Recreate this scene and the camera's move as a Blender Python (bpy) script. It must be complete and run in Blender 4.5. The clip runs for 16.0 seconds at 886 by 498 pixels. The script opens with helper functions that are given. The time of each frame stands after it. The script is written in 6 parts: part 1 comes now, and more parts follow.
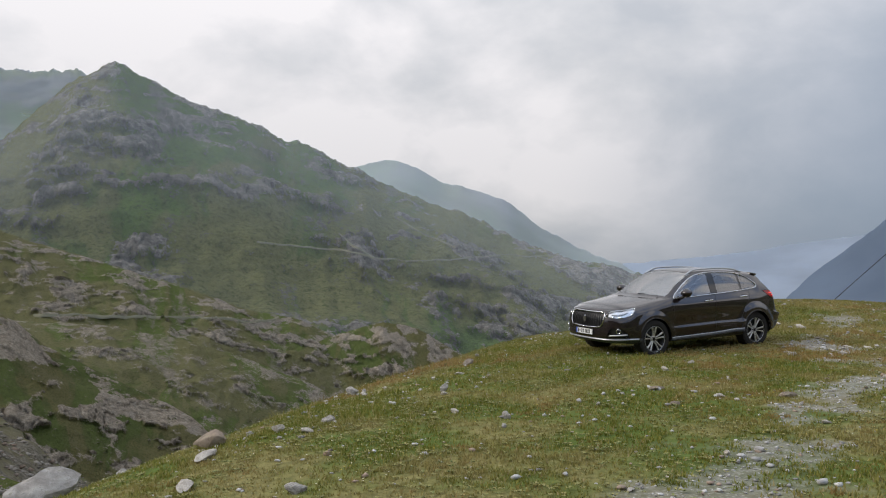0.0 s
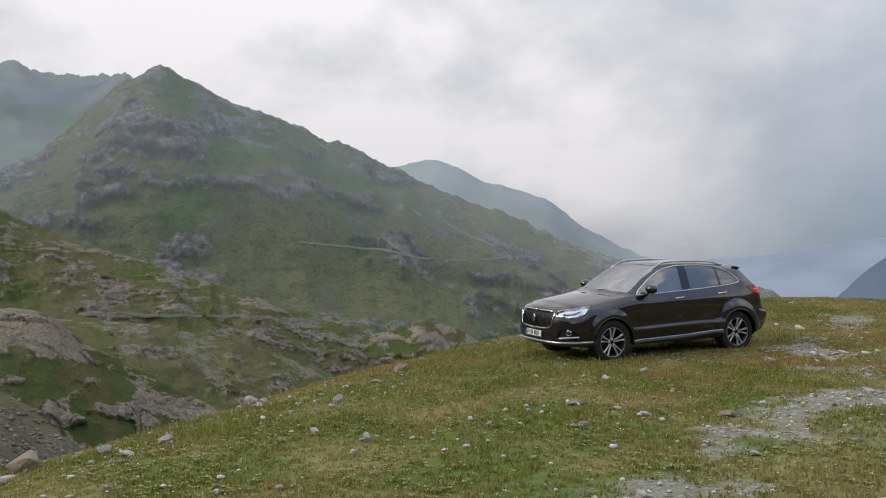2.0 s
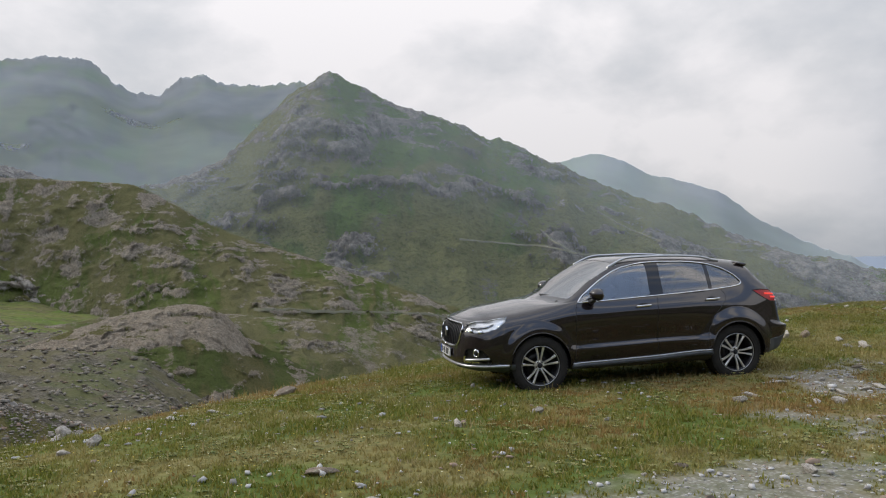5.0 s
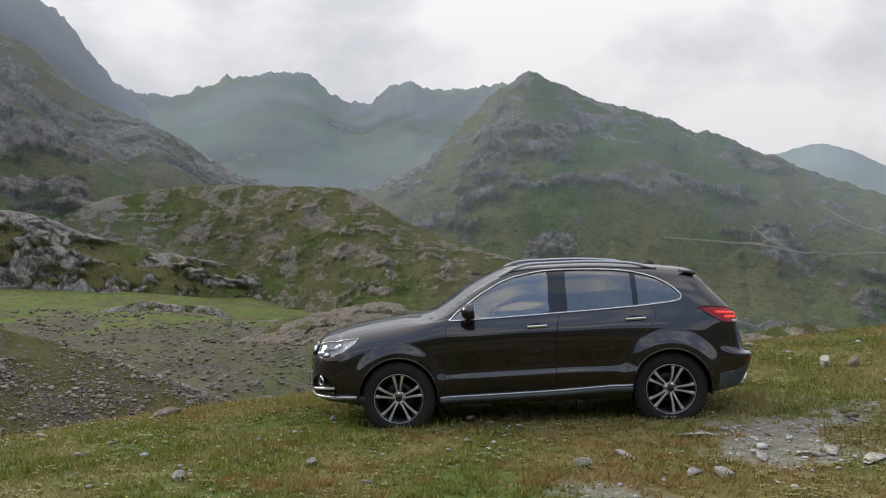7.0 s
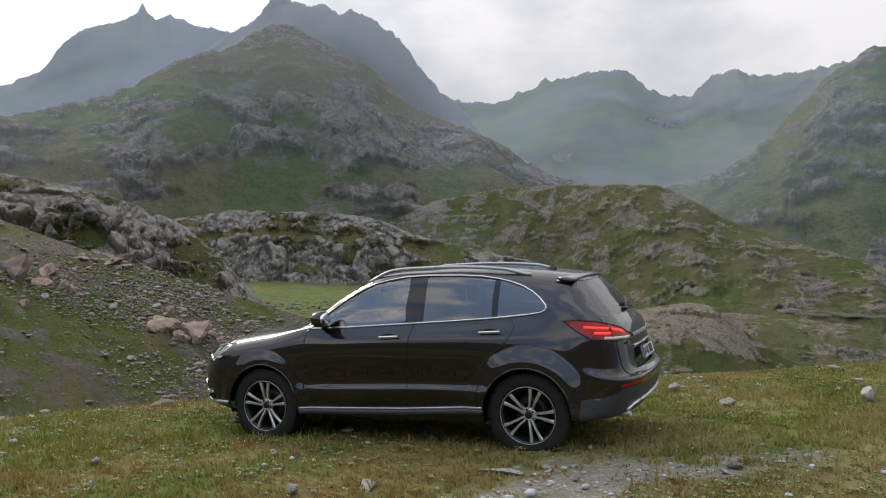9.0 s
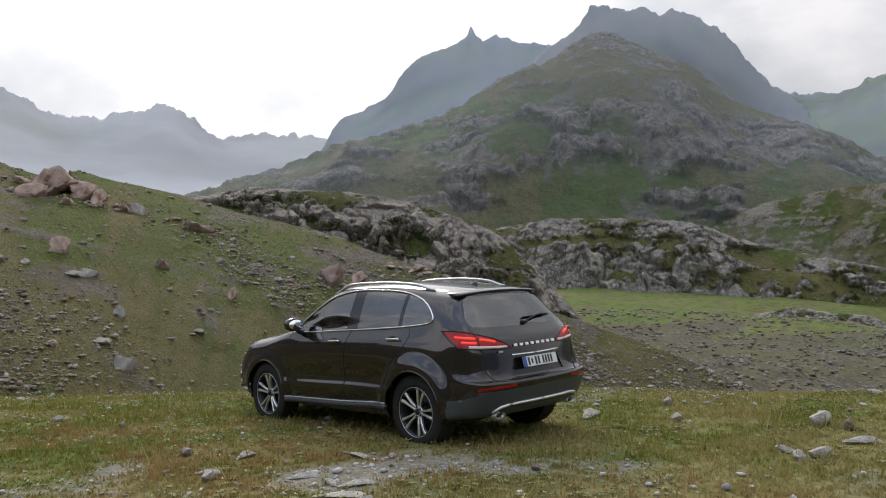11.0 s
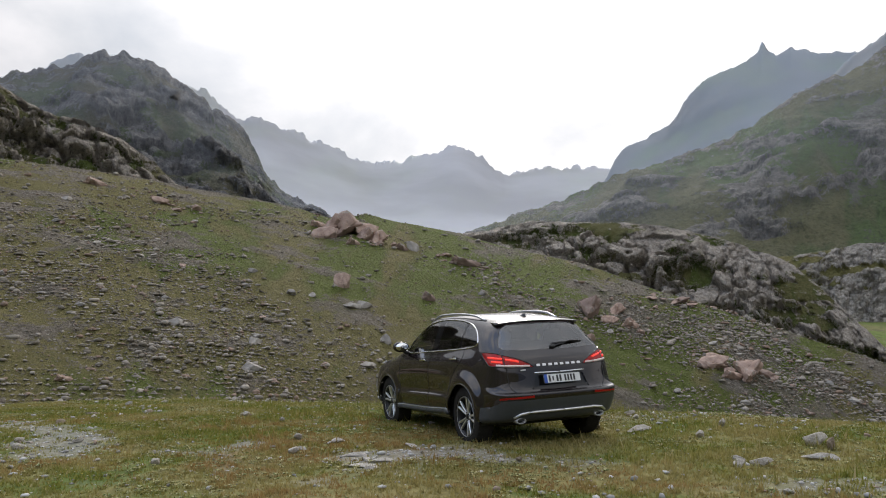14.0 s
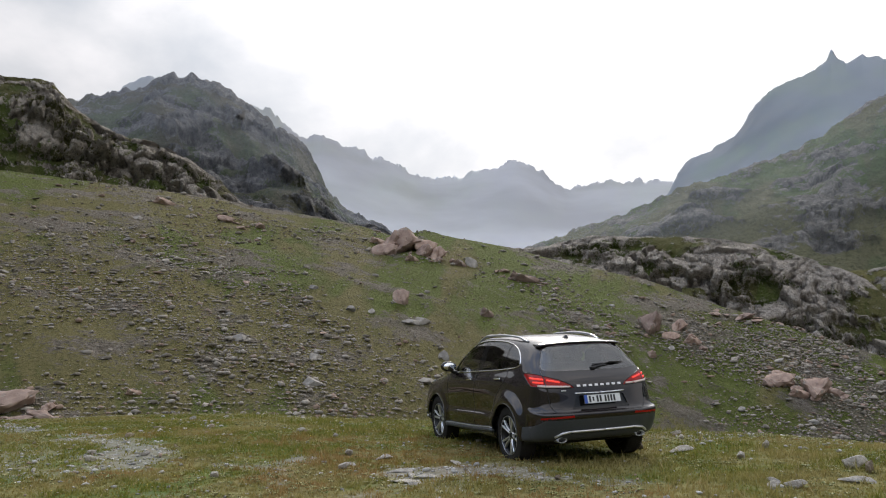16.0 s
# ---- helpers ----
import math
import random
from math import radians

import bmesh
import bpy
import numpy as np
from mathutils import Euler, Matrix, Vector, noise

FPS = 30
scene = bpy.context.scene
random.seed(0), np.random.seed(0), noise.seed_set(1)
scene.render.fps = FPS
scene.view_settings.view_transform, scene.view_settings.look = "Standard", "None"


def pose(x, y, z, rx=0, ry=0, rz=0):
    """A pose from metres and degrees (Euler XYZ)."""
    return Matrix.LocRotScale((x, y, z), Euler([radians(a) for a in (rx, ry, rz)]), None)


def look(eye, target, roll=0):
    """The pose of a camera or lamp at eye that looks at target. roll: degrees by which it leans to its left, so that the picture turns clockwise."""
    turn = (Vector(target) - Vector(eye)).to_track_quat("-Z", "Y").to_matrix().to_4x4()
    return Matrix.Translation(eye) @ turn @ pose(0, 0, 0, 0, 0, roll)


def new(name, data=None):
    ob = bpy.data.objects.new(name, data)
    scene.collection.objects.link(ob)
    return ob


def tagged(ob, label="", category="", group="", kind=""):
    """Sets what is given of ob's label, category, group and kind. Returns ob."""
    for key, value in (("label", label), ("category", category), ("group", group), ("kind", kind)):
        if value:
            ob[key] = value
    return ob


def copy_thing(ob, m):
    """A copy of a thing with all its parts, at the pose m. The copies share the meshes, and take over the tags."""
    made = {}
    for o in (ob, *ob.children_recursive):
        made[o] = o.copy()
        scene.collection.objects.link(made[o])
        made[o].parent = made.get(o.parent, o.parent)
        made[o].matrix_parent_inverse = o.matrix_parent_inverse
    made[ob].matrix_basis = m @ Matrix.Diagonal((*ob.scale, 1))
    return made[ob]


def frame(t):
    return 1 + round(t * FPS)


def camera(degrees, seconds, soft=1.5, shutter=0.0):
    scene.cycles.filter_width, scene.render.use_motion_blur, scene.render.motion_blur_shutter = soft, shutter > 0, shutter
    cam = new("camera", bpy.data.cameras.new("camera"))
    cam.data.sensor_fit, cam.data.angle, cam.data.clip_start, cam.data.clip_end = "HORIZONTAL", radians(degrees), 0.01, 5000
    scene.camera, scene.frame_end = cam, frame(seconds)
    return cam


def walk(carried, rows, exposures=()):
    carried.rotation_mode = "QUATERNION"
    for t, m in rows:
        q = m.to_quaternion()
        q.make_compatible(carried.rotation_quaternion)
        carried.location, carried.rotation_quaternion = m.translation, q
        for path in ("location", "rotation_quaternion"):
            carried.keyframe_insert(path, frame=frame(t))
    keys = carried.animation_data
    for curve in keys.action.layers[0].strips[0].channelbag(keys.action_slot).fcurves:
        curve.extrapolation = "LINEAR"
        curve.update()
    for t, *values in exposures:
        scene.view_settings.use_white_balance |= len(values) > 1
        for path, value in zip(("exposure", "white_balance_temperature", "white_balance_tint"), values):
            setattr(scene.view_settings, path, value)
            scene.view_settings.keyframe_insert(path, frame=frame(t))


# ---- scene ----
# camera: seconds, place, heading to the left of +y, pitch, roll
cam = camera(57.08, 16.0, soft=1.1)
ROWS = [
    (0.0, -12.405, -13.204, 1.597, -27.324, 1.567, -0.106),
    (0.5, -11.825, -12.998, 1.571, -26.819, 1.564, -0.145),
    (1.0, -11.135, -12.775, 1.553, -26.166, 1.532, -0.047),
    (1.5, -10.481, -12.585, 1.524, -25.385, 1.523, -0.015),
    (2.0, -9.726, -12.330, 1.486, -24.381, 1.525, -0.061),
    (2.5, -9.007, -12.115, 1.474, -23.208, 1.506, 0.008),
    (3.0, -8.228, -11.841, 1.463, -21.731, 1.489, -0.034),
    (3.5, -7.481, -11.610, 1.454, -20.017, 1.512, -0.092),
    (4.0, -6.609, -11.295, 1.460, -17.794, 1.486, 0.042),
    (4.5, -5.761, -11.038, 1.483, -15.362, 1.432, 0.186),
    (4.7, -5.416, -10.904, 1.498, -14.380, 1.373, 0.214),
    (6.8, -1.157, -9.393, 1.613, -0.302, 1.316, 0.176),
    (7.0, -0.728, -9.239, 1.616, 1.434, 1.287, 0.182),
    (7.5, 0.312, -8.874, 1.626, 6.047, 1.305, -0.039),
    (8.0, 1.425, -8.515, 1.630, 11.612, 1.335, -0.123),
    (8.2, 1.838, -8.351, 1.630, 13.896, 1.333, -0.144),
    (10.3, 6.213, -6.884, 1.764, 38.961, 1.424, 0.098),
    (10.5, 6.581, -6.763, 1.760, 41.030, 1.513, -0.005),
    (11.0, 7.491, -6.448, 1.777, 46.054, 1.715, -0.037),
    (11.5, 8.299, -6.223, 1.773, 50.163, 2.012, -0.072),
    (12.0, 9.071, -6.009, 1.780, 54.172, 2.324, -0.047),
    (12.5, 9.658, -5.802, 1.798, 57.595, 2.689, 0.021),
    (13.0, 10.188, -5.631, 1.811, 60.903, 3.102, 0.008),
    (13.5, 10.564, -5.529, 1.807, 63.608, 3.509, 0.006),
    (14.0, 10.856, -5.474, 1.806, 65.955, 3.907, 0.009),
    (14.5, 11.060, -5.470, 1.827, 67.611, 4.226, 0.031),
    (15.0, 11.183, -5.455, 1.838, 68.880, 4.555, 0.111),
    (15.5, 11.282, -5.459, 1.855, 69.651, 4.780, 0.003),
    (16.0, 11.335, -5.435, 1.896, 70.220, 4.961, -0.052),
]
walk(cam, [(t, pose(x, y, z, 90 + pitch, 0, yaw) @ pose(0, 0, 0, 0, 0, -roll)) for t, x, y, z, yaw, pitch, roll in ROWS])
CAR_NOSE, CAR_LEAN = 2.13, 2.0   # degrees by which the car stands nose down and leans to its left

# ---- light ----
SUN_AZ, SUN_EL = radians(-60), radians(30)   # clockwise from +y
world = bpy.data.worlds.new("overcast_sky")
scene.world = world
world.use_nodes = True
wt = world.node_tree
wt.nodes.clear()


def wnode(kind, **values):
    n = wt.nodes.new(kind)
    for k, v in values.items():
        n.inputs[k].default_value = v
    return n


def wmath(op, a, b):
    n = wt.nodes.new("ShaderNodeMath")
    n.operation = op
    for i, v in enumerate((a, b)):
        if hasattr(v, "links"):
            wt.links.new(v, n.inputs[i])
        else:
            n.inputs[i].default_value = v
    return n.outputs[0]


sky = wt.nodes.new("ShaderNodeTexSky")
sky.sky_type, sky.sun_disc, sky.sun_elevation, sky.sun_rotation = "NISHITA", False, SUN_EL, SUN_AZ
coord = wt.nodes.new("ShaderNodeTexCoord")
stretch = wt.nodes.new("ShaderNodeMapping")
stretch.inputs["Scale"].default_value = (1.0, 1.0, 1.7)
wt.links.new(coord.outputs["Generated"], stretch.inputs["Vector"])
clouds = wnode("ShaderNodeTexNoise", Scale=4.3, Detail=10.0, Roughness=0.52, Distortion=0.15)
wt.links.new(stretch.outputs[0], clouds.inputs["Vector"])
broad = wnode("ShaderNodeTexNoise", Scale=1.1, Detail=3.0, Roughness=0.5)
wt.links.new(stretch.outputs[0], broad.inputs["Vector"])
dot = wt.nodes.new("ShaderNodeVectorMath")
dot.operation = "DOT_PRODUCT"
dot.inputs[1].default_value = (math.sin(SUN_AZ) * math.cos(SUN_EL), math.cos(SUN_AZ) * math.cos(SUN_EL), math.sin(SUN_EL))
wt.links.new(coord.outputs["Generated"], dot.inputs[0])
glow = wt.nodes.new("ShaderNodeMapRange")
glow.interpolation_type = "SMOOTHSTEP"
glow.inputs["From Min"].default_value, glow.inputs["From Max"].default_value = 0.78, 0.98
wt.links.new(dot.outputs["Value"], glow.inputs["Value"])
mixed = wmath("ADD", wmath("MULTIPLY", clouds.outputs["Fac"], 0.6), wmath("MULTIPLY", broad.outputs["Fac"], 0.4))
mixed = wmath("ADD", mixed, wmath("MULTIPLY", glow.outputs[0], 0.12))
storm = wt.nodes.new("ShaderNodeVectorMath")
storm.operation = "DOT_PRODUCT"
storm.inputs[1].default_value = (math.sin(radians(72)), math.cos(radians(72)), -0.16)
wt.links.new(coord.outputs["Generated"], storm.inputs[0])
bank = wt.nodes.new("ShaderNodeMapRange")
bank.interpolation_type = "SMOOTHSTEP"
bank.inputs["From Min"].default_value, bank.inputs["From Max"].default_value = 0.76, 1.0
wt.links.new(storm.outputs["Value"], bank.inputs["Value"])
ramp = wt.nodes.new("ShaderNodeValToRGB")
ramp.color_ramp.elements[0].position, ramp.color_ramp.elements[0].color = 0.42, (0.45, 0.47, 0.51, 1)
ramp.color_ramp.elements[1].position, ramp.color_ramp.elements[1].color = 0.60, (0.74, 0.72, 0.735, 1)
mid = ramp.color_ramp.elements.new(0.5)
mid.color = (0.56, 0.565, 0.59, 1)
wt.links.new(mixed, ramp.inputs[0])
south = wt.nodes.new("ShaderNodeVectorMath")        # broken, brighter cloud in the south
south.operation = "DOT_PRODUCT"
south.inputs[1].default_value = (0.12, -0.86, 0.50)
wt.links.new(coord.outputs["Generated"], south.inputs[0])
clearing = wt.nodes.new("ShaderNodeMapRange")
clearing.interpolation_type = "SMOOTHSTEP"
clearing.inputs["From Min"].default_value, clearing.inputs["From Max"].default_value = 0.25, 0.85
wt.links.new(south.outputs["Value"], clearing.inputs["Value"])
gaps = wt.nodes.new("ShaderNodeMapRange")
gaps.inputs["From Min"].default_value, gaps.inputs["From Max"].default_value = 0.46, 0.58
gaps.inputs["To Min"].default_value, gaps.inputs["To Max"].default_value = 0.75, 0.0
wt.links.new(clouds.outputs["Fac"], gaps.inputs["Value"])
sky_mix = wt.nodes.new("ShaderNodeMix")
sky_mix.data_type = "RGBA"
wt.links.new(wmath("MULTIPLY", gaps.outputs[0], clearing.outputs[0]), sky_mix.inputs["Factor"])
rain = wt.nodes.new("ShaderNodeMix")                 # rain falling over the deep valley
rain.data_type = "RGBA"
wt.links.new(wmath("MULTIPLY", bank.outputs[0], 0.95), rain.inputs["Factor"])
wt.links.new(ramp.outputs[0], rain.inputs["A"])
rain.inputs["B"].default_value = (0.21, 0.275, 0.37, 1)
wt.links.new(rain.outputs["Result"], sky_mix.inputs["A"])
sky_mix.inputs["B"].default_value = (0.20, 0.31, 0.54, 1)
bg_cloud = wnode("ShaderNodeBackground", Strength=1.0)
wt.links.new(sky_mix.outputs["Result"], bg_cloud.inputs["Color"])
height = wt.nodes.new("ShaderNodeSeparateXYZ")       # an overcast sky is brighter overhead
wt.links.new(coord.outputs["Generated"], height.inputs[0])
wt.links.new(wmath("ADD", wmath("MULTIPLY", wmath("MAXIMUM", height.outputs["Z"], 0.0), 1.1), wmath("ADD", wmath("ADD", wmath("MULTIPLY", glow.outputs[0], 0.40), wmath("MULTIPLY", clearing.outputs[0], 0.6)), 0.77)), bg_cloud.inputs["Strength"])
bg_sky = wnode("ShaderNodeBackground", Strength=0.05)
wt.links.new(sky.outputs[0], bg_sky.inputs["Color"])
both = wt.nodes.new("ShaderNodeMixShader")
both.inputs[0].default_value = 0.92
wt.links.new(bg_sky.outputs[0], both.inputs[1])
wt.links.new(bg_cloud.outputs[0], both.inputs[2])
out = wt.nodes.new("ShaderNodeOutputWorld")
wt.links.new(both.outputs[0], out.inputs["Surface"])

sun = new("sun", bpy.data.lights.new("sun", "SUN"))
sun.data.energy, sun.data.angle, sun.data.color = 1.5, radians(16), (1.0, 0.93, 0.84)
sun.matrix_world = look((0, 0, 0), (-math.sin(SUN_AZ) * math.cos(SUN_EL), -math.cos(SUN_AZ) * math.cos(SUN_EL), -math.sin(SUN_EL)))
scene.view_settings.exposure = 0.30


# ---- materials ----
class Mat:
    """Short hand for a node material."""

    def __init__(self, name, rough=0.9, **values):
        self.m = bpy.data.materials.new(name)
        self.m.use_nodes = True
        self.t = self.m.node_tree
        self.b = self.t.nodes["Principled BSDF"]
        self.b.inputs["Roughness"].default_value = rough
        if rough >= 0.7:
            self.b.inputs["Specular IOR Level"].default_value = 0.06
        for k, v in values.items():
            self.b.inputs[k.replace("_", " ")].default_value = v
        self.where = self.t.nodes.new("ShaderNodeTexCoord").outputs["Object"]

    def feed(self, a, socket):
        if hasattr(a, "links"):
            self.t.links.new(a, socket)
        else:
            socket.default_value = a

    def noise(self, scale, detail=4.0, rough=0.55, stretch=None, distort=0.0):
        n = self.t.nodes.new("ShaderNodeTexNoise")
        for k, v in (("Scale", scale), ("Detail", detail), ("Roughness", rough), ("Distortion", distort)):
            n.inputs[k].default_value = v
        self.feed(self.mapped(stretch), n.inputs["Vector"])
        return n.outputs["Fac"]

    def cells(self, scale, feature="F1", stretch=None, output="Distance"):
        n = self.t.nodes.new("ShaderNodeTexVoronoi")
        n.feature = feature
        n.inputs["Scale"].default_value = scale
        self.feed(self.mapped(stretch), n.inputs["Vector"])
        return n.outputs[output]

    def mapped(self, stretch):
        if not stretch:
            return self.where
        n = self.t.nodes.new("ShaderNodeMapping")
        n.inputs["Scale"].default_value = stretch
        self.feed(self.where, n.inputs["Vector"])
        return n.outputs[0]

    def step(self, value, a, b, lo=0.0, hi=1.0):
        n = self.t.nodes.new("ShaderNodeMapRange")
        n.interpolation_type = "SMOOTHSTEP"
        for k, v in (("From Min", a), ("From Max", b), ("To Min", lo), ("To Max", hi)):
            n.inputs[k].default_value = v
        self.feed(value, n.inputs["Value"])
        return n.outputs[0]

    def math(self, op, a, b=0.0):
        n = self.t.nodes.new("ShaderNodeMath")
        n.operation = op
        self.feed(a, n.inputs[0])
        self.feed(b, n.inputs[1])
        return n.outputs[0]

    def mix(self, fac, a, b):
        n = self.t.nodes.new("ShaderNodeMix")
        n.data_type = "RGBA"
        self.feed(fac, n.inputs["Factor"])
        for v, s in ((a, n.inputs["A"]), (b, n.inputs["B"])):
            self.feed((*v, 1) if isinstance(v, tuple) else v, s)
        return n.outputs["Result"]

    def upness(self):
        g = self.t.nodes.new("ShaderNodeNewGeometry")
        s = self.t.nodes.new("ShaderNodeSeparateXYZ")
        self.feed(g.outputs["Normal"], s.inputs[0])
        return s.outputs["Z"]

    def attribute(self, key):
        n = self.t.nodes.new("ShaderNodeAttribute")
        n.attribute_name = key
        return n.outputs["Fac"]

    def random(self):
        return self.t.nodes.new("ShaderNodeObjectInfo").outputs["Random"]

    def island(self):
        return self.t.nodes.new("ShaderNodeNewGeometry").outputs["Random Per Island"]

    def colour(self, c):
        self.feed((*c, 1) if isinstance(c, tuple) else c, self.b.inputs["Base Color"])
        return self

    def rough(self, v):
        self.feed(v, self.b.inputs["Roughness"])
        return self

    def bump(self, height, distance, strength=1.0):
        n = self.t.nodes.new("ShaderNodeBump")
        n.inputs["Strength"].default_value, n.inputs["Distance"].default_value = strength, distance
        self.feed(height, n.inputs["Height"])
        self.feed(n.outputs[0], self.b.inputs["Normal"])
        return self


def slope_material(name, green, dry, rock, pale, size):
    """Alpine slope: turf, heath, outcrops and scree. size: metres of the broad patches. The attributes rocky and loose say where stone shows."""
    m = Mat(name)
    k = 1.0 / size
    rocky, loose, lush = (m.attribute(a) for a in ("rocky", "loose", "lush"))
    fine, tiny, grain = m.noise(k * 7, 7, 0.66), m.noise(k * 26, 6, 0.72), m.noise(k * 90, 4, 0.7)
    turf = m.mix(m.step(m.math("ADD", m.math("MULTIPLY", m.noise(k * 2.3, 6, 0.65), 0.6), m.math("MULTIPLY", lush, 0.4)), 0.36, 0.62), dry, green)
    turf = m.mix(m.step(m.noise(k * 0.8, 5, 0.6), 0.52, 0.68, 0, 0.45), turf, tuple(0.75 * a + 0.25 * b for a, b in zip(dry, rock)))
    turf = m.mix(m.step(lush, 0.55, 0.9, 0, 0.5), turf, (green[0] * 1.15, green[1] * 1.3, green[2]))
    turf = m.mix(m.step(tiny, 0.46, 0.64, 0, 0.62), turf, tuple(v * 0.5 for v in green))
    turf = m.mix(m.step(grain, 0.5, 0.7, 0, 0.4), turf, tuple(v * 0.45 for v in dry))
    stone = m.mix(m.step(m.noise(k * 11, 6, 0.7), 0.36, 0.66), rock, pale)
    stone = m.mix(m.step(m.noise(k * 22, 6, 0.75, (1, 1, 0.4)), 0.36, 0.54, 0.75, 0.0), stone, tuple(v * 0.48 for v in rock))
    stone = m.mix(m.step(grain, 0.52, 0.66, 0, 0.55), stone, tuple(v * 0.6 for v in rock))
    ragged = m.math("ADD", m.math("MULTIPLY", m.math("SUBTRACT", fine, 0.5), 1.3), m.math("MULTIPLY", m.math("SUBTRACT", tiny, 0.5), 1.5))
    bare = m.step(m.math("ADD", rocky, ragged), 0.42, 0.62)
    shingle = m.step(m.math("ADD", loose, m.math("ADD", ragged, m.math("MULTIPLY", m.math("SUBTRACT", grain, 0.5), 1.0))), 0.48, 0.68, 0, 0.85)
    scree = m.mix(m.step(tiny, 0.35, 0.65), tuple(0.6 * a + 0.4 * b for a, b in zip(rock, pale)), tuple(0.75 * v for v in rock))
    m.colour(m.mix(bare, m.mix(shingle, turf, scree), stone))
    relief = m.math("ADD", m.math("ADD", fine, m.math("MULTIPLY", tiny, 0.5)), m.math("MULTIPLY", grain, 0.2))
    m.bump(relief, size * 0.22, 1.0)
    return m.m


M_HILL = slope_material("rubble_turf", (0.145, 0.165, 0.048), (0.232, 0.205, 0.086), (0.185, 0.16, 0.125), (0.35, 0.31, 0.255), 5.0)
M_CLIFF = slope_material("mossy_cliff", (0.115, 0.135, 0.042), (0.17, 0.16, 0.065), (0.45, 0.39, 0.325), (0.68, 0.61, 0.52), 14.0)
M_CRAG = slope_material("weathered_crag", (0.152, 0.175, 0.0562), (0.246, 0.222, 0.0913), (0.398, 0.357, 0.298), (0.725, 0.667, 0.585), 30.0)
M_SLAB = slope_material("pale_slabs", (0.105, 0.125, 0.042), (0.17, 0.158, 0.065), (0.30, 0.252, 0.19), (0.49, 0.43, 0.34), 12.0)
M_NEAR = slope_material("valley_turf", (0.125, 0.15, 0.05), (0.19, 0.182, 0.085), (0.27, 0.235, 0.18), (0.46, 0.41, 0.335), 18.0)
M_MID = slope_material("mountain_slope", (0.128, 0.185, 0.06), (0.22, 0.225, 0.096), (0.22, 0.205, 0.182), (0.43, 0.405, 0.36), 110.0)
M_ROCKY = slope_material("rocky_mountain", (0.135, 0.175, 0.066), (0.225, 0.21, 0.105), (0.23, 0.208, 0.178), (0.44, 0.405, 0.355), 90.0)
M_DARK = slope_material("dark_mountain", (0.09, 0.11, 0.055), (0.14, 0.13, 0.085), (0.15, 0.15, 0.15), (0.30, 0.285, 0.27), 60.0)
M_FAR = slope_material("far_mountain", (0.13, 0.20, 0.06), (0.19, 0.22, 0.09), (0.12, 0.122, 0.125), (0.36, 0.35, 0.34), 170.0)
# the blue of distant haze is put into this base colour
M_HAZE_BLUE = slope_material("haze_blue_slope", (0.07, 0.10, 0.12), (0.09, 0.12, 0.14), (0.08, 0.11, 0.15), (0.13, 0.16, 0.20), 260.0)


# ---- shapes of the land ----
def hashed(ix, iy, iz, seed):
    h = (ix * 374761393 + iy * 668265263 + iz * 2147483647 + seed * 974711) & 0xFFFFFFFF
    h = ((h ^ (h >> 13)) * 1274126177) & 0xFFFFFFFF
    return ((h ^ (h >> 16)) & 0xFFFF) / 65535.0 * 2 - 1


def smooth_noise(p, seed=0):
    """Value noise in -1..1 for an (N, 3) array."""
    i = np.floor(p).astype(np.int64)
    f = p - i
    f = f * f * f * (f * (f * 6 - 15) + 10)
    total = 0.0
    for dx in (0, 1):
        wx = f[:, 0] if dx else 1 - f[:, 0]
        for dy in (0, 1):
            wy = f[:, 1] if dy else 1 - f[:, 1]
            for dz in (0, 1):
                wz = f[:, 2] if dz else 1 - f[:, 2]
                total = total + wx * wy * wz * hashed(i[:, 0] + dx, i[:, 1] + dy, i[:, 2] + dz, seed)
    return total


def fbm(p, octaves=5, gain=0.5, seed=0, ridged=False):
    total, amp, norm = 0.0, 1.0, 0.0
    for k in range(octaves):
        n = smooth_noise(p * 2.03 ** k + 17.3 * k, seed + k)
        if ridged:
            n = 1 - 2 * np.abs(n)
        total, norm, amp = total + amp * n, norm + amp, amp * gain
    return total / norm


def cellular(p, seed=0):
    """Distance to the nearest and the second nearest of scattered points, and a value for the nearest one's cell."""
    i = np.floor(p).astype(np.int64)
    d1, d2, val = np.full(len(p), 9.0), np.full(len(p), 9.0), np.zeros(len(p))
    for dx in (-1, 0, 1):
        for dy in (-1, 0, 1):
            for dz in (-1, 0, 1):
                c = i + (dx, dy, dz)
                q = [c[:, k] + 0.5 + 0.45 * hashed(c[:, 0], c[:, 1], c[:, 2], seed + k) for k in range(3)]
                d = np.sqrt((p[:, 0] - q[0]) ** 2 + (p[:, 1] - q[1]) ** 2 + (p[:, 2] - q[2]) ** 2)
                near = d < d1
                d2 = np.where(near, d1, np.minimum(d2, d))
                val = np.where(near, hashed(c[:, 0], c[:, 1], c[:, 2], seed + 9), val)
                d1 = np.where(near, d, d1)
    return d1, d2, val


def ease(x, a, b):
    t = np.clip((x - a) / (b - a), 0, 1)
    return t * t * (3 - 2 * t)


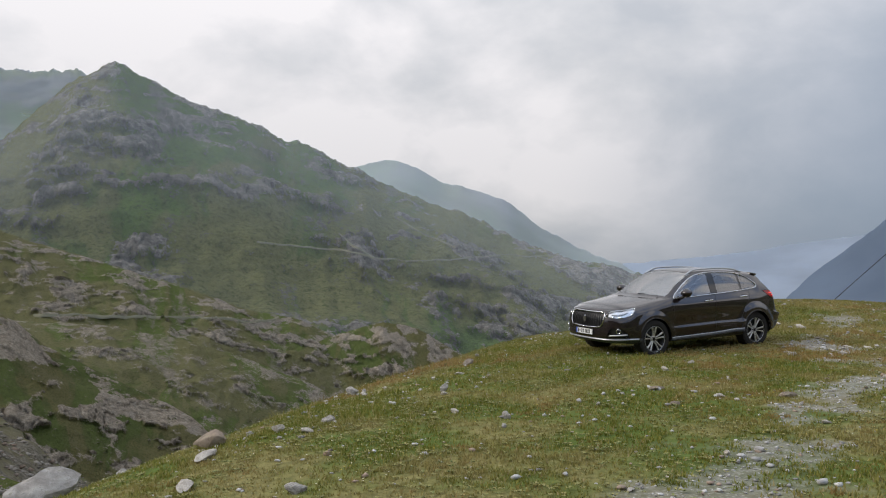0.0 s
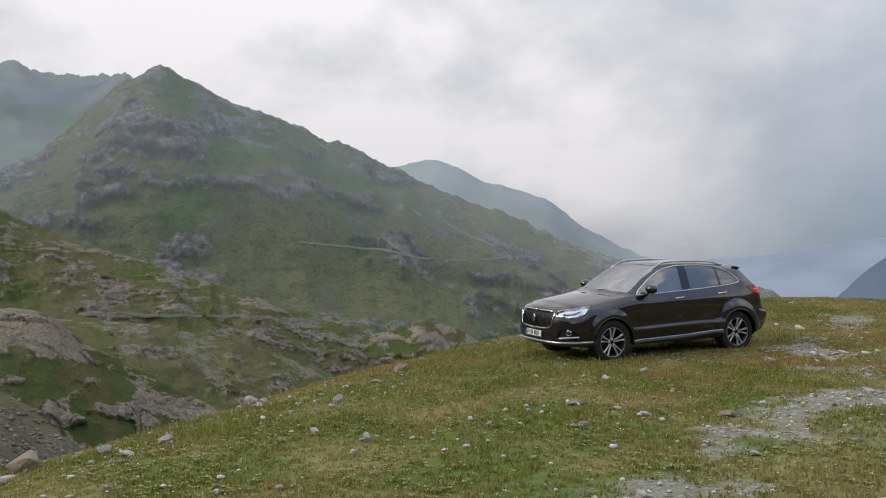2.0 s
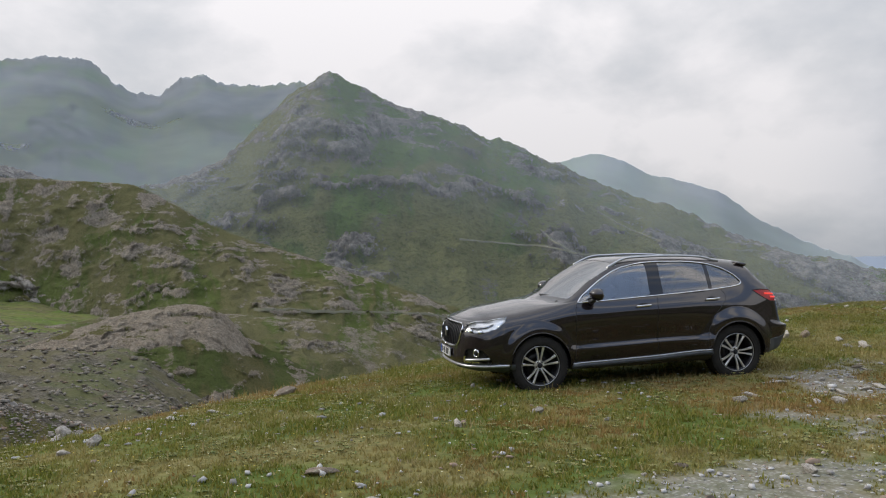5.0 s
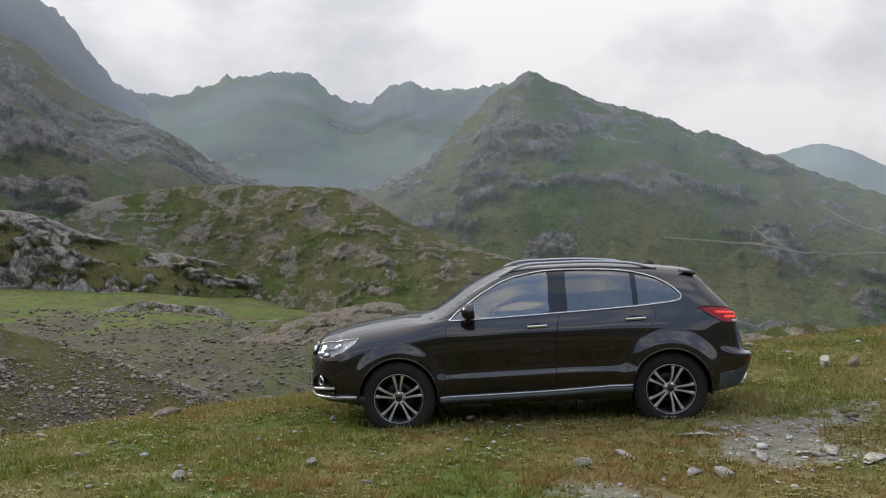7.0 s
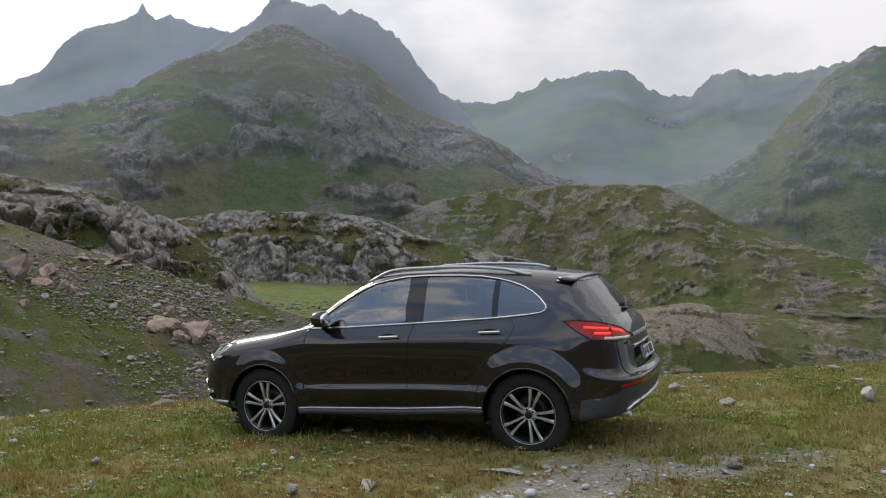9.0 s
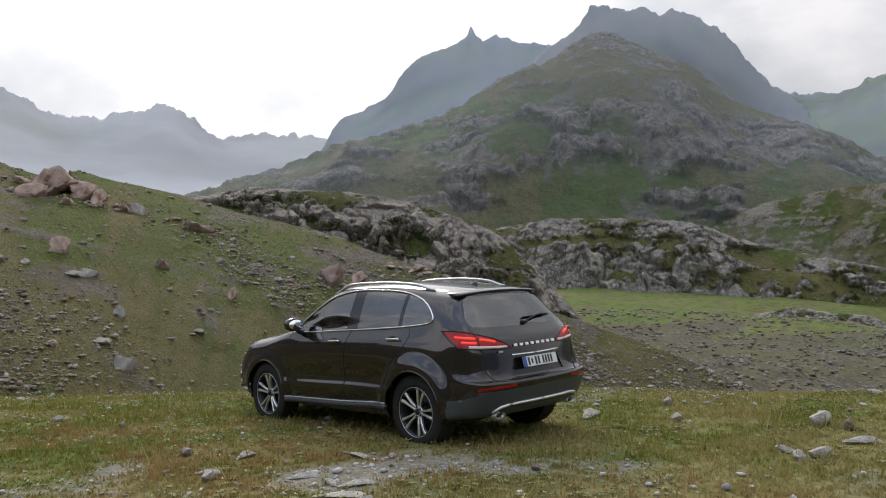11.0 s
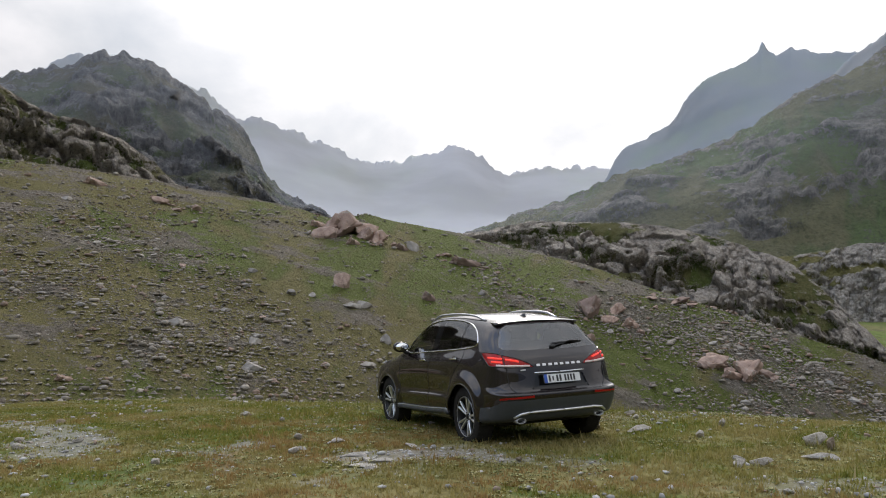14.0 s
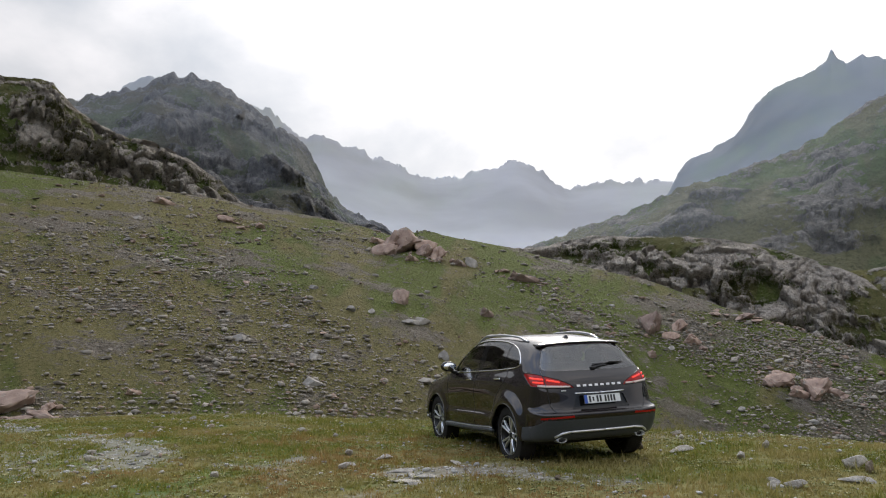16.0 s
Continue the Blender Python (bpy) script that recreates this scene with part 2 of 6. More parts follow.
def curve(keys, column, at):
    """A smooth line through key rows whose first column is the azimuth."""
    x = np.array([k[0] for k in keys], float)
    y = np.array([k[column] for k in keys], float)
    t = np.clip(at, x[0], x[-1])
    j = np.clip(np.searchsorted(x, t) - 1, 0, len(x) - 2)
    g = np.gradient(y, x)
    g = np.where(np.abs(g) > 0, g, 0)
    h = x[j + 1] - x[j]
    s = (t - x[j]) / h
    flat = y[j] + (y[j + 1] - y[j]) * s
    full = (2 * s ** 3 - 3 * s ** 2 + 1) * y[j] + (s ** 3 - 2 * s ** 2 + s) * h * g[j] + (3 * s ** 2 - 2 * s ** 3) * y[j + 1] + (s ** 3 - s ** 2) * h * g[j + 1]
    return 0.5 * flat + 0.5 * full


CENTRE = (0.0, -8.0)


def spot(az, d):
    a = np.radians(az)
    return CENTRE[0] + d * np.sin(a), CENTRE[1] + d * np.cos(a)


def grid_mesh(name, x, y, z, material, closed=False):
    rows, cols = x.shape
    me = bpy.data.meshes.new(name)
    v = np.stack([x, y, z], 2).reshape(-1, 3)
    n = cols if closed else cols - 1
    a = (np.arange(rows - 1)[:, None] * cols + np.arange(n)[None, :])
    b = (np.arange(rows - 1)[:, None] * cols + (np.arange(n)[None, :] + 1) % cols)
    f = np.stack([a, b, b + cols, a + cols], 2).reshape(-1, 4)
    me.vertices.add(len(v))
    me.vertices.foreach_set("co", v.astype(np.float32).ravel())
    me.loops.add(f.size)
    me.loops.foreach_set("vertex_index", f.astype(np.int32).ravel())
    me.polygons.add(len(f))
    me.polygons.foreach_set("loop_start", np.arange(0, f.size, 4, dtype=np.int32))
    me.update(calc_edges=True)
    me.polygons.foreach_set("use_smooth", np.ones(len(f), bool))
    me.materials.append(material)
    me.update()
    return new(name, me)


def ridge(name, label, crest, foot, material, rough, step=0.15, rows=120, size=1.0, back=0.6, bend=1.0, teeth=0.0, crag=0.0, stone=0.25, scree=0.12, stripes=1.0, seed=1, kind="structure", category="mountain", veil=None):
    """A mountain or hill flank: crest and foot are rows of azimuth, distance, height. rough: metres of relief; size: metres of its largest forms;
    crag: metres by which rock juts; teeth: metres of jaggedness along the crest; stone, scree: shares of rock and of loose stones."""
    step, rows = step * 1.25, int(rows * 0.85)
    az = np.arange(crest[0][0], crest[-1][0] + step, step)
    dc, zc, df, zf = curve(crest, 1, az), curve(crest, 2, az), curve(foot, 1, az), curve(foot, 2, az)
    s = np.concatenate([np.linspace(0, 1, rows), 1 + np.linspace(0, 1, rows // 5)[1:] ** 1.5])[:, None]
    f = np.clip(s, 0, 1)
    half = max(3, len(az) // 9)
    kernel = np.hanning(2 * half + 1)
    broad = np.convolve(np.pad(zc, half, "edge"), kernel / kernel.sum(), "valid")
    broad = np.minimum(broad, zc + 0.3 * np.abs(zc - zf))
    for _ in range(3):
        broad = np.convolve(np.pad(broad, half // 3, "edge"), np.ones(2 * (half // 3) + 1) / (2 * (half // 3) + 1), "valid")
    wide = max(1, int(1.6 / step))
    kernel = np.hanning(2 * wide + 3)
    plain_crest = np.minimum(np.convolve(np.pad(zc, wide + 1, "edge"), kernel / kernel.sum(), "valid"), zc + 0.1 * np.abs(zc - zf))
    hold, tip = ease(f, 0.25, 0.9), ease(f, 0.85, 1.0)
    zc = (broad * (1 - hold) + plain_crest * hold) * (1 - tip) + zc * tip
    d = df + (dc - df) * f + np.clip(s - 1, 0, 1) * (dc - df) * back
    z = zf + (zc - zf) * f ** bend - np.clip(s - 1, 0, 1) ** 1.3 * np.abs(zc - zf) * back * 1.4
    A = np.broadcast_to(az, d.shape)
    x, y = spot(A, d)
    p = np.stack([x, y, z * 1.3], 2).reshape(-1, 3)
    shape = d.shape
    across = (np.radians(A) * np.mean(dc) / size).ravel()
    bent = 0.35 * fbm(p / size * 1.2, 3, 0.5, seed + 80)
    fall = np.stack([across * 1.5 + bent, np.broadcast_to(f, shape).ravel() * 1.2, 0 * across], 1)
    gully = fbm(fall, 4, 0.5, seed + 30, True).reshape(shape)
    streak = fbm(fall * np.array((5.0, 1.6, 1)), 4, 0.6, seed + 35).reshape(shape)
    big = fbm(p / size, 5, 0.5, seed, True).reshape(shape)
    small = fbm(p / size * 6, 5, 0.6, seed + 20).reshape(shape)
    patch = fbm(p / size * 2.2, 6, 0.62, seed + 40).reshape(shape)
    bands = fbm(p / size * np.array((1.3, 1.3, 5.0)) + 0.4 * big.reshape(-1, 1), 4, 0.55, seed + 45, True).reshape(shape)

    def share(values, part):
        """Scales values so that the given part of the slope lies above 0.5."""
        low, high = np.quantile(values, (max(0.0, 1 - part - 0.25), min(1.0, 1 - part + 0.25)))
        return np.clip(0.5 + (values - np.quantile(values, 1 - part)) / max(high - low, 1e-6) * 0.8, -0.5, 1.5)
    rocky = share(patch + 0.6 * bands + 0.3 * big + 0.45 * small + 0.12 * ease(f, 0.55, 1.0), stone)
    loose = share(stripes * (streak - 0.5 * gully) + 0.8 * patch + 0.5 * small, scree)
    lush = share(0.8 * fbm(p / size * 0.7, 4, 0.5, seed + 50).reshape(shape) - 0.5 * gully + 0.5 * streak, 0.4)
    blocks = 0.0
    if crag:
        where = p / size + 0.25 * np.stack([fbm(p / size * 3 + 50 * k, 3, 0.5, seed + 60 + k) for k in range(3)], 1)
        d1, d2, val = cellular(where * 2.0 * np.array((1, 1, 0.5)), seed)
        blocks = val * 0.75 - 0.5 * (1 - ease(d2 - d1, 0, 0.12))
        e1, e2, val2 = cellular(where * 5.5 * np.array((1, 1, 0.5)), seed + 3)
        blocks = blocks + 0.45 * val2 - 0.35 * (1 - ease(e2 - e1, 0, 0.14))
        out = ease(rocky, 0.3, 0.65)
        blocks = blocks.reshape(shape) * out + 0.5 * out
    fade = np.sin(np.pi * np.clip(s, 0, 1) ** 0.9) ** 0.6 * 0.9 + 0.1
    d0, z0 = d, z
    push = rough * (0.5 * big + 0.3 * small + 0.45 * gully) * fade
    tooth = fbm(np.stack([az * 1.7, 0 * az, 0 * az], 1), 5, 0.62, seed + 70)[None]
    z = z + push * 0.55 + crag * blocks * 0.45 * fade + 0.12 * rough * small * ease(s, 0.85, 0.97) + teeth * tooth * ease(s, 0.8, 1.0)
    d = d - push * 0.6 - crag * blocks * fade
    x, y = spot(A, d)
    ob = grid_mesh(name, x, y, z, material)
    for key, values in (("rocky", rocky), ("loose", loose), ("lush", lush)):
        ob.data.attributes.new(key, "FLOAT", "POINT").data.foreach_set("value", values.astype(np.float32).ravel())
    # veil: a translucent sheet in front imitates distance haze over the flank
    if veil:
        top = 1.6 + ((z[:rows] - 1.6) / d[:rows]).max(0) * d0[rows - 1]       # topped at the skyline seen from CENTRE, by the camera's path
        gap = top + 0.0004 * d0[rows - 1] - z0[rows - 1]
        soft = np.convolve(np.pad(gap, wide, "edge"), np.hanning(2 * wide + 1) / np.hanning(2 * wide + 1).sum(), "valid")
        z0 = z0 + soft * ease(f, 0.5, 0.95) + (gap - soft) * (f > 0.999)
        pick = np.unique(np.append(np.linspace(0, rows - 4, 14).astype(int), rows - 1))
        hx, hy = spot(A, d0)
        haze_sheet(hx[pick], hy[pick], z0[pick], max(0.90 if df.min() < 1200 else 0.85, 1 - 3.2 * (0.75 * rough + 1.7 * crag) / (0.5 * df.min() + 0.5 * dc.min())), *veil)
    return tagged(ob, label, category, kind=kind)


def haze_sheet(x, y, z, k, low, high, tint):
    """Tinted sheet scaled by k towards the eye, standing in for distance haze; low, high: how dense at its foot and at
    its crest.
    """
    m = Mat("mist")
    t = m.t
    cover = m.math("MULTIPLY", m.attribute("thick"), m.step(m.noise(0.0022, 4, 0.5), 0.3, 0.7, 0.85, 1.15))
    soft = t.nodes.new("ShaderNodeBsdfDiffuse")     # normal fixed upward, so the sheet shades alike whichever way it faces
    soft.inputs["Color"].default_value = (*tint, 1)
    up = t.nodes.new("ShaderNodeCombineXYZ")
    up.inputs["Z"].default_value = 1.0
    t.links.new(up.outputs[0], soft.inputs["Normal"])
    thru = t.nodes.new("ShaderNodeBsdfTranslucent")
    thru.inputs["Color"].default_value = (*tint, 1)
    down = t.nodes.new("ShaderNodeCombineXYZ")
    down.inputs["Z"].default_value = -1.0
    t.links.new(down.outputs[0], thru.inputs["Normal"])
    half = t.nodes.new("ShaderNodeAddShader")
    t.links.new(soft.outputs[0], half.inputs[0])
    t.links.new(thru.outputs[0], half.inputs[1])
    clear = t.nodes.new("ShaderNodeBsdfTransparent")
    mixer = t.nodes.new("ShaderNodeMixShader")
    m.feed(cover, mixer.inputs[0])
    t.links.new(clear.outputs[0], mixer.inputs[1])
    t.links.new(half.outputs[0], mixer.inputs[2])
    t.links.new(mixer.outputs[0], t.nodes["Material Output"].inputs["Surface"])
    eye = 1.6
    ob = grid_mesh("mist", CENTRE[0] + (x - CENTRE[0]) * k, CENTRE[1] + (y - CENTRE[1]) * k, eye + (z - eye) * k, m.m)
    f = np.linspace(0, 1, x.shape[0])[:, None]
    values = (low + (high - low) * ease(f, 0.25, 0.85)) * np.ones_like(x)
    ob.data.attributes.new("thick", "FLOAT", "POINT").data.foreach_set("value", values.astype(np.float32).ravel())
    return tagged(ob, "translucent sheet standing in for distance haze before a mountain", "mist", kind="structure")


def plateau(x, y):
    """The grassy shoulder on which the car stands."""
    s = np.maximum(0.8 * (y - 0.5) - 0.6 * (x + 5), 0.94 * (y - 4.8 - 0.35 * (x - 1)))
    z = 0.02 + 0.03 * np.clip(x, -25, 12) - 0.03 * np.maximum(0, -x - 5) - 0.02 * np.maximum(0, -x - 9) ** 1.5 - 0.012 * np.maximum(0, x - 12) ** 1.5 - 0.06 * np.maximum(0, s + 1.6) ** 1.5 - 0.12 * np.maximum(0, s - 1.0) ** 1.6
    return z + 0.38 * np.exp(-((x - 8.5) / 4.5) ** 2 - ((y - 4.5) / 4) ** 2)


def valley(az, d):
    """Floor of the valley under the shoulder."""
    floors = (
        np.interp(az, (-180, -120, -60, -30, -10, 0, 10, 40, 70, 120, 180), (0, 0, -6, -11, -15, -21, -30, -25, -8, 0, 0)),
        np.interp(az, (-180, -120, -60, -25, -10, 0, 10, 25, 40, 70, 120, 180), (0, 2, -7, -13.5, -19, -34, -46, -52, -56, -40, 0, 0)),
        np.interp(az, (-180, -120, -60, -25, -15, -9, -4, 3, 12, 25, 40, 70, 120, 180), (10, 8, -8, -18, -17, -18, -30, -52, -68, -84, -95, -80, 0, 10)),
        np.interp(az, (-180, -120, -60, -30, -20, -5, 3, 11, 20, 35, 50, 70, 120, 180), (40, 20, 0, -17, -18, -34, -42, -58, -86, -105, -145, -150, 40, 40)),
        np.interp(az, (-180, -120, -60, -32, -15, 0, 15, 30, 40, 50, 70, 120, 180), (60, 40, 5, -8, -14, -42, -56, -80, -92, -160, -190, 60, 60)),
        np.interp(az, (-180, -120, -60, 30, 45, 60, 80, 120, 180), (150, 120, 20, -60, -260, -420, -420, 150, 150)),
    )
    u = np.log(np.maximum(d, 1))
    k = np.log(np.array((60.0, 120.0, 230.0, 420.0, 600.0, 1500.0)))
    z = floors[0]
    for a, b, lo, hi in zip(floors, floors[1:], k, k[1:]):
        z = z + (b - a) * np.clip((u - lo) / (hi - lo), 0, 1)
    return z


def land(x, y):
    """Height of the ground sheet."""
    x, y = np.asarray(x, float), np.asarray(y, float)
    shape = x.shape
    x, y = x.ravel(), y.ravel()
    dx, dy = x - CENTRE[0], y - CENTRE[1]
    d, az = np.hypot(dx, dy), np.degrees(np.arctan2(dx, dy))
    p = np.stack([x, y, 0 * x], 1)
    far = ease(d, 25, 90)
    low = valley(az, d) + far * (fbm(p / 45, 5, 0.5, 5) * 3.0 + fbm(p / 9, 5, 0.6, 7) * 2.6 * ease(d, 420, 250) + fbm(p / 120, 4, 0.5, 8) * 4.0 * ease(d, 60, 200) + fbm(p / 400, 4, 0.5, 6) * 14 * ease(d, 200, 900))
    high = plateau(x, y) + 0.03 * fbm(p / 1.3, 4, 0.55, 3) + 0.05 * fbm(p / 4.0, 2, 0.5, 4)
    k = 1.2
    z = np.logaddexp(high / k, (low - 0.5) / k) * k
    near = ease(np.hypot(x, y + 4), 14, 45)
    return (high * (1 - near) + z * near).reshape(shape)


rings = np.concatenate([np.linspace(0.0, 2.0, 8), np.exp(np.linspace(math.log(2.2), math.log(4700), 330))])
steps = np.concatenate([np.arange(-180, -100, 2.0), np.arange(-100, 70, 0.3), np.arange(70, 180, 2.0)])
gx, gy = spot(np.broadcast_to(steps, (len(rings), len(steps))), np.broadcast_to(rings[:, None], (len(rings), len(steps))))


def track(x, y):
    """How much bare gravel shows: a worn vehicle track across the meadow, 0 to 1."""
    way = ((-16, -9.5), (-10, -8.6), (-6.2, -7.5), (-4.3, -6.5), (-2.4, -6.0), (-0.4, -5.2), (1.2, -3.4), (2.2, -1.6), (3.3, -0.6), (6, 0.8), (10, 1.6), (18, 2.0))
    d = np.full(np.shape(x), 99.0)
    for (ax, ay), (bx, by) in zip(way, way[1:]):
        t = np.clip(((x - ax) * (bx - ax) + (y - ay) * (by - ay)) / ((bx - ax) ** 2 + (by - ay) ** 2), 0, 1)
        d = np.minimum(d, np.hypot(x - ax - t * (bx - ax), y - ay - t * (by - ay)))
    p = np.stack([np.ravel(x), np.ravel(y), 0 * np.ravel(x)], 1)
    n = (fbm(p / 1.1, 4, 0.6, 40) + 0.7 * fbm(p / 3.2, 2, 0.5, 41)).reshape(np.shape(x))
    worn = ease(n - 0.60 * d, -0.12, 0.35)
    specks = ease(fbm(p / 2.3, 4, 0.55, 44).reshape(np.shape(x)), 0.22, 0.5) * 0.5 * ease(x, -6, 0)
    return np.clip(np.maximum(worn, specks * ease(d, 30, 2)), 0, 1)


gm = Mat("meadow_ground", 0.95)
att = gm.t.nodes.new("ShaderNodeAttribute")
att.attribute_name = "bare"
away_att = gm.t.nodes.new("ShaderNodeAttribute")
away_att.attribute_name = "away"
n_broad, n_patch, n_fine, n_far = gm.noise(0.16, 4), gm.noise(0.7, 5, 0.6), gm.noise(9, 5, 0.7), gm.noise(0.028, 6, 0.6)
where_gm = gm.t.nodes.new("ShaderNodeSeparateXYZ")
gm.feed(gm.where, where_gm.inputs[0])
n_patch = gm.math("ADD", n_patch, gm.step(where_gm.outputs["X"], -3.0, 5.0, -0.01, 0.08))       # drier turf on the rise
turf = gm.mix(gm.step(n_patch, 0.40, 0.64), (0.095, 0.135, 0.030), (0.215, 0.19, 0.075))
turf = gm.mix(gm.step(n_broad, 0.54, 0.68, 0, 0.7), turf, (0.19, 0.125, 0.055))
turf = gm.mix(gm.step(n_fine, 0.35, 0.7, 0, 0.6), turf, (0.055, 0.06, 0.022))
grit = gm.mix(gm.step(gm.cells(26), 0.05, 0.55), (0.40, 0.385, 0.36), (0.22, 0.205, 0.185))
grit = gm.mix(gm.step(n_fine, 0.4, 0.75, 0, 0.7), grit, (0.17, 0.15, 0.125))
near_look = gm.mix(gm.math("MULTIPLY", att.outputs["Fac"], gm.step(n_fine, 0.25, 0.6, 1.0, 0.55)), turf, grit)
rubble = gm.cells(0.9)
scree_att = gm.t.nodes.new("ShaderNodeAttribute")
scree_att.attribute_name = "scree"
far_turf = gm.mix(gm.step(gm.math("ADD", gm.math("MULTIPLY", n_far, 0.5), gm.math("MULTIPLY", gm.noise(0.4, 5, 0.7), 0.5)), 0.42, 0.6), (0.10, 0.125, 0.038), (0.17, 0.15, 0.068))
far_stone = gm.mix(gm.step(gm.noise(0.35, 5, 0.65), 0.4, 0.7), (0.17, 0.155, 0.135), (0.35, 0.33, 0.30))
bare_far = gm.math("ADD", gm.math("MULTIPLY", gm.noise(0.06, 6, 0.65), 0.6), gm.math("MULTIPLY", gm.noise(0.55, 5, 0.7), 0.4))
bare_far = gm.math("MAXIMUM", gm.math("MULTIPLY", gm.step(bare_far, 0.48, 0.58, 0, 0.8), gm.step(gm.noise(0.011, 3, 0.5), 0.28, 0.46)), gm.step(gm.upness(), 0.7, 0.9, 1, 0))
far_look = gm.mix(bare_far, far_turf, far_stone)
heap = gm.mix(gm.step(gm.noise(0.9, 6, 0.75), 0.38, 0.62), (0.07, 0.065, 0.046), (0.17, 0.152, 0.122))
heap = gm.mix(gm.step(gm.noise(2.6, 5, 0.8), 0.44, 0.62, 0, 0.75), heap, (0.045, 0.042, 0.028))
heap = gm.mix(gm.step(gm.noise(0.13, 5, 0.65), 0.45, 0.57, 0, 0.7), heap, (0.115, 0.105, 0.055))
heap = gm.mix(gm.step(gm.noise(0.045, 5, 0.6), 0.52, 0.62, 0, 0.55), heap, (0.085, 0.10, 0.036))
lawn = gm.mix(gm.step(n_far, 0.40, 0.62), (0.105, 0.155, 0.032), (0.145, 0.15, 0.052))
lawn = gm.mix(gm.step(gm.noise(0.05, 6, 0.65), 0.48, 0.60, 0, 0.8), lawn, (0.125, 0.112, 0.058))
lawn = gm.mix(gm.step(gm.noise(0.25, 6, 0.7), 0.46, 0.62, 0, 0.85), lawn, (0.06, 0.065, 0.026))
lawn = gm.mix(gm.step(gm.noise(0.5, 6, 0.75), 0.58, 0.66, 0, 0.8), lawn, (0.28, 0.26, 0.225))
far_look = gm.mix(gm.step(scree_att.outputs["Fac"], 1.05, 1.5), far_look, lawn)
far_look = gm.mix(gm.math("MULTIPLY", gm.step(scree_att.outputs["Fac"], 0.1, 0.9), gm.step(scree_att.outputs["Fac"], 1.05, 1.4, 1, 0)), far_look, heap)
gm.colour(gm.mix(away_att.outputs["Fac"], near_look, far_look))
gm.bump(gm.math("ADD", gm.math("MULTIPLY", n_fine, 0.6), gm.math("MULTIPLY", rubble, gm.math("MULTIPLY", away_att.outputs["Fac"], 6.0))), 0.05, 0.7)
M_GROUND = gm.m
ground = grid_mesh("ground", gx, gy, land(gx, gy), M_GROUND, True)

def scree(x, y):
    """1: rubble under the shoulder, 2: the green meadow under the cliffs, 0: neither."""
    dx, dy = x - CENTRE[0], y - CENTRE[1]
    d, az = np.hypot(dx, dy), np.degrees(np.arctan2(dx, dy))
    wave = fbm(np.stack([x.ravel(), y.ravel(), 0 * x.ravel()], 1) / 40, 4, 0.55, 31).reshape(x.shape)
    side = ease(az, -62, -50) * ease(az, 34, 22)
    return side * (ease(d, 35, 55) + ease(d + 150 * wave, 300, 390) * ease(az, -8, -16))


for key, values in (("bare", track(gx, gy)), ("scree", scree(gx, gy)), ("away", ease(np.hypot(gx, gy + 4), 16, 40))):
    ground.data.attributes.new(key, "FLOAT", "POINT").data.foreach_set("value", values.astype(np.float32).ravel())
tagged(ground, "grassy alpine ground with gravel patches, falling to a valley", "ground", kind="structure")

hill = ridge("rubble_hill", "rubble-strewn grassy hillside behind the meadow",
      [(-140, 85, 14), (-98, 85, 17.5), (-86, 88, 16.5), (-81.6, 90, 15.8), (-73, 90, 13.5), (-70, 88, 12.0), (-67.6, 88, 12.6), (-65, 92, 12.0), (-61, 95, 11), (-57.5, 95, 9.2), (-51, 92, 6.6), (-47, 90, 4.2), (-40, 88, 0.6), (-34, 87, -2.4), (-27, 88, -6.0), (-20, 88, -10.5), (-14, 88, -14.5), (-5, 86, -22)],
      [(-140, 30, -3), (-98, 20, -3.0), (-80, 22, -3.2), (-65, 27, -4.5), (-50, 40, -8), (-38, 54, -11), (-20, 60, -19), (-5, 62, -32)],
      M_HILL, 1.0, 0.15, 150, 14.0, stone=0.12, scree=0.28, stripes=0.15, seed=3, category="hillside")
ridge("cliff", "grey and rust rock cliffs with moss ledges",
      [(-72, 240, 20), (-63, 245, 23.5), (-57.7, 245, 27), (-50, 248, 26.3), (-45.6, 246, 22), (-40.4, 243, 13), (-38, 238, 3), (-35, 234, -10), (-32, 230, -24)],
      [(-72, 205, -10), (-57, 205, -10), (-45, 206, -14), (-32, 206, -40)],
      M_CLIFF, 4.0, 0.06, 130, 28.0, crag=4.2, stone=0.72, scree=0.1, seed=8, bend=0.7, category="cliff")
ridge("cliff", "low band of weathered grey cliff above a meadow",
      [(-50, 600, 30), (-41, 600, 36), (-37.8, 600, 42), (-33, 600, 41), (-28.9, 600, 39), (-24.5, 605, 23), (-20, 610, 12), (-15, 610, 0), (-10, 610, -18)],
      [(-50, 545, -22), (-38, 548, -22), (-28, 548, -22), (-10, 550, -40)],
      M_CRAG, 8.0, 0.06, 100, 50.0, crag=7.0, stone=0.62, scree=0.1, seed=12, bend=0.7, category="cliff")
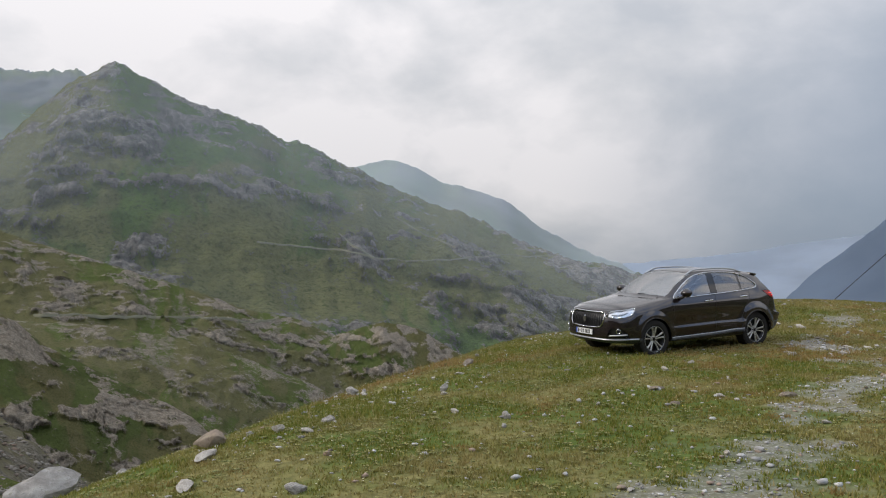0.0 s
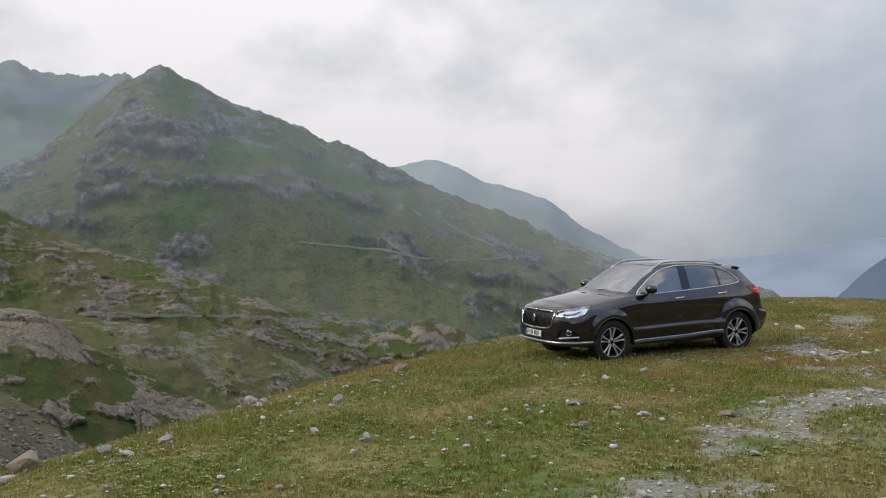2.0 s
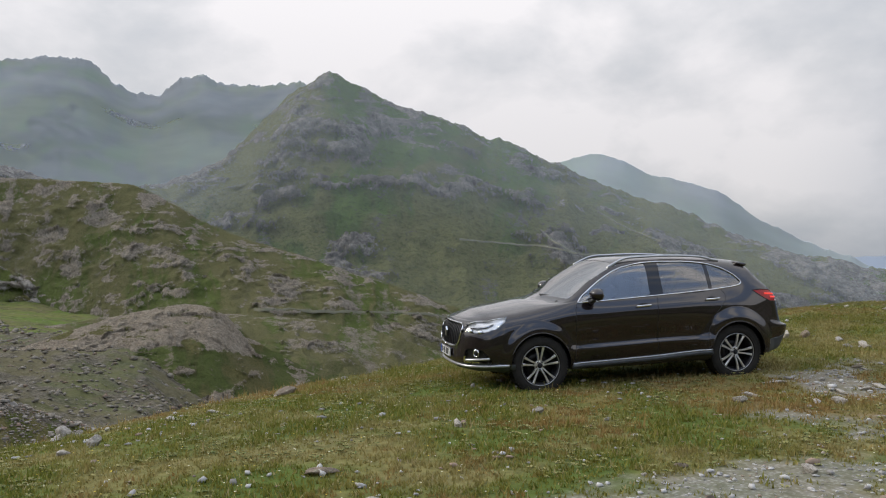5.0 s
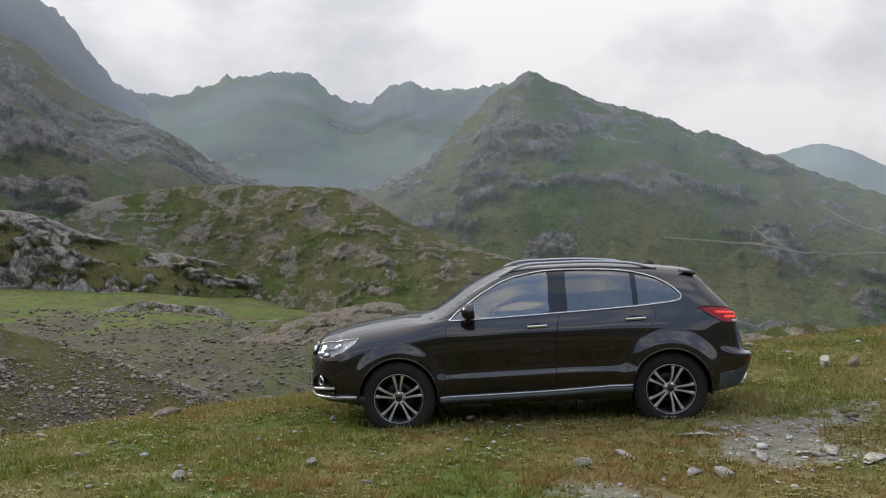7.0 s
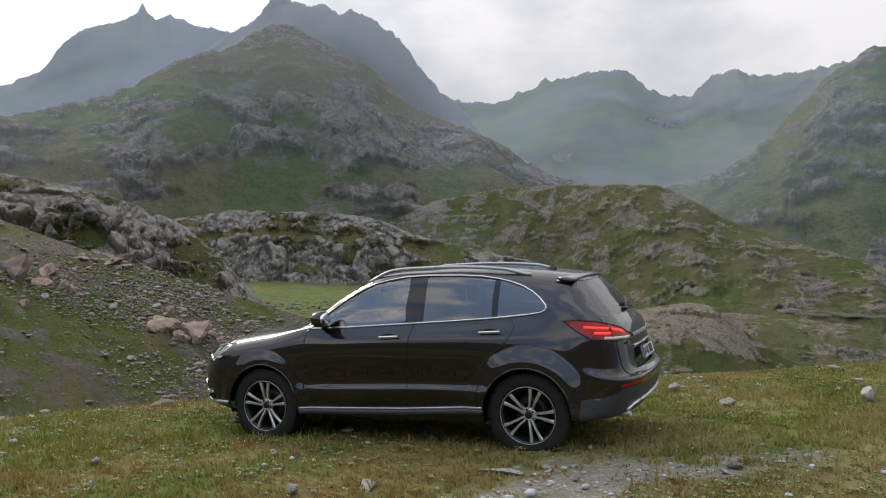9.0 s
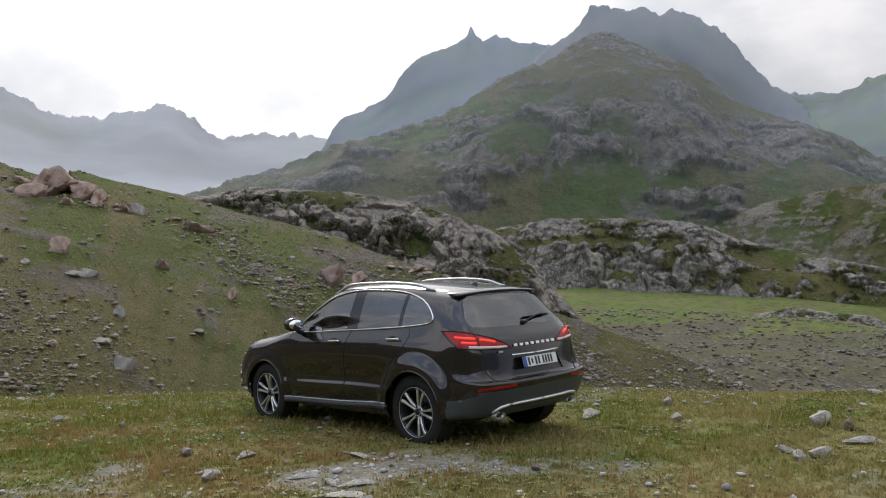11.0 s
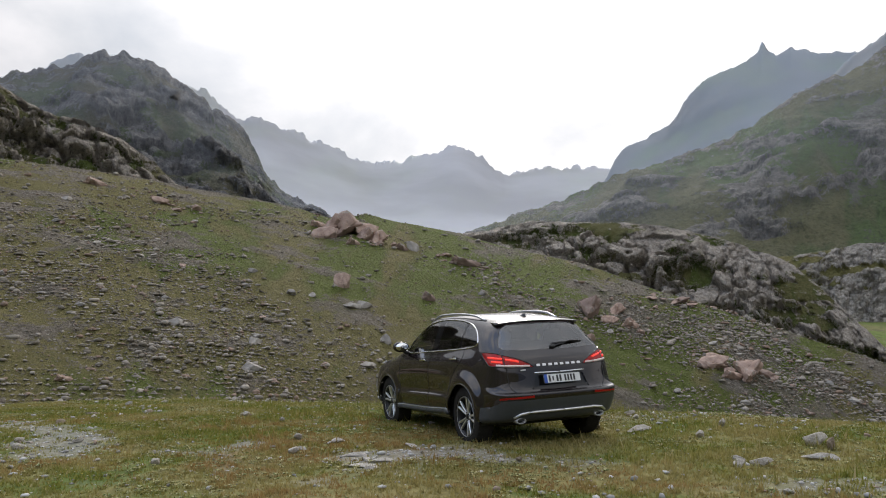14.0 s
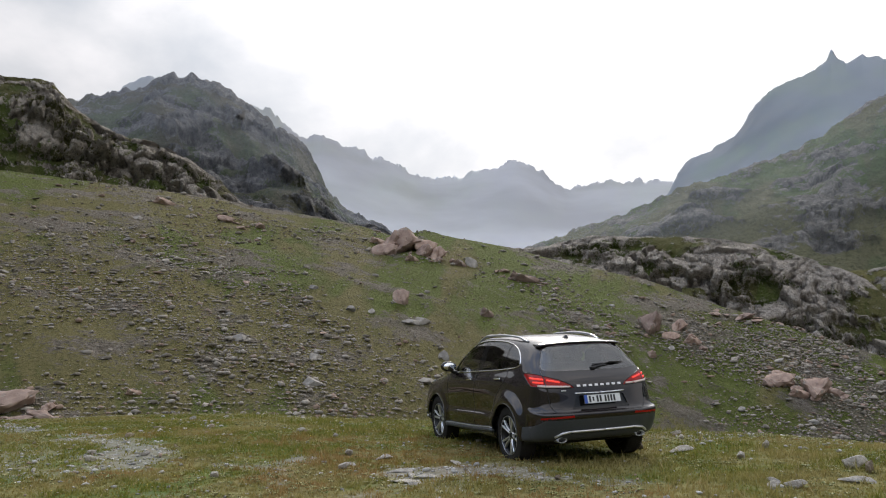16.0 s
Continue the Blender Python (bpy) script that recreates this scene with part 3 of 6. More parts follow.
ridge("mountain", "rocky green mountain with a rounded summit",
      [(-75, 800, 40), (-66, 850, 66), (-61.1, 900, 97), (-57.2, 920, 122), (-53.5, 950, 152), (-49.7, 980, 171), (-45, 1010, 204), (-41.1, 1050, 260), (-37.8, 1080, 288), (-35.8, 1100, 320), (-33.8, 1100, 323), (-31.5, 1100, 301), (-28.3, 1090, 262), (-26, 1080, 220), (-20.5, 1000, 163), (-15.2, 950, 103), (-12, 900, 83), (-4, 850, 30), (4, 800, -20)],
      [(-75, 540, -20), (-50, 570, -22), (-30, 600, -25), (-12, 620, -30), (4, 640, -60)],
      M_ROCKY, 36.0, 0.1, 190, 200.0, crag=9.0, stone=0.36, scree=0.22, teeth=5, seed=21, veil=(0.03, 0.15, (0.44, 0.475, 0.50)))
ridge("mountain", "steep rocky mountain top behind a green summit",
      [(-42, 1450, 300), (-39.6, 1450, 374), (-36.8, 1450, 425), (-35.1, 1450, 475), (-33.9, 1450, 472), (-31.6, 1450, 461), (-28.4, 1450, 443), (-26.1, 1450, 390), (-24.3, 1420, 325), (-22, 1350, 261), (-20.6, 1250, 204), (-18.8, 1200, 172), (-15.4, 1150, 123), (-11, 1100, 60)],
      [(-42, 900, 60), (-30, 900, 60), (-11, 850, 0)],
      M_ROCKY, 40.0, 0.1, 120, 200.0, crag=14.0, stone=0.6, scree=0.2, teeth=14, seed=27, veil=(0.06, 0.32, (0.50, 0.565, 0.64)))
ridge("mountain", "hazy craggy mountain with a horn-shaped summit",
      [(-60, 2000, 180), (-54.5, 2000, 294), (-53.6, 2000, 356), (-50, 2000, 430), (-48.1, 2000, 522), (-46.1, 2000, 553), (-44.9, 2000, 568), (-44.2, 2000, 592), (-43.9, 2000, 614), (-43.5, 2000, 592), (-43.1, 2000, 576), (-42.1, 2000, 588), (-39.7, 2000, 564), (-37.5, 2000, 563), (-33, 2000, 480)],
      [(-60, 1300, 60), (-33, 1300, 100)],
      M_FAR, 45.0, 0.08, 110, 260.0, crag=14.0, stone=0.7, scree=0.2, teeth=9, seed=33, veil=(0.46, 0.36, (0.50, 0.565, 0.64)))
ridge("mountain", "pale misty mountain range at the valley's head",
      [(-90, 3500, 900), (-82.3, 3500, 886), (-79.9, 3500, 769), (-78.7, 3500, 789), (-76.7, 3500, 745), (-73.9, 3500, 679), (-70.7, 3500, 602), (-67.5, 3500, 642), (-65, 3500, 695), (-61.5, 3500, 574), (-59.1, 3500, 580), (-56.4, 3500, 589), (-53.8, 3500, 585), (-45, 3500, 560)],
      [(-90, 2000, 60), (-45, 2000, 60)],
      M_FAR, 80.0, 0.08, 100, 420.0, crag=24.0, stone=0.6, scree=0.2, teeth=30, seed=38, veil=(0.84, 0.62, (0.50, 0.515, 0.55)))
ridge("mountain", "dark craggy mountain above the rubble hill",
      [(-130, 900, 230), (-110, 900, 225), (-99.2, 900, 208), (-94.6, 900, 229), (-91.8, 900, 243), (-87.5, 900, 266), (-85.6, 900, 261), (-84, 900, 243), (-82, 880, 215), (-79.6, 850, 182), (-78.2, 800, 135), (-76.3, 750, 103), (-73.9, 700, 79), (-68, 650, 40)],
      [(-130, 350, 20), (-95, 350, 15), (-80, 380, 10), (-68, 420, 0)],
      M_DARK, 34.0, 0.1, 150, 150.0, crag=11.0, stone=0.7, scree=0.25, teeth=8, seed=44, veil=(0.0, 0.14, (0.419, 0.45, 0.495)))
ridge("mountain", "pale distant peak behind a dark mountain",
      [(-110, 1800, 380), (-98, 1800, 400), (-94.6, 1800, 446), (-92.6, 1800, 471), (-90.4, 1800, 522), (-89, 1800, 501), (-87.5, 1800, 474), (-82, 1800, 350)],
      [(-110, 1100, 100), (-82, 1100, 100)], M_FAR, 30.0, 0.15, 60, 300.0, crag=8.0, stone=0.5, teeth=12, seed=47, veil=(0.5, 0.5, (0.47, 0.508, 0.552)))
ridge("cliff", "mossy grey cliff above the grassy hill",
      [(-125, 135, 46), (-110, 132, 42), (-99, 130, 39.7), (-95.7, 130, 39.2), (-94.4, 130, 35.9), (-91.7, 130, 32.3), (-87.8, 130, 30.1), (-84.2, 130, 25.2), (-82, 130, 20), (-79, 130, 14)],
      [(-125, 108, 12), (-99, 108, 12), (-88, 110, 12), (-79, 112, 8)],
      M_CLIFF, 3.0, 0.06, 130, 16.0, crag=3.0, stone=0.75, scree=0.1, seed=52, bend=0.7, category="cliff")
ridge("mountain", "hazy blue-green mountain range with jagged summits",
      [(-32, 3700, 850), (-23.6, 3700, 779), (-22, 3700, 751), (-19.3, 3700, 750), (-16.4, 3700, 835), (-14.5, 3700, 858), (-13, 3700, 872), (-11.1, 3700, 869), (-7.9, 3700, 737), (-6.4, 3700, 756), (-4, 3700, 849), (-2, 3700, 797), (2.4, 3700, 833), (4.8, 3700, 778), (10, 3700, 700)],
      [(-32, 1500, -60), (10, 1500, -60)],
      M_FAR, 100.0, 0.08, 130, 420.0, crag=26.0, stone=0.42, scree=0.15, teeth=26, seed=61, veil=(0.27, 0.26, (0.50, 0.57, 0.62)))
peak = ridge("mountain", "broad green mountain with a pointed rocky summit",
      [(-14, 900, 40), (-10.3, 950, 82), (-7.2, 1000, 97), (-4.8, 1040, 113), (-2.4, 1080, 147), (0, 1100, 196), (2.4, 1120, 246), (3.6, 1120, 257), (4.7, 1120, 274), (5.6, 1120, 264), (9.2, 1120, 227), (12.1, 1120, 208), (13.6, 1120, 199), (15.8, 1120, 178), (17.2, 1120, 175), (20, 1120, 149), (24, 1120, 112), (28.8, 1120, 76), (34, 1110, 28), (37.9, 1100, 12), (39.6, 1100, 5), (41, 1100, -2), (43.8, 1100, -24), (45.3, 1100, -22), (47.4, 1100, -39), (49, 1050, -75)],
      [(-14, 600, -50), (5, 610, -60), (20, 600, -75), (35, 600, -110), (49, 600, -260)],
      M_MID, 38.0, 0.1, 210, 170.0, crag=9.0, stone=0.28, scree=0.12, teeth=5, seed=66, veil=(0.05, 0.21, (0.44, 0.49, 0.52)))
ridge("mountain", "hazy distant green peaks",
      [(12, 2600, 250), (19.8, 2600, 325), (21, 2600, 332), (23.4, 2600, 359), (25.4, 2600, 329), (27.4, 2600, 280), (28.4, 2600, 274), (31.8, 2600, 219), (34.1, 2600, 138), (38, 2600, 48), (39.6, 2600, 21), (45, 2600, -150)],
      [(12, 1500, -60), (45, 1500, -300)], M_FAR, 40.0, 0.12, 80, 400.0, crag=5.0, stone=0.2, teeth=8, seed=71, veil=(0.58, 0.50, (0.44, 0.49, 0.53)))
ridge("mountain", "far mountainside painted haze blue under dark cloud",
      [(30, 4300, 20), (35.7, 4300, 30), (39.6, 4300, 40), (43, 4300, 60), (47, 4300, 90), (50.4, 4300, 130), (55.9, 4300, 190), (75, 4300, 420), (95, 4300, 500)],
      [(30, 2600, -350), (95, 2600, -350)], M_HAZE_BLUE, 70.0, 0.15, 80, 500.0, seed=77, veil=(0.72, 0.97, (0.283, 0.327, 0.387)))
ridge("mountain", "mountainside painted dark haze blue across the deep valley",
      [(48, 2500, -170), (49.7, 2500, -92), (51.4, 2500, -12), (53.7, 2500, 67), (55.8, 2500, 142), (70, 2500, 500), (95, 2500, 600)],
      [(48, 1500, -420), (95, 1500, -420)], M_HAZE_BLUE, 45.0, 0.15, 90, 300.0, seed=79, veil=(0.74, 0.90, (0.15, 0.19, 0.25)))
far_hill = ridge("hillside", "grassy hillside with rock outcrops beyond the valley",
      [(-38, 720, -5), (-33, 720, 15), (-28, 720, 38), (-24, 710, 58), (-19, 690, 68), (-15.3, 660, 67), (-11.9, 635, 64.5), (-8.4, 620, 61), (-6.4, 610, 50), (-4.1, 600, 35), (-0.9, 585, 21), (3.1, 565, 8), (5.4, 552, 0), (9, 545, -11), (12.8, 540, -24), (16, 540, -30), (20, 540, -48)],
      [(-38, 640, -30), (-24, 620, -30), (-15, 570, -32), (-8, 480, -34), (-3, 435, -35), (3, 425, -36), (10, 430, -46), (20, 450, -75)],
      M_NEAR, 8.0, 0.07, 130, 34.0, crag=1.8, stone=0.3, scree=0.15, seed=83, category="hillside")
ridge("rock_slope", "pale rock slabs sloping into the valley",
      [(-20, 222, -24), (-15, 228, -17), (-11, 233, -12), (-8, 236, -9.3), (-6, 238, -8.4), (-4.2, 235, -9.5), (-3.3, 235, -12), (-1.7, 230, -18), (1, 225, -23.5), (3.8, 220, -29.5), (7.7, 210, -37), (9, 205, -42), (12, 200, -55)],
      [(-20, 165, -30), (-12, 150, -34), (-5, 138, -46), (5, 150, -56), (12, 165, -66)],
      M_SLAB, 4.0, 0.07, 130, 26.0, crag=1.6, stone=0.48, scree=0.12, seed=88, bend=0.85, category="hillside")
ridge("hillside", "grassy terraces with ledges of rock",
      [(-14, 400, -24), (-8, 420, -20), (-2, 425, -22), (3, 420, -25), (8, 412, -32), (12, 405, -41), (16, 400, -52), (20, 400, -66)],
      [(-14, 280, -36), (-4, 270, -44), (5, 270, -56), (20, 290, -90)],
      M_NEAR, 6.0, 0.07, 110, 34.0, crag=2.2, stone=0.2, scree=0.1, seed=103, category="hillside")
ridge("rock_slope", "dark rocky brow above a gorge",
      [(8, 460, -60), (11, 470, -52), (14.2, 480, -50), (15.8, 500, -47), (19, 520, -39), (22.2, 530, -32), (24.6, 540, -37), (26.7, 550, -50), (28.3, 560, -59), (32, 570, -85)],
      [(8, 400, -95), (20, 410, -100), (32, 430, -130)],
      M_SLAB, 7.0, 0.07, 90, 40.0, crag=4.0, stone=0.46, scree=0.12, seed=93, category="hillside")
ridge("rock_outcrop", "knobs of pale rock at the meadow's edge",
      [(-27, 418, -26), (-25, 418, -19), (-23.4, 418, -17), (-21.9, 418, -14), (-20, 418, -16), (-17.2, 418, -18), (-15.4, 418, -26)],
      [(-27, 400, -32), (-15.4, 400, -32)],
      M_CLIFF, 2.5, 0.07, 40, 16.0, crag=3.0, stone=0.8, seed=97, category="rock")


# added out of view: dark land for the car's paint to reflect
ridge("mountain", "unseen green mountainside added behind the camera for dark reflections",
      [(88, 900, 200), (105, 620, 170), (125, 480, 140), (150, 440, 135), (180, 430, 125), (205, 440, 120), (225, 520, 130), (240, 700, 170)],
      [(88, 300, -30), (125, 130, 0), (180, 110, 3), (240, 250, 10)],
      M_NEAR, 14.0, 0.5, 60, 90.0, crag=3.0, stone=0.2, seed=111)


# ---- the car ----
def plain(name, colour, rough=0.5, **values):
    m = Mat(name, rough, **values)
    grain = m.noise(40, 3)
    m.colour(m.mix(grain, tuple(v * 0.8 for v in colour), tuple(min(1, v * 1.2) for v in colour)))
    return m.m


def pane_material(name, tint, gloss=1.5, least=0.0):
    m = Mat(name)
    t = m.t
    clear = t.nodes.new("ShaderNodeBsdfTransparent")
    clear.inputs[0].default_value = (*tint, 1)
    shine = t.nodes.new("ShaderNodeBsdfGlossy")
    shine.inputs["Roughness"].default_value = 0.01
    edge = t.nodes.new("ShaderNodeFresnel")
    edge.inputs["IOR"].default_value = gloss
    mixer = t.nodes.new("ShaderNodeMixShader")
    m.feed(m.math("MAXIMUM", edge.outputs[0], least), mixer.inputs[0])
    t.links.new(clear.outputs[0], mixer.inputs[1])
    t.links.new(shine.outputs[0], mixer.inputs[2])
    t.links.new(mixer.outputs[0], t.nodes["Material Output"].inputs["Surface"])
    return m.m


paint = Mat("black_brown_paint", 0.4, Specular_IOR_Level=0.1, Coat_Weight=1.0, Coat_Roughness=0.012, Coat_IOR=1.6)
flake = paint.noise(900, 2)
paint.colour(paint.mix(flake, (0.0070, 0.0040, 0.0046), (0.0125, 0.0074, 0.0084)))
M_PAINT = paint.m
M_GLASS = pane_material("tinted_glass", (0.85, 0.9, 0.88), 2.7)
M_SCREEN = pane_material("windscreen_glass", (0.80, 0.85, 0.83), 3.0, 0.5)
M_PRIVACY = pane_material("privacy_glass", (0.36, 0.38, 0.38), 2.35)
M_CLEAR = pane_material("clear_lens", (0.9, 0.92, 0.93), 1.5)
M_REDLENS = Mat("red_lens", 0.12, Specular_IOR_Level=0.35)
M_REDLENS.colour(M_REDLENS.mix(M_REDLENS.cells(60), (0.42, 0.010, 0.008), (0.24, 0.005, 0.004)))
M_REDLENS = M_REDLENS.m
M_CHROME = plain("chrome", (0.75, 0.76, 0.78), 0.12, Metallic=1.0)
M_ALLOY = plain("alloy", (0.78, 0.78, 0.79), 0.3, Metallic=0.85)
M_GUNMETAL = plain("dark_alloy", (0.022, 0.022, 0.024), 0.4, Metallic=0.4)
M_PLASTIC = plain("grey_cladding", (0.05, 0.055, 0.06), 0.45)
M_SATIN = plain("satin_silver", (0.46, 0.47, 0.49), 0.3, Metallic=0.7)
M_BLACK = plain("black_plastic", (0.012, 0.012, 0.013), 0.35)
M_GLOSSBLACK = plain("gloss_black", (0.008, 0.008, 0.009), 0.08)
rubber = Mat("tyre_rubber", 0.85)
rubber.colour(rubber.mix(rubber.noise(14, 4), (0.018, 0.018, 0.018), (0.045, 0.041, 0.036)))
rubber.bump(rubber.noise(120, 3), 0.002, 0.5)
M_RUBBER = rubber.m
M_CLOTH = plain("dark_upholstery", (0.03, 0.028, 0.027), 0.8)
M_PLATE = plain("plate_white", (0.7, 0.71, 0.7), 0.4)
M_BLUE = plain("plate_blue", (0.02, 0.08, 0.4), 0.4)
M_INK = plain("plate_ink", (0.015, 0.015, 0.015), 0.5)

car = new("suv")
tagged(car, "dark brown-black five-door SUV with chrome trim parked on grass", "car")
car.matrix_world = Matrix.Rotation(radians(CAR_LEAN), 4, "X") @ Matrix.Rotation(-radians(CAR_NOSE), 4, "Y") @ Matrix.Translation((0, 0, -0.005))


def part(name, bm, material, parent, label="", smooth=True):
    """Links a bmesh, or vertices and faces, as one mesh object under a thing or a part, in the car's own axes."""
    me = bpy.data.meshes.new(name)
    if isinstance(bm, tuple):
        me.from_pydata([tuple(map(float, v)) for v in bm[0]], [], [tuple(map(int, f)) for f in bm[1]])
    else:
        bm.to_mesh(me)
        bm.free()
    if smooth:
        me.polygons.foreach_set("use_smooth", np.ones(len(me.polygons), bool))
    me.materials.append(material)
    me.update()
    ob = new(name, me)
    ob.parent = parent
    return tagged(ob, label) if label else ob


# stations run from the nose's centre round the flank to the tail's centre; each line is x, half width, height
WAIST = {
    0: [(-2.20, 0, .30), (-2.18, .33, .30), (-2.1, .58, .30), (-1.95, .70, .30), (-1.8, .72, .28), (-1.38, .72, .27), (-.95, .72, .26), (-.55, .72, .26), (-.13, .72, .26), (.35, .72, .26), (.85, .72, .26), (1.38, .72, .27), (1.75, .70, .30), (1.9, .66, .32), (2.02, .5, .33), (2.06, .3, .33), (2.07, 0, .33)],
    1: [(-2.31, 0, .335), (-2.29, .36, .335), (-2.2, .65, .345), (-2.0, .84, .355), (-1.83, .885, .345), (-1.38, .90, .32), (-.95, .875, .305), (-.55, .875, .30), (-.13, .875, .30), (.35, .875, .30), (.85, .875, .305), (1.38, .90, .32), (1.76, .89, .335), (2.03, .80, .345), (2.15, .6, .35), (2.2, .35, .35), (2.21, 0, .35)],
    2: [(-2.375, 0, .44), (-2.355, .36, .44), (-2.275, .66, .45), (-2.07, .865, .46), (-1.84, .925, .47), (-1.38, .932, .49), (-.95, .930, .50), (-.55, .942, .53), (-.13, .945, .54), (.35, .945, .55), (.85, .942, .54), (1.38, .934, .52), (1.77, .92, .47), (2.10, .84, .46), (2.23, .62, .46), (2.28, .35, .46), (2.29, 0, .46)],
    3: [(-2.372, 0, .62), (-2.35, .35, .62), (-2.285, .64, .62), (-2.11, .845, .63), (-1.85, .93, .63), (-1.38, .918, .64), (-.95, .916, .63), (-.55, .914, .622), (-.13, .914, .63), (.35, .915, .64), (.85, .918, .645), (1.38, .922, .66), (1.79, .912, .67), (2.17, .845, .665), (2.295, .62, .66), (2.335, .35, .66), (2.345, 0, .66)],
    4: [(-2.345, 0, .80), (-2.325, .33, .80), (-2.26, .62, .80), (-2.1, .81, .79), (-1.85, .91, .79), (-1.38, .916, .80), (-.95, .926, .83), (-.55, .928, .85), (-.13, .929, .86), (.35, .930, .87), (.85, .930, .87), (1.38, .922, .86), (1.77, .894, .83), (2.09, .825, .74), (2.205, .61, .728), (2.25, .34, .722), (2.26, 0, .722)],
    5: [(-2.285, 0, .925), (-2.265, .31, .925), (-2.2, .57, .92), (-2.05, .74, .905), (-1.85, .865, .91), (-1.38, .888, .95), (-.95, .908, .99), (-.55, .911, 1.005), (-.13, .912, 1.02), (.35, .910, 1.03), (.85, .906, 1.04), (1.38, .886, 1.045), (1.75, .848, 1.04), (2.04, .79, 1.04), (2.15, .6, 1.04), (2.19, .34, 1.04), (2.2, 0, 1.04)],
}
UPPER = {
    6: [(-2.255, 0, .952), (-2.235, .27, .95), (-2.17, .50, .95), (-2.03, .64, .96), (-1.86, .77, .985), (-1.38, .80, 1.045), (-.90, .85, 1.118), (-.55, .842, 1.142), (-.13, .836, 1.165), (.35, .832, 1.182), (.85, .824, 1.2), (1.38, .80, 1.222), (1.70, .785, 1.225), (1.95, .735, 1.2), (2.05, .575, 1.19), (2.085, .33, 1.19), (2.095, 0, 1.19)],
    7: [(-2.25, 0, .957), (-2.232, .21, .958), (-2.17, .40, .968), (-2.04, .52, .985), (-1.87, .61, 1.02), (-1.38, .64, 1.088), (-.915, .80, 1.140), (-.56, .79, 1.25), (-.13, .76, 1.375), (.35, .748, 1.40), (.85, .745, 1.40), (1.38, .728, 1.385), (1.69, .71, 1.36), (1.85, .66, 1.335), (1.935, .52, 1.33), (1.965, .31, 1.33), (1.975, 0, 1.33)],
    8: [(-2.247, 0, .96), (-2.23, .15, .962), (-2.175, .28, .975), (-2.06, .37, .998), (-1.88, .44, 1.04), (-1.38, .46, 1.108), (-.95, .735, 1.152), (-.575, .70, 1.385), (-.14, .645, 1.575), (.35, .632, 1.605), (.85, .628, 1.592), (1.38, .60, 1.54), (1.66, .585, 1.50), (1.765, .56, 1.475), (1.82, .46, 1.465), (1.845, .28, 1.465), (1.855, 0, 1.465)],
    9: [(-2.245, 0, .962), (-2.232, .08, .965), (-2.18, .14, .98), (-2.07, .19, 1.008), (-1.89, .23, 1.053), (-1.38, .24, 1.122), (-1.02, .43, 1.168), (-.625, .43, 1.432), (-.19, .42, 1.625), (.35, .41, 1.658), (.85, .41, 1.648), (1.38, .39, 1.60), (1.68, .38, 1.56), (1.745, .36, 1.54), (1.765, .31, 1.535), (1.775, .2, 1.535), (1.78, 0, 1.535)],
    10: [(-2.244, 0, .963), (-2.235, 0, .966), (-2.185, 0, .982), (-2.08, 0, 1.01), (-1.9, 0, 1.056), (-1.38, 0, 1.126), (-1.085, 0, 1.176), (-.65, 0, 1.447), (-.205, 0, 1.642), (.35, 0, 1.672), (.85, 0, 1.662), (1.38, 0, 1.612), (1.69, 0, 1.57), (1.75, 0, 1.552), (1.765, 0, 1.55), (1.77, 0, 1.55), (1.772, 0, 1.55)],
}
NET = np.array([(WAIST | UPPER)[k] for k in range(11)]).transpose(1, 0, 2)   # station, line, xyz
NU, NV = NET.shape[0] - 1, NET.shape[1] - 1


def spline_weights(t):
    return np.stack([-0.5 * t ** 3 + t ** 2 - 0.5 * t, 1.5 * t ** 3 - 2.5 * t ** 2 + 1, -1.5 * t ** 3 + 2 * t ** 2 + 0.5 * t, 0.5 * t ** 3 - 0.5 * t ** 2], -1)


mirror = NET.copy()
mirror[:, :, 1] *= -1
wide = np.concatenate([mirror[1:2], NET, mirror[-2:-1]], 0)              # the loft goes on across the car's middle
wide = np.concatenate([2 * wide[:, :1] - wide[:, 1:2], wide, wide[:, -2:-1] * np.array((1, -1, 1))], 1)


def shell(u, v):
    """A point of the body's skin: x, half width, height."""
    u, v = np.clip(np.asarray(u, float), 0, NU), np.clip(np.asarray(v, float), 0, NV)
    i, j = np.minimum(u.astype(int), NU - 1), np.minimum(v.astype(int), NV - 1)
    a, b = spline_weights(u - i), spline_weights(v - j)
    total = 0.0
    for p in range(4):
        for q in range(4):
            total = total + (a[..., p] * b[..., q])[..., None] * wide[i + p, j + q]
    flare = 0.0                 # swollen wheel arches with a ledge above
    for hx, rise, r0, r1 in ((-1.38, .026, .45, .55), (1.38, .050, .455, .59)):
        r = np.hypot(total[..., 0] - hx, total[..., 2] - .377)
        slope = np.clip((r1 - r) / (r1 - r0), 0, 1)
        flare = flare + rise * (0.6 * slope + 0.4 * ease(slope, 0, 1))
    total[..., 1] = total[..., 1] + flare * ease(total[..., 1], 0.5, 0.8)
    return total


def skin(x, z, lo=3.5, hi=13.2):
    """Half width of the flank at x and z."""
    us, vs = np.meshgrid(np.linspace(lo, hi, 160), np.linspace(0.6, 9.0, 120), indexing="ij")
    s = shell(us, vs).reshape(-1, 3)
    d = (s[:, 0] - x) ** 2 + (s[:, 2] - z) ** 2
    k = np.argsort(d)[:4]
    w = 1 / (d[k] + 1e-7)
    return float((s[k, 1] * w).sum() / w.sum())


SUB_U, SUB_V = 22, 14
UU, VV = np.meshgrid(np.linspace(0, NU, NU * SUB_U + 1), np.linspace(0, NV, NV * SUB_V + 1), indexing="ij")


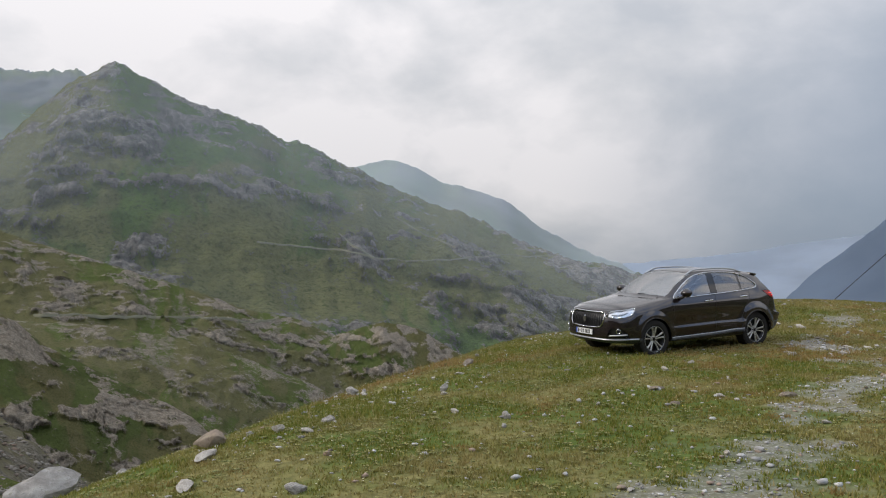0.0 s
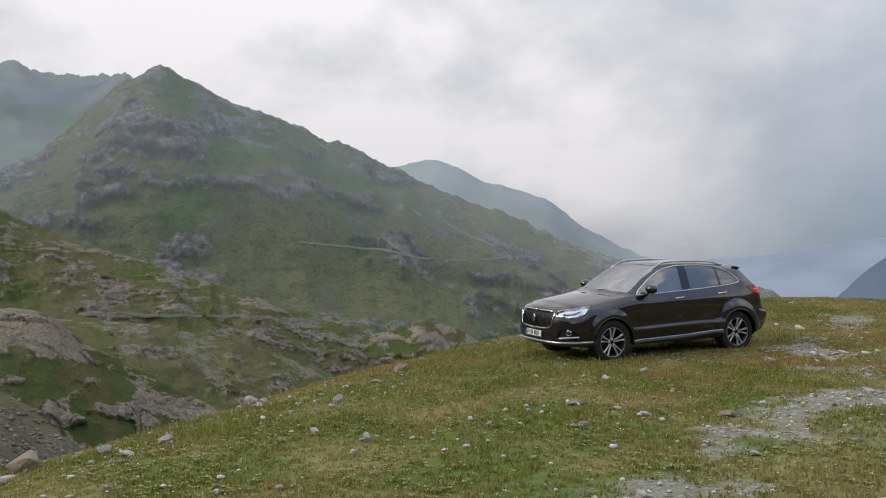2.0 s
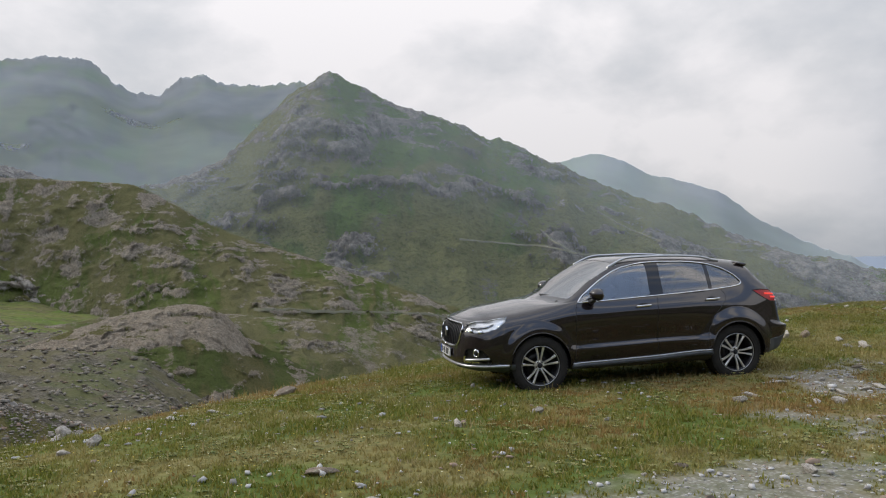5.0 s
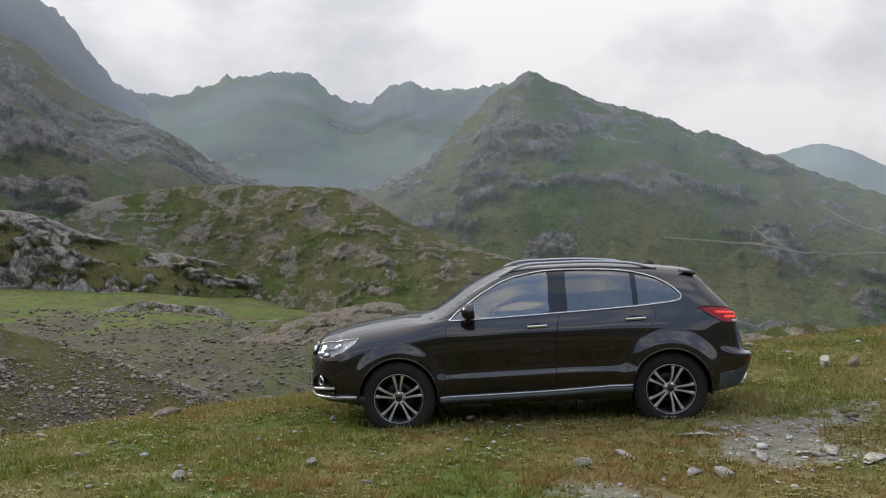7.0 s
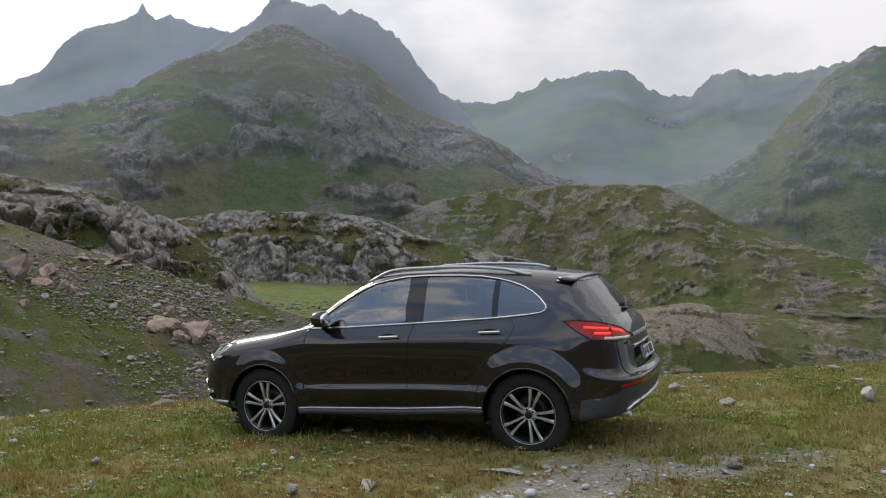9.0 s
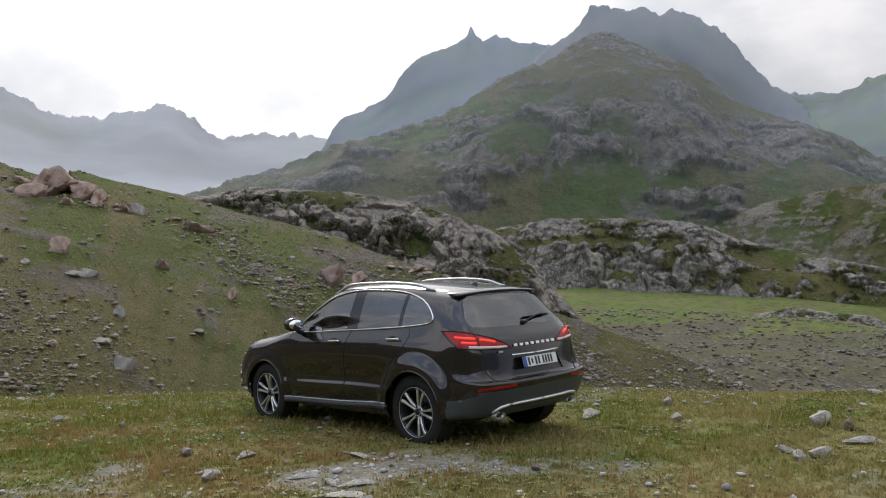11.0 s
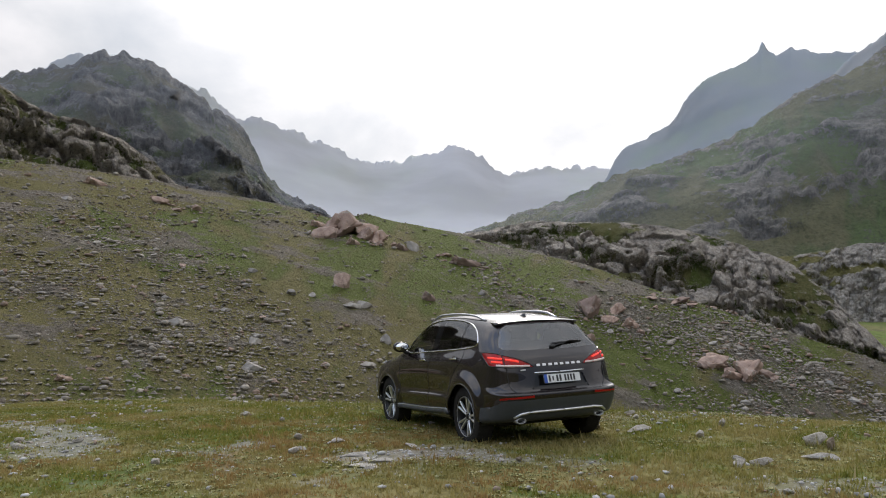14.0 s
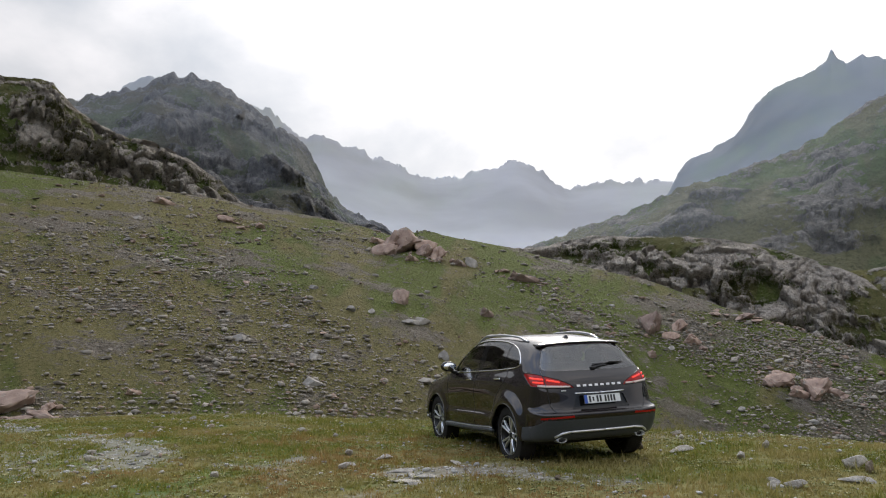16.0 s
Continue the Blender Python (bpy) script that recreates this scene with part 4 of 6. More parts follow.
def inside(poly, p):
    x, y = p[:, 0], p[:, 1]
    res = np.zeros(len(p), bool)
    for (x1, y1), (x2, y2) in zip(poly, poly[1:] + poly[:1]):
        if y1 != y2:
            res ^= ((y1 > y) != (y2 > y)) & (x < (x2 - x1) * (y - y1) / (y2 - y1) + x1)
    return res


def nearest(poly, p):
    best, where = np.full(len(p), 1e9), p.copy()
    for a, b in zip(poly, poly[1:] + poly[:1]):
        a, b = np.array(a), np.array(b)
        t = np.clip(((p - a) @ (b - a)) / max((b - a) @ (b - a), 1e-12), 0, 1)
        q = a + t[:, None] * (b - a)
        d = np.hypot(*(p - q).T)
        near = d < best
        best, where = np.where(near, d, best), np.where(near[:, None], q, where)
    return best, where


def by_side(u, v):
    return shell(u, v)[..., (0, 2)]


def by_station(u, v):
    return np.stack([u * 0.2, shell(u, v)[..., 2]], -1)


def by_lines(u, v):
    return np.stack([u * 0.2, v * 0.1], -1)


def smooth_poly(points, n=6):
    """A rounded closed outline through the points."""
    p = np.array(points)
    out = []
    for k in range(len(p)):
        q = [p[(k + d) % len(p)] for d in (-1, 0, 1, 2)]
        for t in np.linspace(0, 1, n, endpoint=False):
            w = spline_weights(np.array(t))
            out.append(tuple(sum(w[m] * q[m] for m in range(4))))
    return out


label = np.zeros(UU[:-1, :-1].shape, int)


def stamp(number, proj, poly, ulo, uhi, vlo=0.0, vhi=10.0, reach=0.011):
    """Marks the skin's faces inside an outline, and draws the grid's points onto the outline."""
    zone = (UU >= ulo) & (UU <= uhi) & (VV >= vlo) & (VV <= vhi)
    u, v = UU[zone], VV[zone]
    p = proj(u, v)
    d, q = nearest(poly, p)
    near = d < reach
    un, vn, goal = u[near].copy(), v[near].copy(), q[near]
    for _ in range(3):
        here = proj(un, vn)
        h = 1e-3
        du, dv = (proj(un + h, vn) - here) / h, (proj(un, vn + h) - here) / h
        det = du[:, 0] * dv[:, 1] - du[:, 1] * dv[:, 0]
        det = np.where(np.abs(det) < 1e-6, 1e-6, det)
        e = goal - here
        un += np.clip((e[:, 0] * dv[:, 1] - e[:, 1] * dv[:, 0]) / det, -0.05, 0.05)
        vn += np.clip((du[:, 0] * e[:, 1] - du[:, 1] * e[:, 0]) / det, -0.08, 0.08)
    u[near], v[near] = un, vn
    lock_u, lock_v = UU[zone] <= 0, VV[zone] >= NV
    u = np.where(lock_u | (UU[zone] >= NU), UU[zone], u)
    v = np.where(lock_v | (VV[zone] <= 0), VV[zone], v)
    UU[zone], VV[zone] = u, v
    uc = (UU[:-1, :-1] + UU[1:, :-1] + UU[:-1, 1:] + UU[1:, 1:]) / 4
    vc = (VV[:-1, :-1] + VV[1:, :-1] + VV[:-1, 1:] + VV[1:, 1:]) / 4
    ok = (uc >= ulo) & (uc <= uhi) & (vc >= vlo) & (vc <= vhi)
    pc = proj(uc[ok], vc[ok])
    sub = label[ok]
    sub[inside(poly, pc)] = number
    label[ok] = sub


HUBS = ((-1.38, 0.365), (1.38, 0.365))
ARCH, FRONT_DOOR, REAR_DOOR, FRONT_GLASS, PILLAR, REAR_GLASS, QUARTER, WINDSCREEN, BACKLIGHT, GRILLE, HEADLIGHT, TAILLIGHT, CLAD_REAR, CLAD_FRONT, REFLECTOR, INTAKE, PLATE_BAY, HATCH = range(1, 19)
WINDOW = [(-.835, 1.130), (-.75, 1.215), (-.62, 1.305), (-.50, 1.385), (-.38, 1.452), (-.28, 1.502), (-.16, 1.546), (0, 1.577), (.15, 1.597), (.386, 1.603), (.736, 1.592), (.92, 1.578), (1.084, 1.552), (1.2, 1.523), (1.314, 1.483), (1.41, 1.432), (1.485, 1.376), (1.545, 1.312), (1.552, 1.286), (1.54, 1.265), (1.509, 1.251), (1.40, 1.234), (1.246, 1.221), (1.05, 1.207), (.643, 1.186), (.066, 1.162), (-.398, 1.142)]
F_DOOR = [(-.93, .40), (-.90, .60), (-.885, .95), (-.87, 1.10), (-.835, 1.13), (.30, 1.18), (.265, 1.08), (.235, .80), (.225, .395)]
R_DOOR = [(.225, .395), (.235, .80), (.265, 1.08), (.30, 1.18), (1.22, 1.222), (1.275, 1.14), (1.24, 1.05), (1.15, .96), (1.06, .87), (.97, .70), (.93, .55), (.92, .42)]
stamp(FRONT_DOOR, by_side, F_DOOR, 5.2, 11.5, 1.1, 7.0)
stamp(REAR_DOOR, by_side, R_DOOR, 5.2, 12.2, 1.1, 7.0)
stamp(PILLAR, by_side, WINDOW, 5.6, 12.6, 5.2, 9.0)
for number, x0, x1, lean in ((FRONT_GLASS, -1.0, .185, .05), (REAR_GLASS, .375, 1.045, .0), (QUARTER, 1.105, 1.7, .0)):
    cut = [(max(x, x0 + (z - 1.17) * lean), z) for x, z in WINDOW]
    cut = [(min(x, x1 + (z - 1.17) * (lean if number == FRONT_GLASS else 0)), z) for x, z in cut]
    cut = [((x - sum(a for a, b in cut) / len(cut)) * 0.985 + sum(a for a, b in cut) / len(cut), (z - 1.36) * 0.965 + 1.36) for x, z in cut]
    stamp(number, by_side, cut, 5.6, 12.6, 5.2, 9.0, 0.008)
for hx, hz in HUBS:
    ring = [(hx + .405 * math.cos(a), hz + .012 + .405 * math.sin(a)) for a in np.linspace(0, 2 * math.pi, 48, endpoint=False)]
    stamp(ARCH, by_side, ring, *((3.6, 6.4) if hx < 0 else (10.0, 13.0)), 0.0, 5.6, 0.014)
stamp(WINDSCREEN, by_lines, [(6.10 * .2, .822), (7.93 * .2, .815), (7.93 * .2, 1.1), (6.10 * .2, 1.1)], 5.8, 8.2, 8.0, 10)
stamp(BACKLIGHT, by_lines, smooth_poly([(13.32 * .2, .835), (13.2 * .2, .72), (13.3 * .2, .622), (14.2 * .2, .606), (15.5 * .2, .604), (17 * .2, .604), (17 * .2, .845), (14.5 * .2, .843)], 3), 12.6, 16, 5.6, 9)
stamp(HATCH, by_lines, [(13.28 * .2, .60), (13.55 * .2, .50), (13.7 * .2, .42), (14.2 * .2, .335), (17 * .2, .325), (17 * .2, .60)], 12.6, 16, 2.5, 6.05)
stamp(GRILLE, by_station, [(-.2, .905), (.25, .905), (1.56 * .2, .888), (1.62 * .2, .85), (1.45 * .2, .68), (1.28 * .2, .632), (1.0 * .2, .615), (-.2, .605)], 0, 3)
stamp(HEADLIGHT, by_station, [(1.75 * .2, .81), (1.80 * .2, .91), (2.4 * .2, .94), (3.2 * .2, .955), (4.22 * .2, .995), (4.12 * .2, .94), (3.8 * .2, .865), (3.3 * .2, .825), (2.6 * .2, .80)], 1.2, 4.8)
stamp(CLAD_FRONT, by_lines, [(-.2, -.1), (4.3 * .2, -.1), (4.3 * .2, .155), (3.0 * .2, .175), (-.2, .175)], 0, 4.4, 0, 2.4)
stamp(INTAKE, by_station, [(1.75 * .2, .43), (2.0 * .2, .59), (2.25 * .2, .615), (2.9 * .2, .60), (3.15 * .2, .53), (3.35 * .2, .47), (3.2 * .2, .435)], 1.2, 4)
stamp(CLAD_REAR, by_station, [(12.25 * .2, .2), (12.25 * .2, .515), (12.7 * .2, .53), (13.0 * .2, .56), (13.3 * .2, .60), (17 * .2, .61), (17 * .2, .2)], 12, 16, 0, 4.2)
stamp(REFLECTOR, by_station, [(13.05 * .2, .615), (13.15 * .2, .638), (14.75 * .2, .655), (14.7 * .2, .628)], 12.6, 15.5, 2, 4.5, 0.006)
stamp(TAILLIGHT, by_station, [(11.97 * .2, 1.175), (12.12 * .2, 1.13), (12.35 * .2, 1.07), (12.62 * .2, 1.015), (13.5 * .2, .995), (14.5 * .2, .985), (14.97 * .2, .985), (14.8 * .2, 1.03), (14.3 * .2, 1.09), (13.7 * .2, 1.13), (13.0 * .2, 1.165), (12.4 * .2, 1.178)], 11.5, 15.5, 3.6, 6.4)
stamp(PLATE_BAY, by_station, [(15.02 * .2, .885), (17 * .2, .885), (17 * .2, .715), (14.78 * .2, .715)], 14, 16, 2.5, 6)

SKIN = shell(UU, VV)
cols = SKIN.shape[1]


def faces_of(*numbers):
    pick = np.isin(label, numbers)
    i, j = np.nonzero(pick)
    a = i * cols + j
    quads = np.stack([a, a + 1, a + cols + 1, a + cols], 1)
    used, inv = np.unique(quads.ravel(), return_inverse=True)
    return SKIN.reshape(-1, 3)[used], inv.reshape(-1, 4)


def sided(points, side):
    """side -1: the car's left, +1: its right."""
    return points * np.array((1, side, 1))


def cut_part(name, numbers, material, sides=(-1,), parent=None, inset=0.0, thick=0.0, text=""):
    bm = bmesh.new()
    for side in sides:
        v, f = faces_of(*numbers)
        verts = [bm.verts.new(p) for p in sided(v, side)]
        for q in f:
            ring = list(dict.fromkeys(int(k) for k in (q[::-1] if side < 0 else q)))
            if len(ring) > 2:
                try:
                    bm.faces.new([verts[k] for k in ring])
                except ValueError:
                    pass
    bmesh.ops.remove_doubles(bm, verts=bm.verts, dist=0.0006)
    bm.normal_update()
    if thick:
        bmesh.ops.solidify(bm, geom=list(bm.faces), thickness=thick)
    if inset:
        bm.normal_update()
        for vert, n in [(w, w.normal.copy()) for w in bm.verts]:
            vert.co -= n * inset
    return part(name, bm, material, parent or car, text)


def split_part(name, numbers, material, side, inset):
    """As cut_part, with each separate patch a part of its own."""
    v, f = faces_of(*numbers)
    root = list(range(len(v)))

    def top(k):
        while root[k] != k:
            root[k] = root[root[k]]
            k = root[k]
        return k
    for q in f:
        for k in q[1:]:
            root[top(int(k))] = top(int(q[0]))
    patches = {}
    for q in f:
        patches.setdefault(top(int(q[0])), []).append(q)
    for quads in patches.values():
        if len(quads) < 30:
            continue
        used, inv = np.unique(np.array(quads).ravel(), return_inverse=True)
        p = sided(v[used] - np.array((0, inset, 0)), side)
        part(name, (p, inv.reshape(-1, 4)[:, ::1 if side > 0 else -1]), material, car)


def tube(points, radius, closed=False, flat=1.0, sides=8):
    """A swept bar along points, as vertices and faces. flat squashes it upright."""
    p = np.array(points, float)
    n = len(p)
    tang = np.roll(p, -1, 0) - np.roll(p, 1, 0)
    if not closed:
        tang[0], tang[-1] = p[1] - p[0], p[-1] - p[-2]
    tang /= np.maximum(np.linalg.norm(tang, axis=1), 1e-9)[:, None]
    ref = np.array((0.0, 1.0, 0.0))
    side = np.cross(tang, ref)
    bad = np.linalg.norm(side, axis=1) < 0.2
    side[bad] = np.cross(tang[bad], (0, 0, 1.0))
    side /= np.linalg.norm(side, axis=1)[:, None]
    up = np.cross(side, tang)
    r = np.broadcast_to(np.asarray(radius, float), (n,))[:, None]
    verts, faces = [], []
    for k in range(sides):
        a = 2 * math.pi * k / sides
        verts.append(p + side * r * math.cos(a) * flat + up * r * math.sin(a))
    v = np.stack(verts, 1).reshape(-1, 3)
    for i in range(n if closed else n - 1):
        for k in range(sides):
            a, b = i * sides + k, i * sides + (k + 1) % sides
            c, d = ((i + 1) % n) * sides + (k + 1) % sides, ((i + 1) % n) * sides + k
            faces.append((a, b, c, d))
    if not closed:
        faces.append(tuple(range(sides))[::-1])
        faces.append(tuple((n - 1) * sides + k for k in range(sides)))
    return v, faces


def block(size, at=(0, 0, 0), bevel=0.0, turn=None, segments=2):
    bm = bmesh.new()
    bmesh.ops.create_cube(bm, size=1.0)
    bmesh.ops.scale(bm, vec=size, verts=bm.verts)
    if bevel:
        bmesh.ops.bevel(bm, geom=list(bm.edges), offset=bevel, segments=segments, affect="EDGES", profile=0.5)
    m = Matrix.Translation(at) @ (turn or Matrix())
    bmesh.ops.transform(bm, matrix=m, verts=bm.verts)
    return bm


def lathe(profile, n=48, close=True):
    """Turns (radius, y) rows round the y axis."""
    v, f = [], []
    for r, y in profile:
        for k in range(n):
            a = 2 * math.pi * k / n
            v.append((r * math.cos(a), y, r * math.sin(a)))
    m = len(profile)
    for i in range(m if close else m - 1):
        for k in range(n):
            a, b = i * n + k, i * n + (k + 1) % n
            j = (i + 1) % m
            f.append((a, b, j * n + (k + 1) % n, j * n + k))
    return v, f


def on_skin(u, v, side, out=0.0):
    """Points on the skin, lifted off it."""
    u, v = np.asarray(u, float), np.asarray(v, float)
    p, h = shell(u, v), 1e-3
    n = np.cross(shell(u + h, v) - shell(u - h, v), shell(u, v + h) - shell(u, v - h))
    n /= np.maximum(np.linalg.norm(n, axis=-1), 1e-9)[..., None]
    n *= np.sign((n * (p - np.array((0, 0, 0.75))) * np.array((1, 1, 0.3))).sum(-1))[..., None]
    return sided(p + n * out, side)


def find_uv(targets, proj, u0, v0):
    """Places on the skin that project to the targets."""
    u, v = np.full(len(targets), float(u0)), np.full(len(targets), float(v0))
    uu, vv = np.meshgrid(np.linspace(max(0, u0 - 4), min(NU, u0 + 4), 120), np.linspace(max(0.3, v0 - 3), min(NV, v0 + 3), 90), indexing="ij")
    grid = proj(uu, vv).reshape(-1, 2)
    for k, t in enumerate(targets):
        b = np.argmin(((grid - np.array(t)) ** 2).sum(1))
        u[k], v[k] = uu.ravel()[b], vv.ravel()[b]
    for _ in range(4):
        here, h = proj(u, v), 1e-3
        du, dv = (proj(u + h, v) - here) / h, (proj(u, v + h) - here) / h
        det = du[:, 0] * dv[:, 1] - du[:, 1] * dv[:, 0]
        det = np.where(np.abs(det) < 1e-5, 1e-5, det)
        e = np.array(targets) - here
        u = np.clip(u + np.clip((e[:, 0] * dv[:, 1] - e[:, 1] * dv[:, 0]) / det, -.1, .1), 0, NU)
        v = np.clip(v + np.clip((du[:, 0] * e[:, 1] - du[:, 1] * e[:, 0]) / det, -.1, .1), 0, NV)
    return u, v


def dense(points, step=0.03, closed=False):
    out = []
    pts = list(points) + ([points[0]] if closed else [])
    for a, b in zip(pts, pts[1:]):
        n = max(1, int(math.dist(a, b) / step))
        out += [tuple(np.array(a) + (np.array(b) - np.array(a)) * k / n) for k in range(n)]
    return out if closed else out + [pts[-1]]


def skin_line(points, proj, u0, v0, side, radius, out=0.002, closed=False, flat=1.0):
    u, v = find_uv(dense(points, 0.03, closed), proj, u0, v0)
    return tube(on_skin(u, v, side, out), radius, closed, flat, 6)


body = cut_part("body", [0], M_PAINT, (-1, 1))
hatch = cut_part("tailgate", [HATCH], M_PAINT, (-1, 1), text="dark painted tailgate")
cut_part("windscreen", [WINDSCREEN], M_SCREEN, (-1, 1), inset=0.003)
cut_part("rear_window", [BACKLIGHT], M_PRIVACY, (-1, 1), hatch, inset=0.003)
grille = cut_part("grille", [GRILLE], M_BLACK, (-1, 1), inset=0.03, text="black grille with upright chrome slats")
cut_part("front_lip", [CLAD_FRONT], M_PLASTIC, (-1, 1))
cut_part("rear_cladding", [CLAD_REAR], M_PLASTIC, (-1, 1), text="grey plastic lower rear bumper")
cut_part("plate_recess", [PLATE_BAY], M_GLOSSBLACK, (-1, 1), hatch, inset=0.018)
for side in (-1, 1):
    f_door = cut_part("door", [FRONT_DOOR], M_PAINT, (side,))
    r_door = cut_part("door", [REAR_DOOR], M_PAINT, (side,))
    cut_part("window", [FRONT_GLASS], M_GLASS, (side,), f_door, 0.004)
    cut_part("window", [REAR_GLASS], M_PRIVACY, (side,), r_door, 0.004)
    cut_part("window", [QUARTER], M_PRIVACY, (side,), inset=0.004)
    split_part("pillar_trim", [PILLAR], M_GLOSSBLACK, side, 0.006)
    lamp = cut_part("headlight", [HEADLIGHT], M_CLEAR, (side,), text="clear headlight with bright inner bars")
    part("housing", (faces_of(HEADLIGHT)[0] * np.array((1, side, 1)) - np.array((-.03, side * .02, .0)), faces_of(HEADLIGHT)[1]), plain("lamp_reflector", (.86, .87, .9), .22, Metallic=0.7) if side < 0 else bpy.data.materials["lamp_reflector"], lamp)
    cut_part("tail_light", [TAILLIGHT], M_REDLENS, (side,), text="red tail light with a pale lower strip")
    cut_part("reflector", [REFLECTOR], M_REDLENS, (side,))
    vent = cut_part("bumper_intake", [INTAKE], M_BLACK, (side,), inset=0.03)
    # seams round the doors
    for outline, owner in ((F_DOOR, f_door), (R_DOOR, r_door)):
        keep = [q for q in outline]
        part("panel_gap", skin_line(keep, by_side, 8, 4, side, 0.0032, 0.0005), M_BLACK, owner)
    part("window_trim", skin_line(WINDOW, by_side, 9, 7, side, 0.0105, 0.003, True, 0.8), M_CHROME, car, "bright chrome strip round the side windows")
    # sill trim
    part("sill_trim", skin_line([(-.955, .335), (-.5, .343), (.2, .36), (.985, .40)], by_side, 8, 1.5, side, 0.034, 0.004, flat=1.0), M_PLASTIC, car, "grey sill trim with a silver edge")
    part("sill_edge", skin_line([(-.955, .368), (-.5, .378), (.2, .396), (.985, .436)], by_side, 8, 1.7, side, 0.011, 0.012), M_SATIN, car)
    # wheel arch lips
    for hx, hz in HUBS:
        lip = [(hx + .405 * math.cos(a), hz + .012 + .405 * math.sin(a)) for a in np.linspace(math.radians(-8), math.radians(188), 40)]
        part("arch_lip", skin_line(lip, by_side, 5 if hx < 0 else 11, 3, side, 0.011, -0.004), M_PAINT, car)
        n = 28
        ys = (0.45, 0.90)
        v = [(hx + .43 * math.cos(a), side * y, hz + .012 + .43 * math.sin(a)) for y in ys for a in np.linspace(math.radians(-12), math.radians(192), n)]
        f = [(k, k + 1, n + k + 1, n + k) for k in range(n - 1)] + [tuple(range(n))]
        part("wheel_housing", (v, f), M_BLACK, car)
    # handles
    for hx, hz, owner in ((.055, 1.052, f_door), (1.055, 1.090, r_door)):
        w = skin(hx, hz)
        bm = block((.205, .018, .026), (hx, side * (w + .024), hz), .009, Matrix.Rotation(radians(-2), 4, "Y"), 3)
        part("handle", bm, M_CHROME, owner, "chrome door handle")
        # raised black disc stands in for the shaded hollow behind the handle
        v, f = lathe([(.0, 0), (.045, .002), (.05, .0)], 24, False)
        v = [(hx + p[0] * 1.7, side * (w + .0025 + abs(p[1])), hz - .004 + p[2] * .75) for p in v]
        part("handle_dark_disc", (v, f), M_GLOSSBLACK, owner)
    # mirror
    bm = bmesh.new()
    bmesh.ops.create_uvsphere(bm, u_segments=24, v_segments=14, radius=1.0)
    for vert in bm.verts:
        x, y, z = vert.co
        k = 1.0 if x < 0.35 else 0.35 / x
        vert.co = (x * k * .115 * (1.0 if x > 0 else 0.85), y * .125, z * .078 * (1.0 + 0.12 * (y * side)))
    bmesh.ops.transform(bm, matrix=Matrix.Translation((-.62, side * 0.985, 1.235)), verts=bm.verts)
    shellm = part("side_mirror", bm, M_PAINT, car, "dark side mirror with a black foot")
    v, f = lathe([(0.0, 0), (1.0, 0), (1.0, .06), (0, .06)], 28, False)
    v = [(-.62 + .0385 + .004 + p[1] * .08, side * 0.985 + p[0] * .098, 1.235 + p[2] * .058) for p in v]
    part("mirror_glass", (v, f), plain("mirror_silver", (.85, .87, .88), .02, Metallic=1.0) if side < 0 else bpy.data.materials["mirror_silver"], shellm)
    part("mirror_foot", tube([(-.66, side * .84, 1.13), (-.645, side * .90, 1.145), (-.63, side * .95, 1.185)], (.035, .03, .026)), M_BLACK, shellm)
    # roof rail
    xs = np.linspace(-.30, 1.36, 40)
    rise = np.minimum(1, np.minimum((xs + .30) / .30, (1.36 - xs) / .28))
    zs = [shell(np.interp(x, NET[:, 8, 0][6:13], np.arange(6, 13)), 8.35)[2] for x in xs]
    ws = [shell(np.interp(x, NET[:, 8, 0][6:13], np.arange(6, 13)), 8.35)[1] for x in xs]
    part("roof_rail", tube([(x, side * w, z + .006 + .034 * ease(r, 0, 1)) for x, w, z, r in zip(xs, ws, zs, rise)], .016, sides=10), M_SATIN, car, "silver roof rail")
    # headlight insides
    u, v = np.array([2.15, 2.6, 3.1, 3.6]), np.array([4.45, 4.55, 4.75, 5.15])
    part("light_bar", tube(on_skin(u, v, side, -.012), (.006, .011, .011, .006)), M_CHROME, lamp)
    part("light_frame", skin_line([(1.82 * .2, .905), (2.4 * .2, .935), (3.2 * .2, .945), (4.22 * .2, .985), (4.1 * .2, .955), (3.75 * .2, .865)], by_station, 3, 4.8, side, .0065, .001), M_CHROME, lamp)
    for k, uu in enumerate((2.25, 2.85)):
        at = on_skin(np.array([uu]), np.array([4.22]), side, -.02)[0]
        bm = bmesh.new()
        bmesh.ops.create_uvsphere(bm, u_segments=16, v_segments=10, radius=.032)
        bmesh.ops.transform(bm, matrix=Matrix.Translation(at), verts=bm.verts)
        part("projector_lens", bm, M_CHROME, lamp)
    # fog lamp
    at = on_skin(np.array([2.62]), np.array([2.62]), side, .004)[0]
    v, f = lathe([(.036, -.012), (.046, -.012), (.046, .008), (.036, .008)], 26)
    nrm = Vector((-.80, side * .60, 0))
    rot = nrm.to_track_quat("Y", "Z").to_matrix().to_4x4()
    bm = bmesh.new()
    vs = [bm.verts.new(Vector(at) + rot.to_3x3() @ Vector(q)) for q in v]
    for q in f:
        bm.faces.new([vs[k] for k in q])
    fog = part("fog_lamp_ring", bm, M_CHROME, vent)
    bm = bmesh.new()
    bmesh.ops.create_uvsphere(bm, u_segments=16, v_segments=8, radius=.036)
    bmesh.ops.scale(bm, vec=(1, .35, 1), verts=bm.verts)
    bmesh.ops.transform(bm, matrix=Matrix.Translation(at) @ rot, verts=bm.verts)
    part("fog_lamp_lens", bm, M_GUNMETAL, vent)
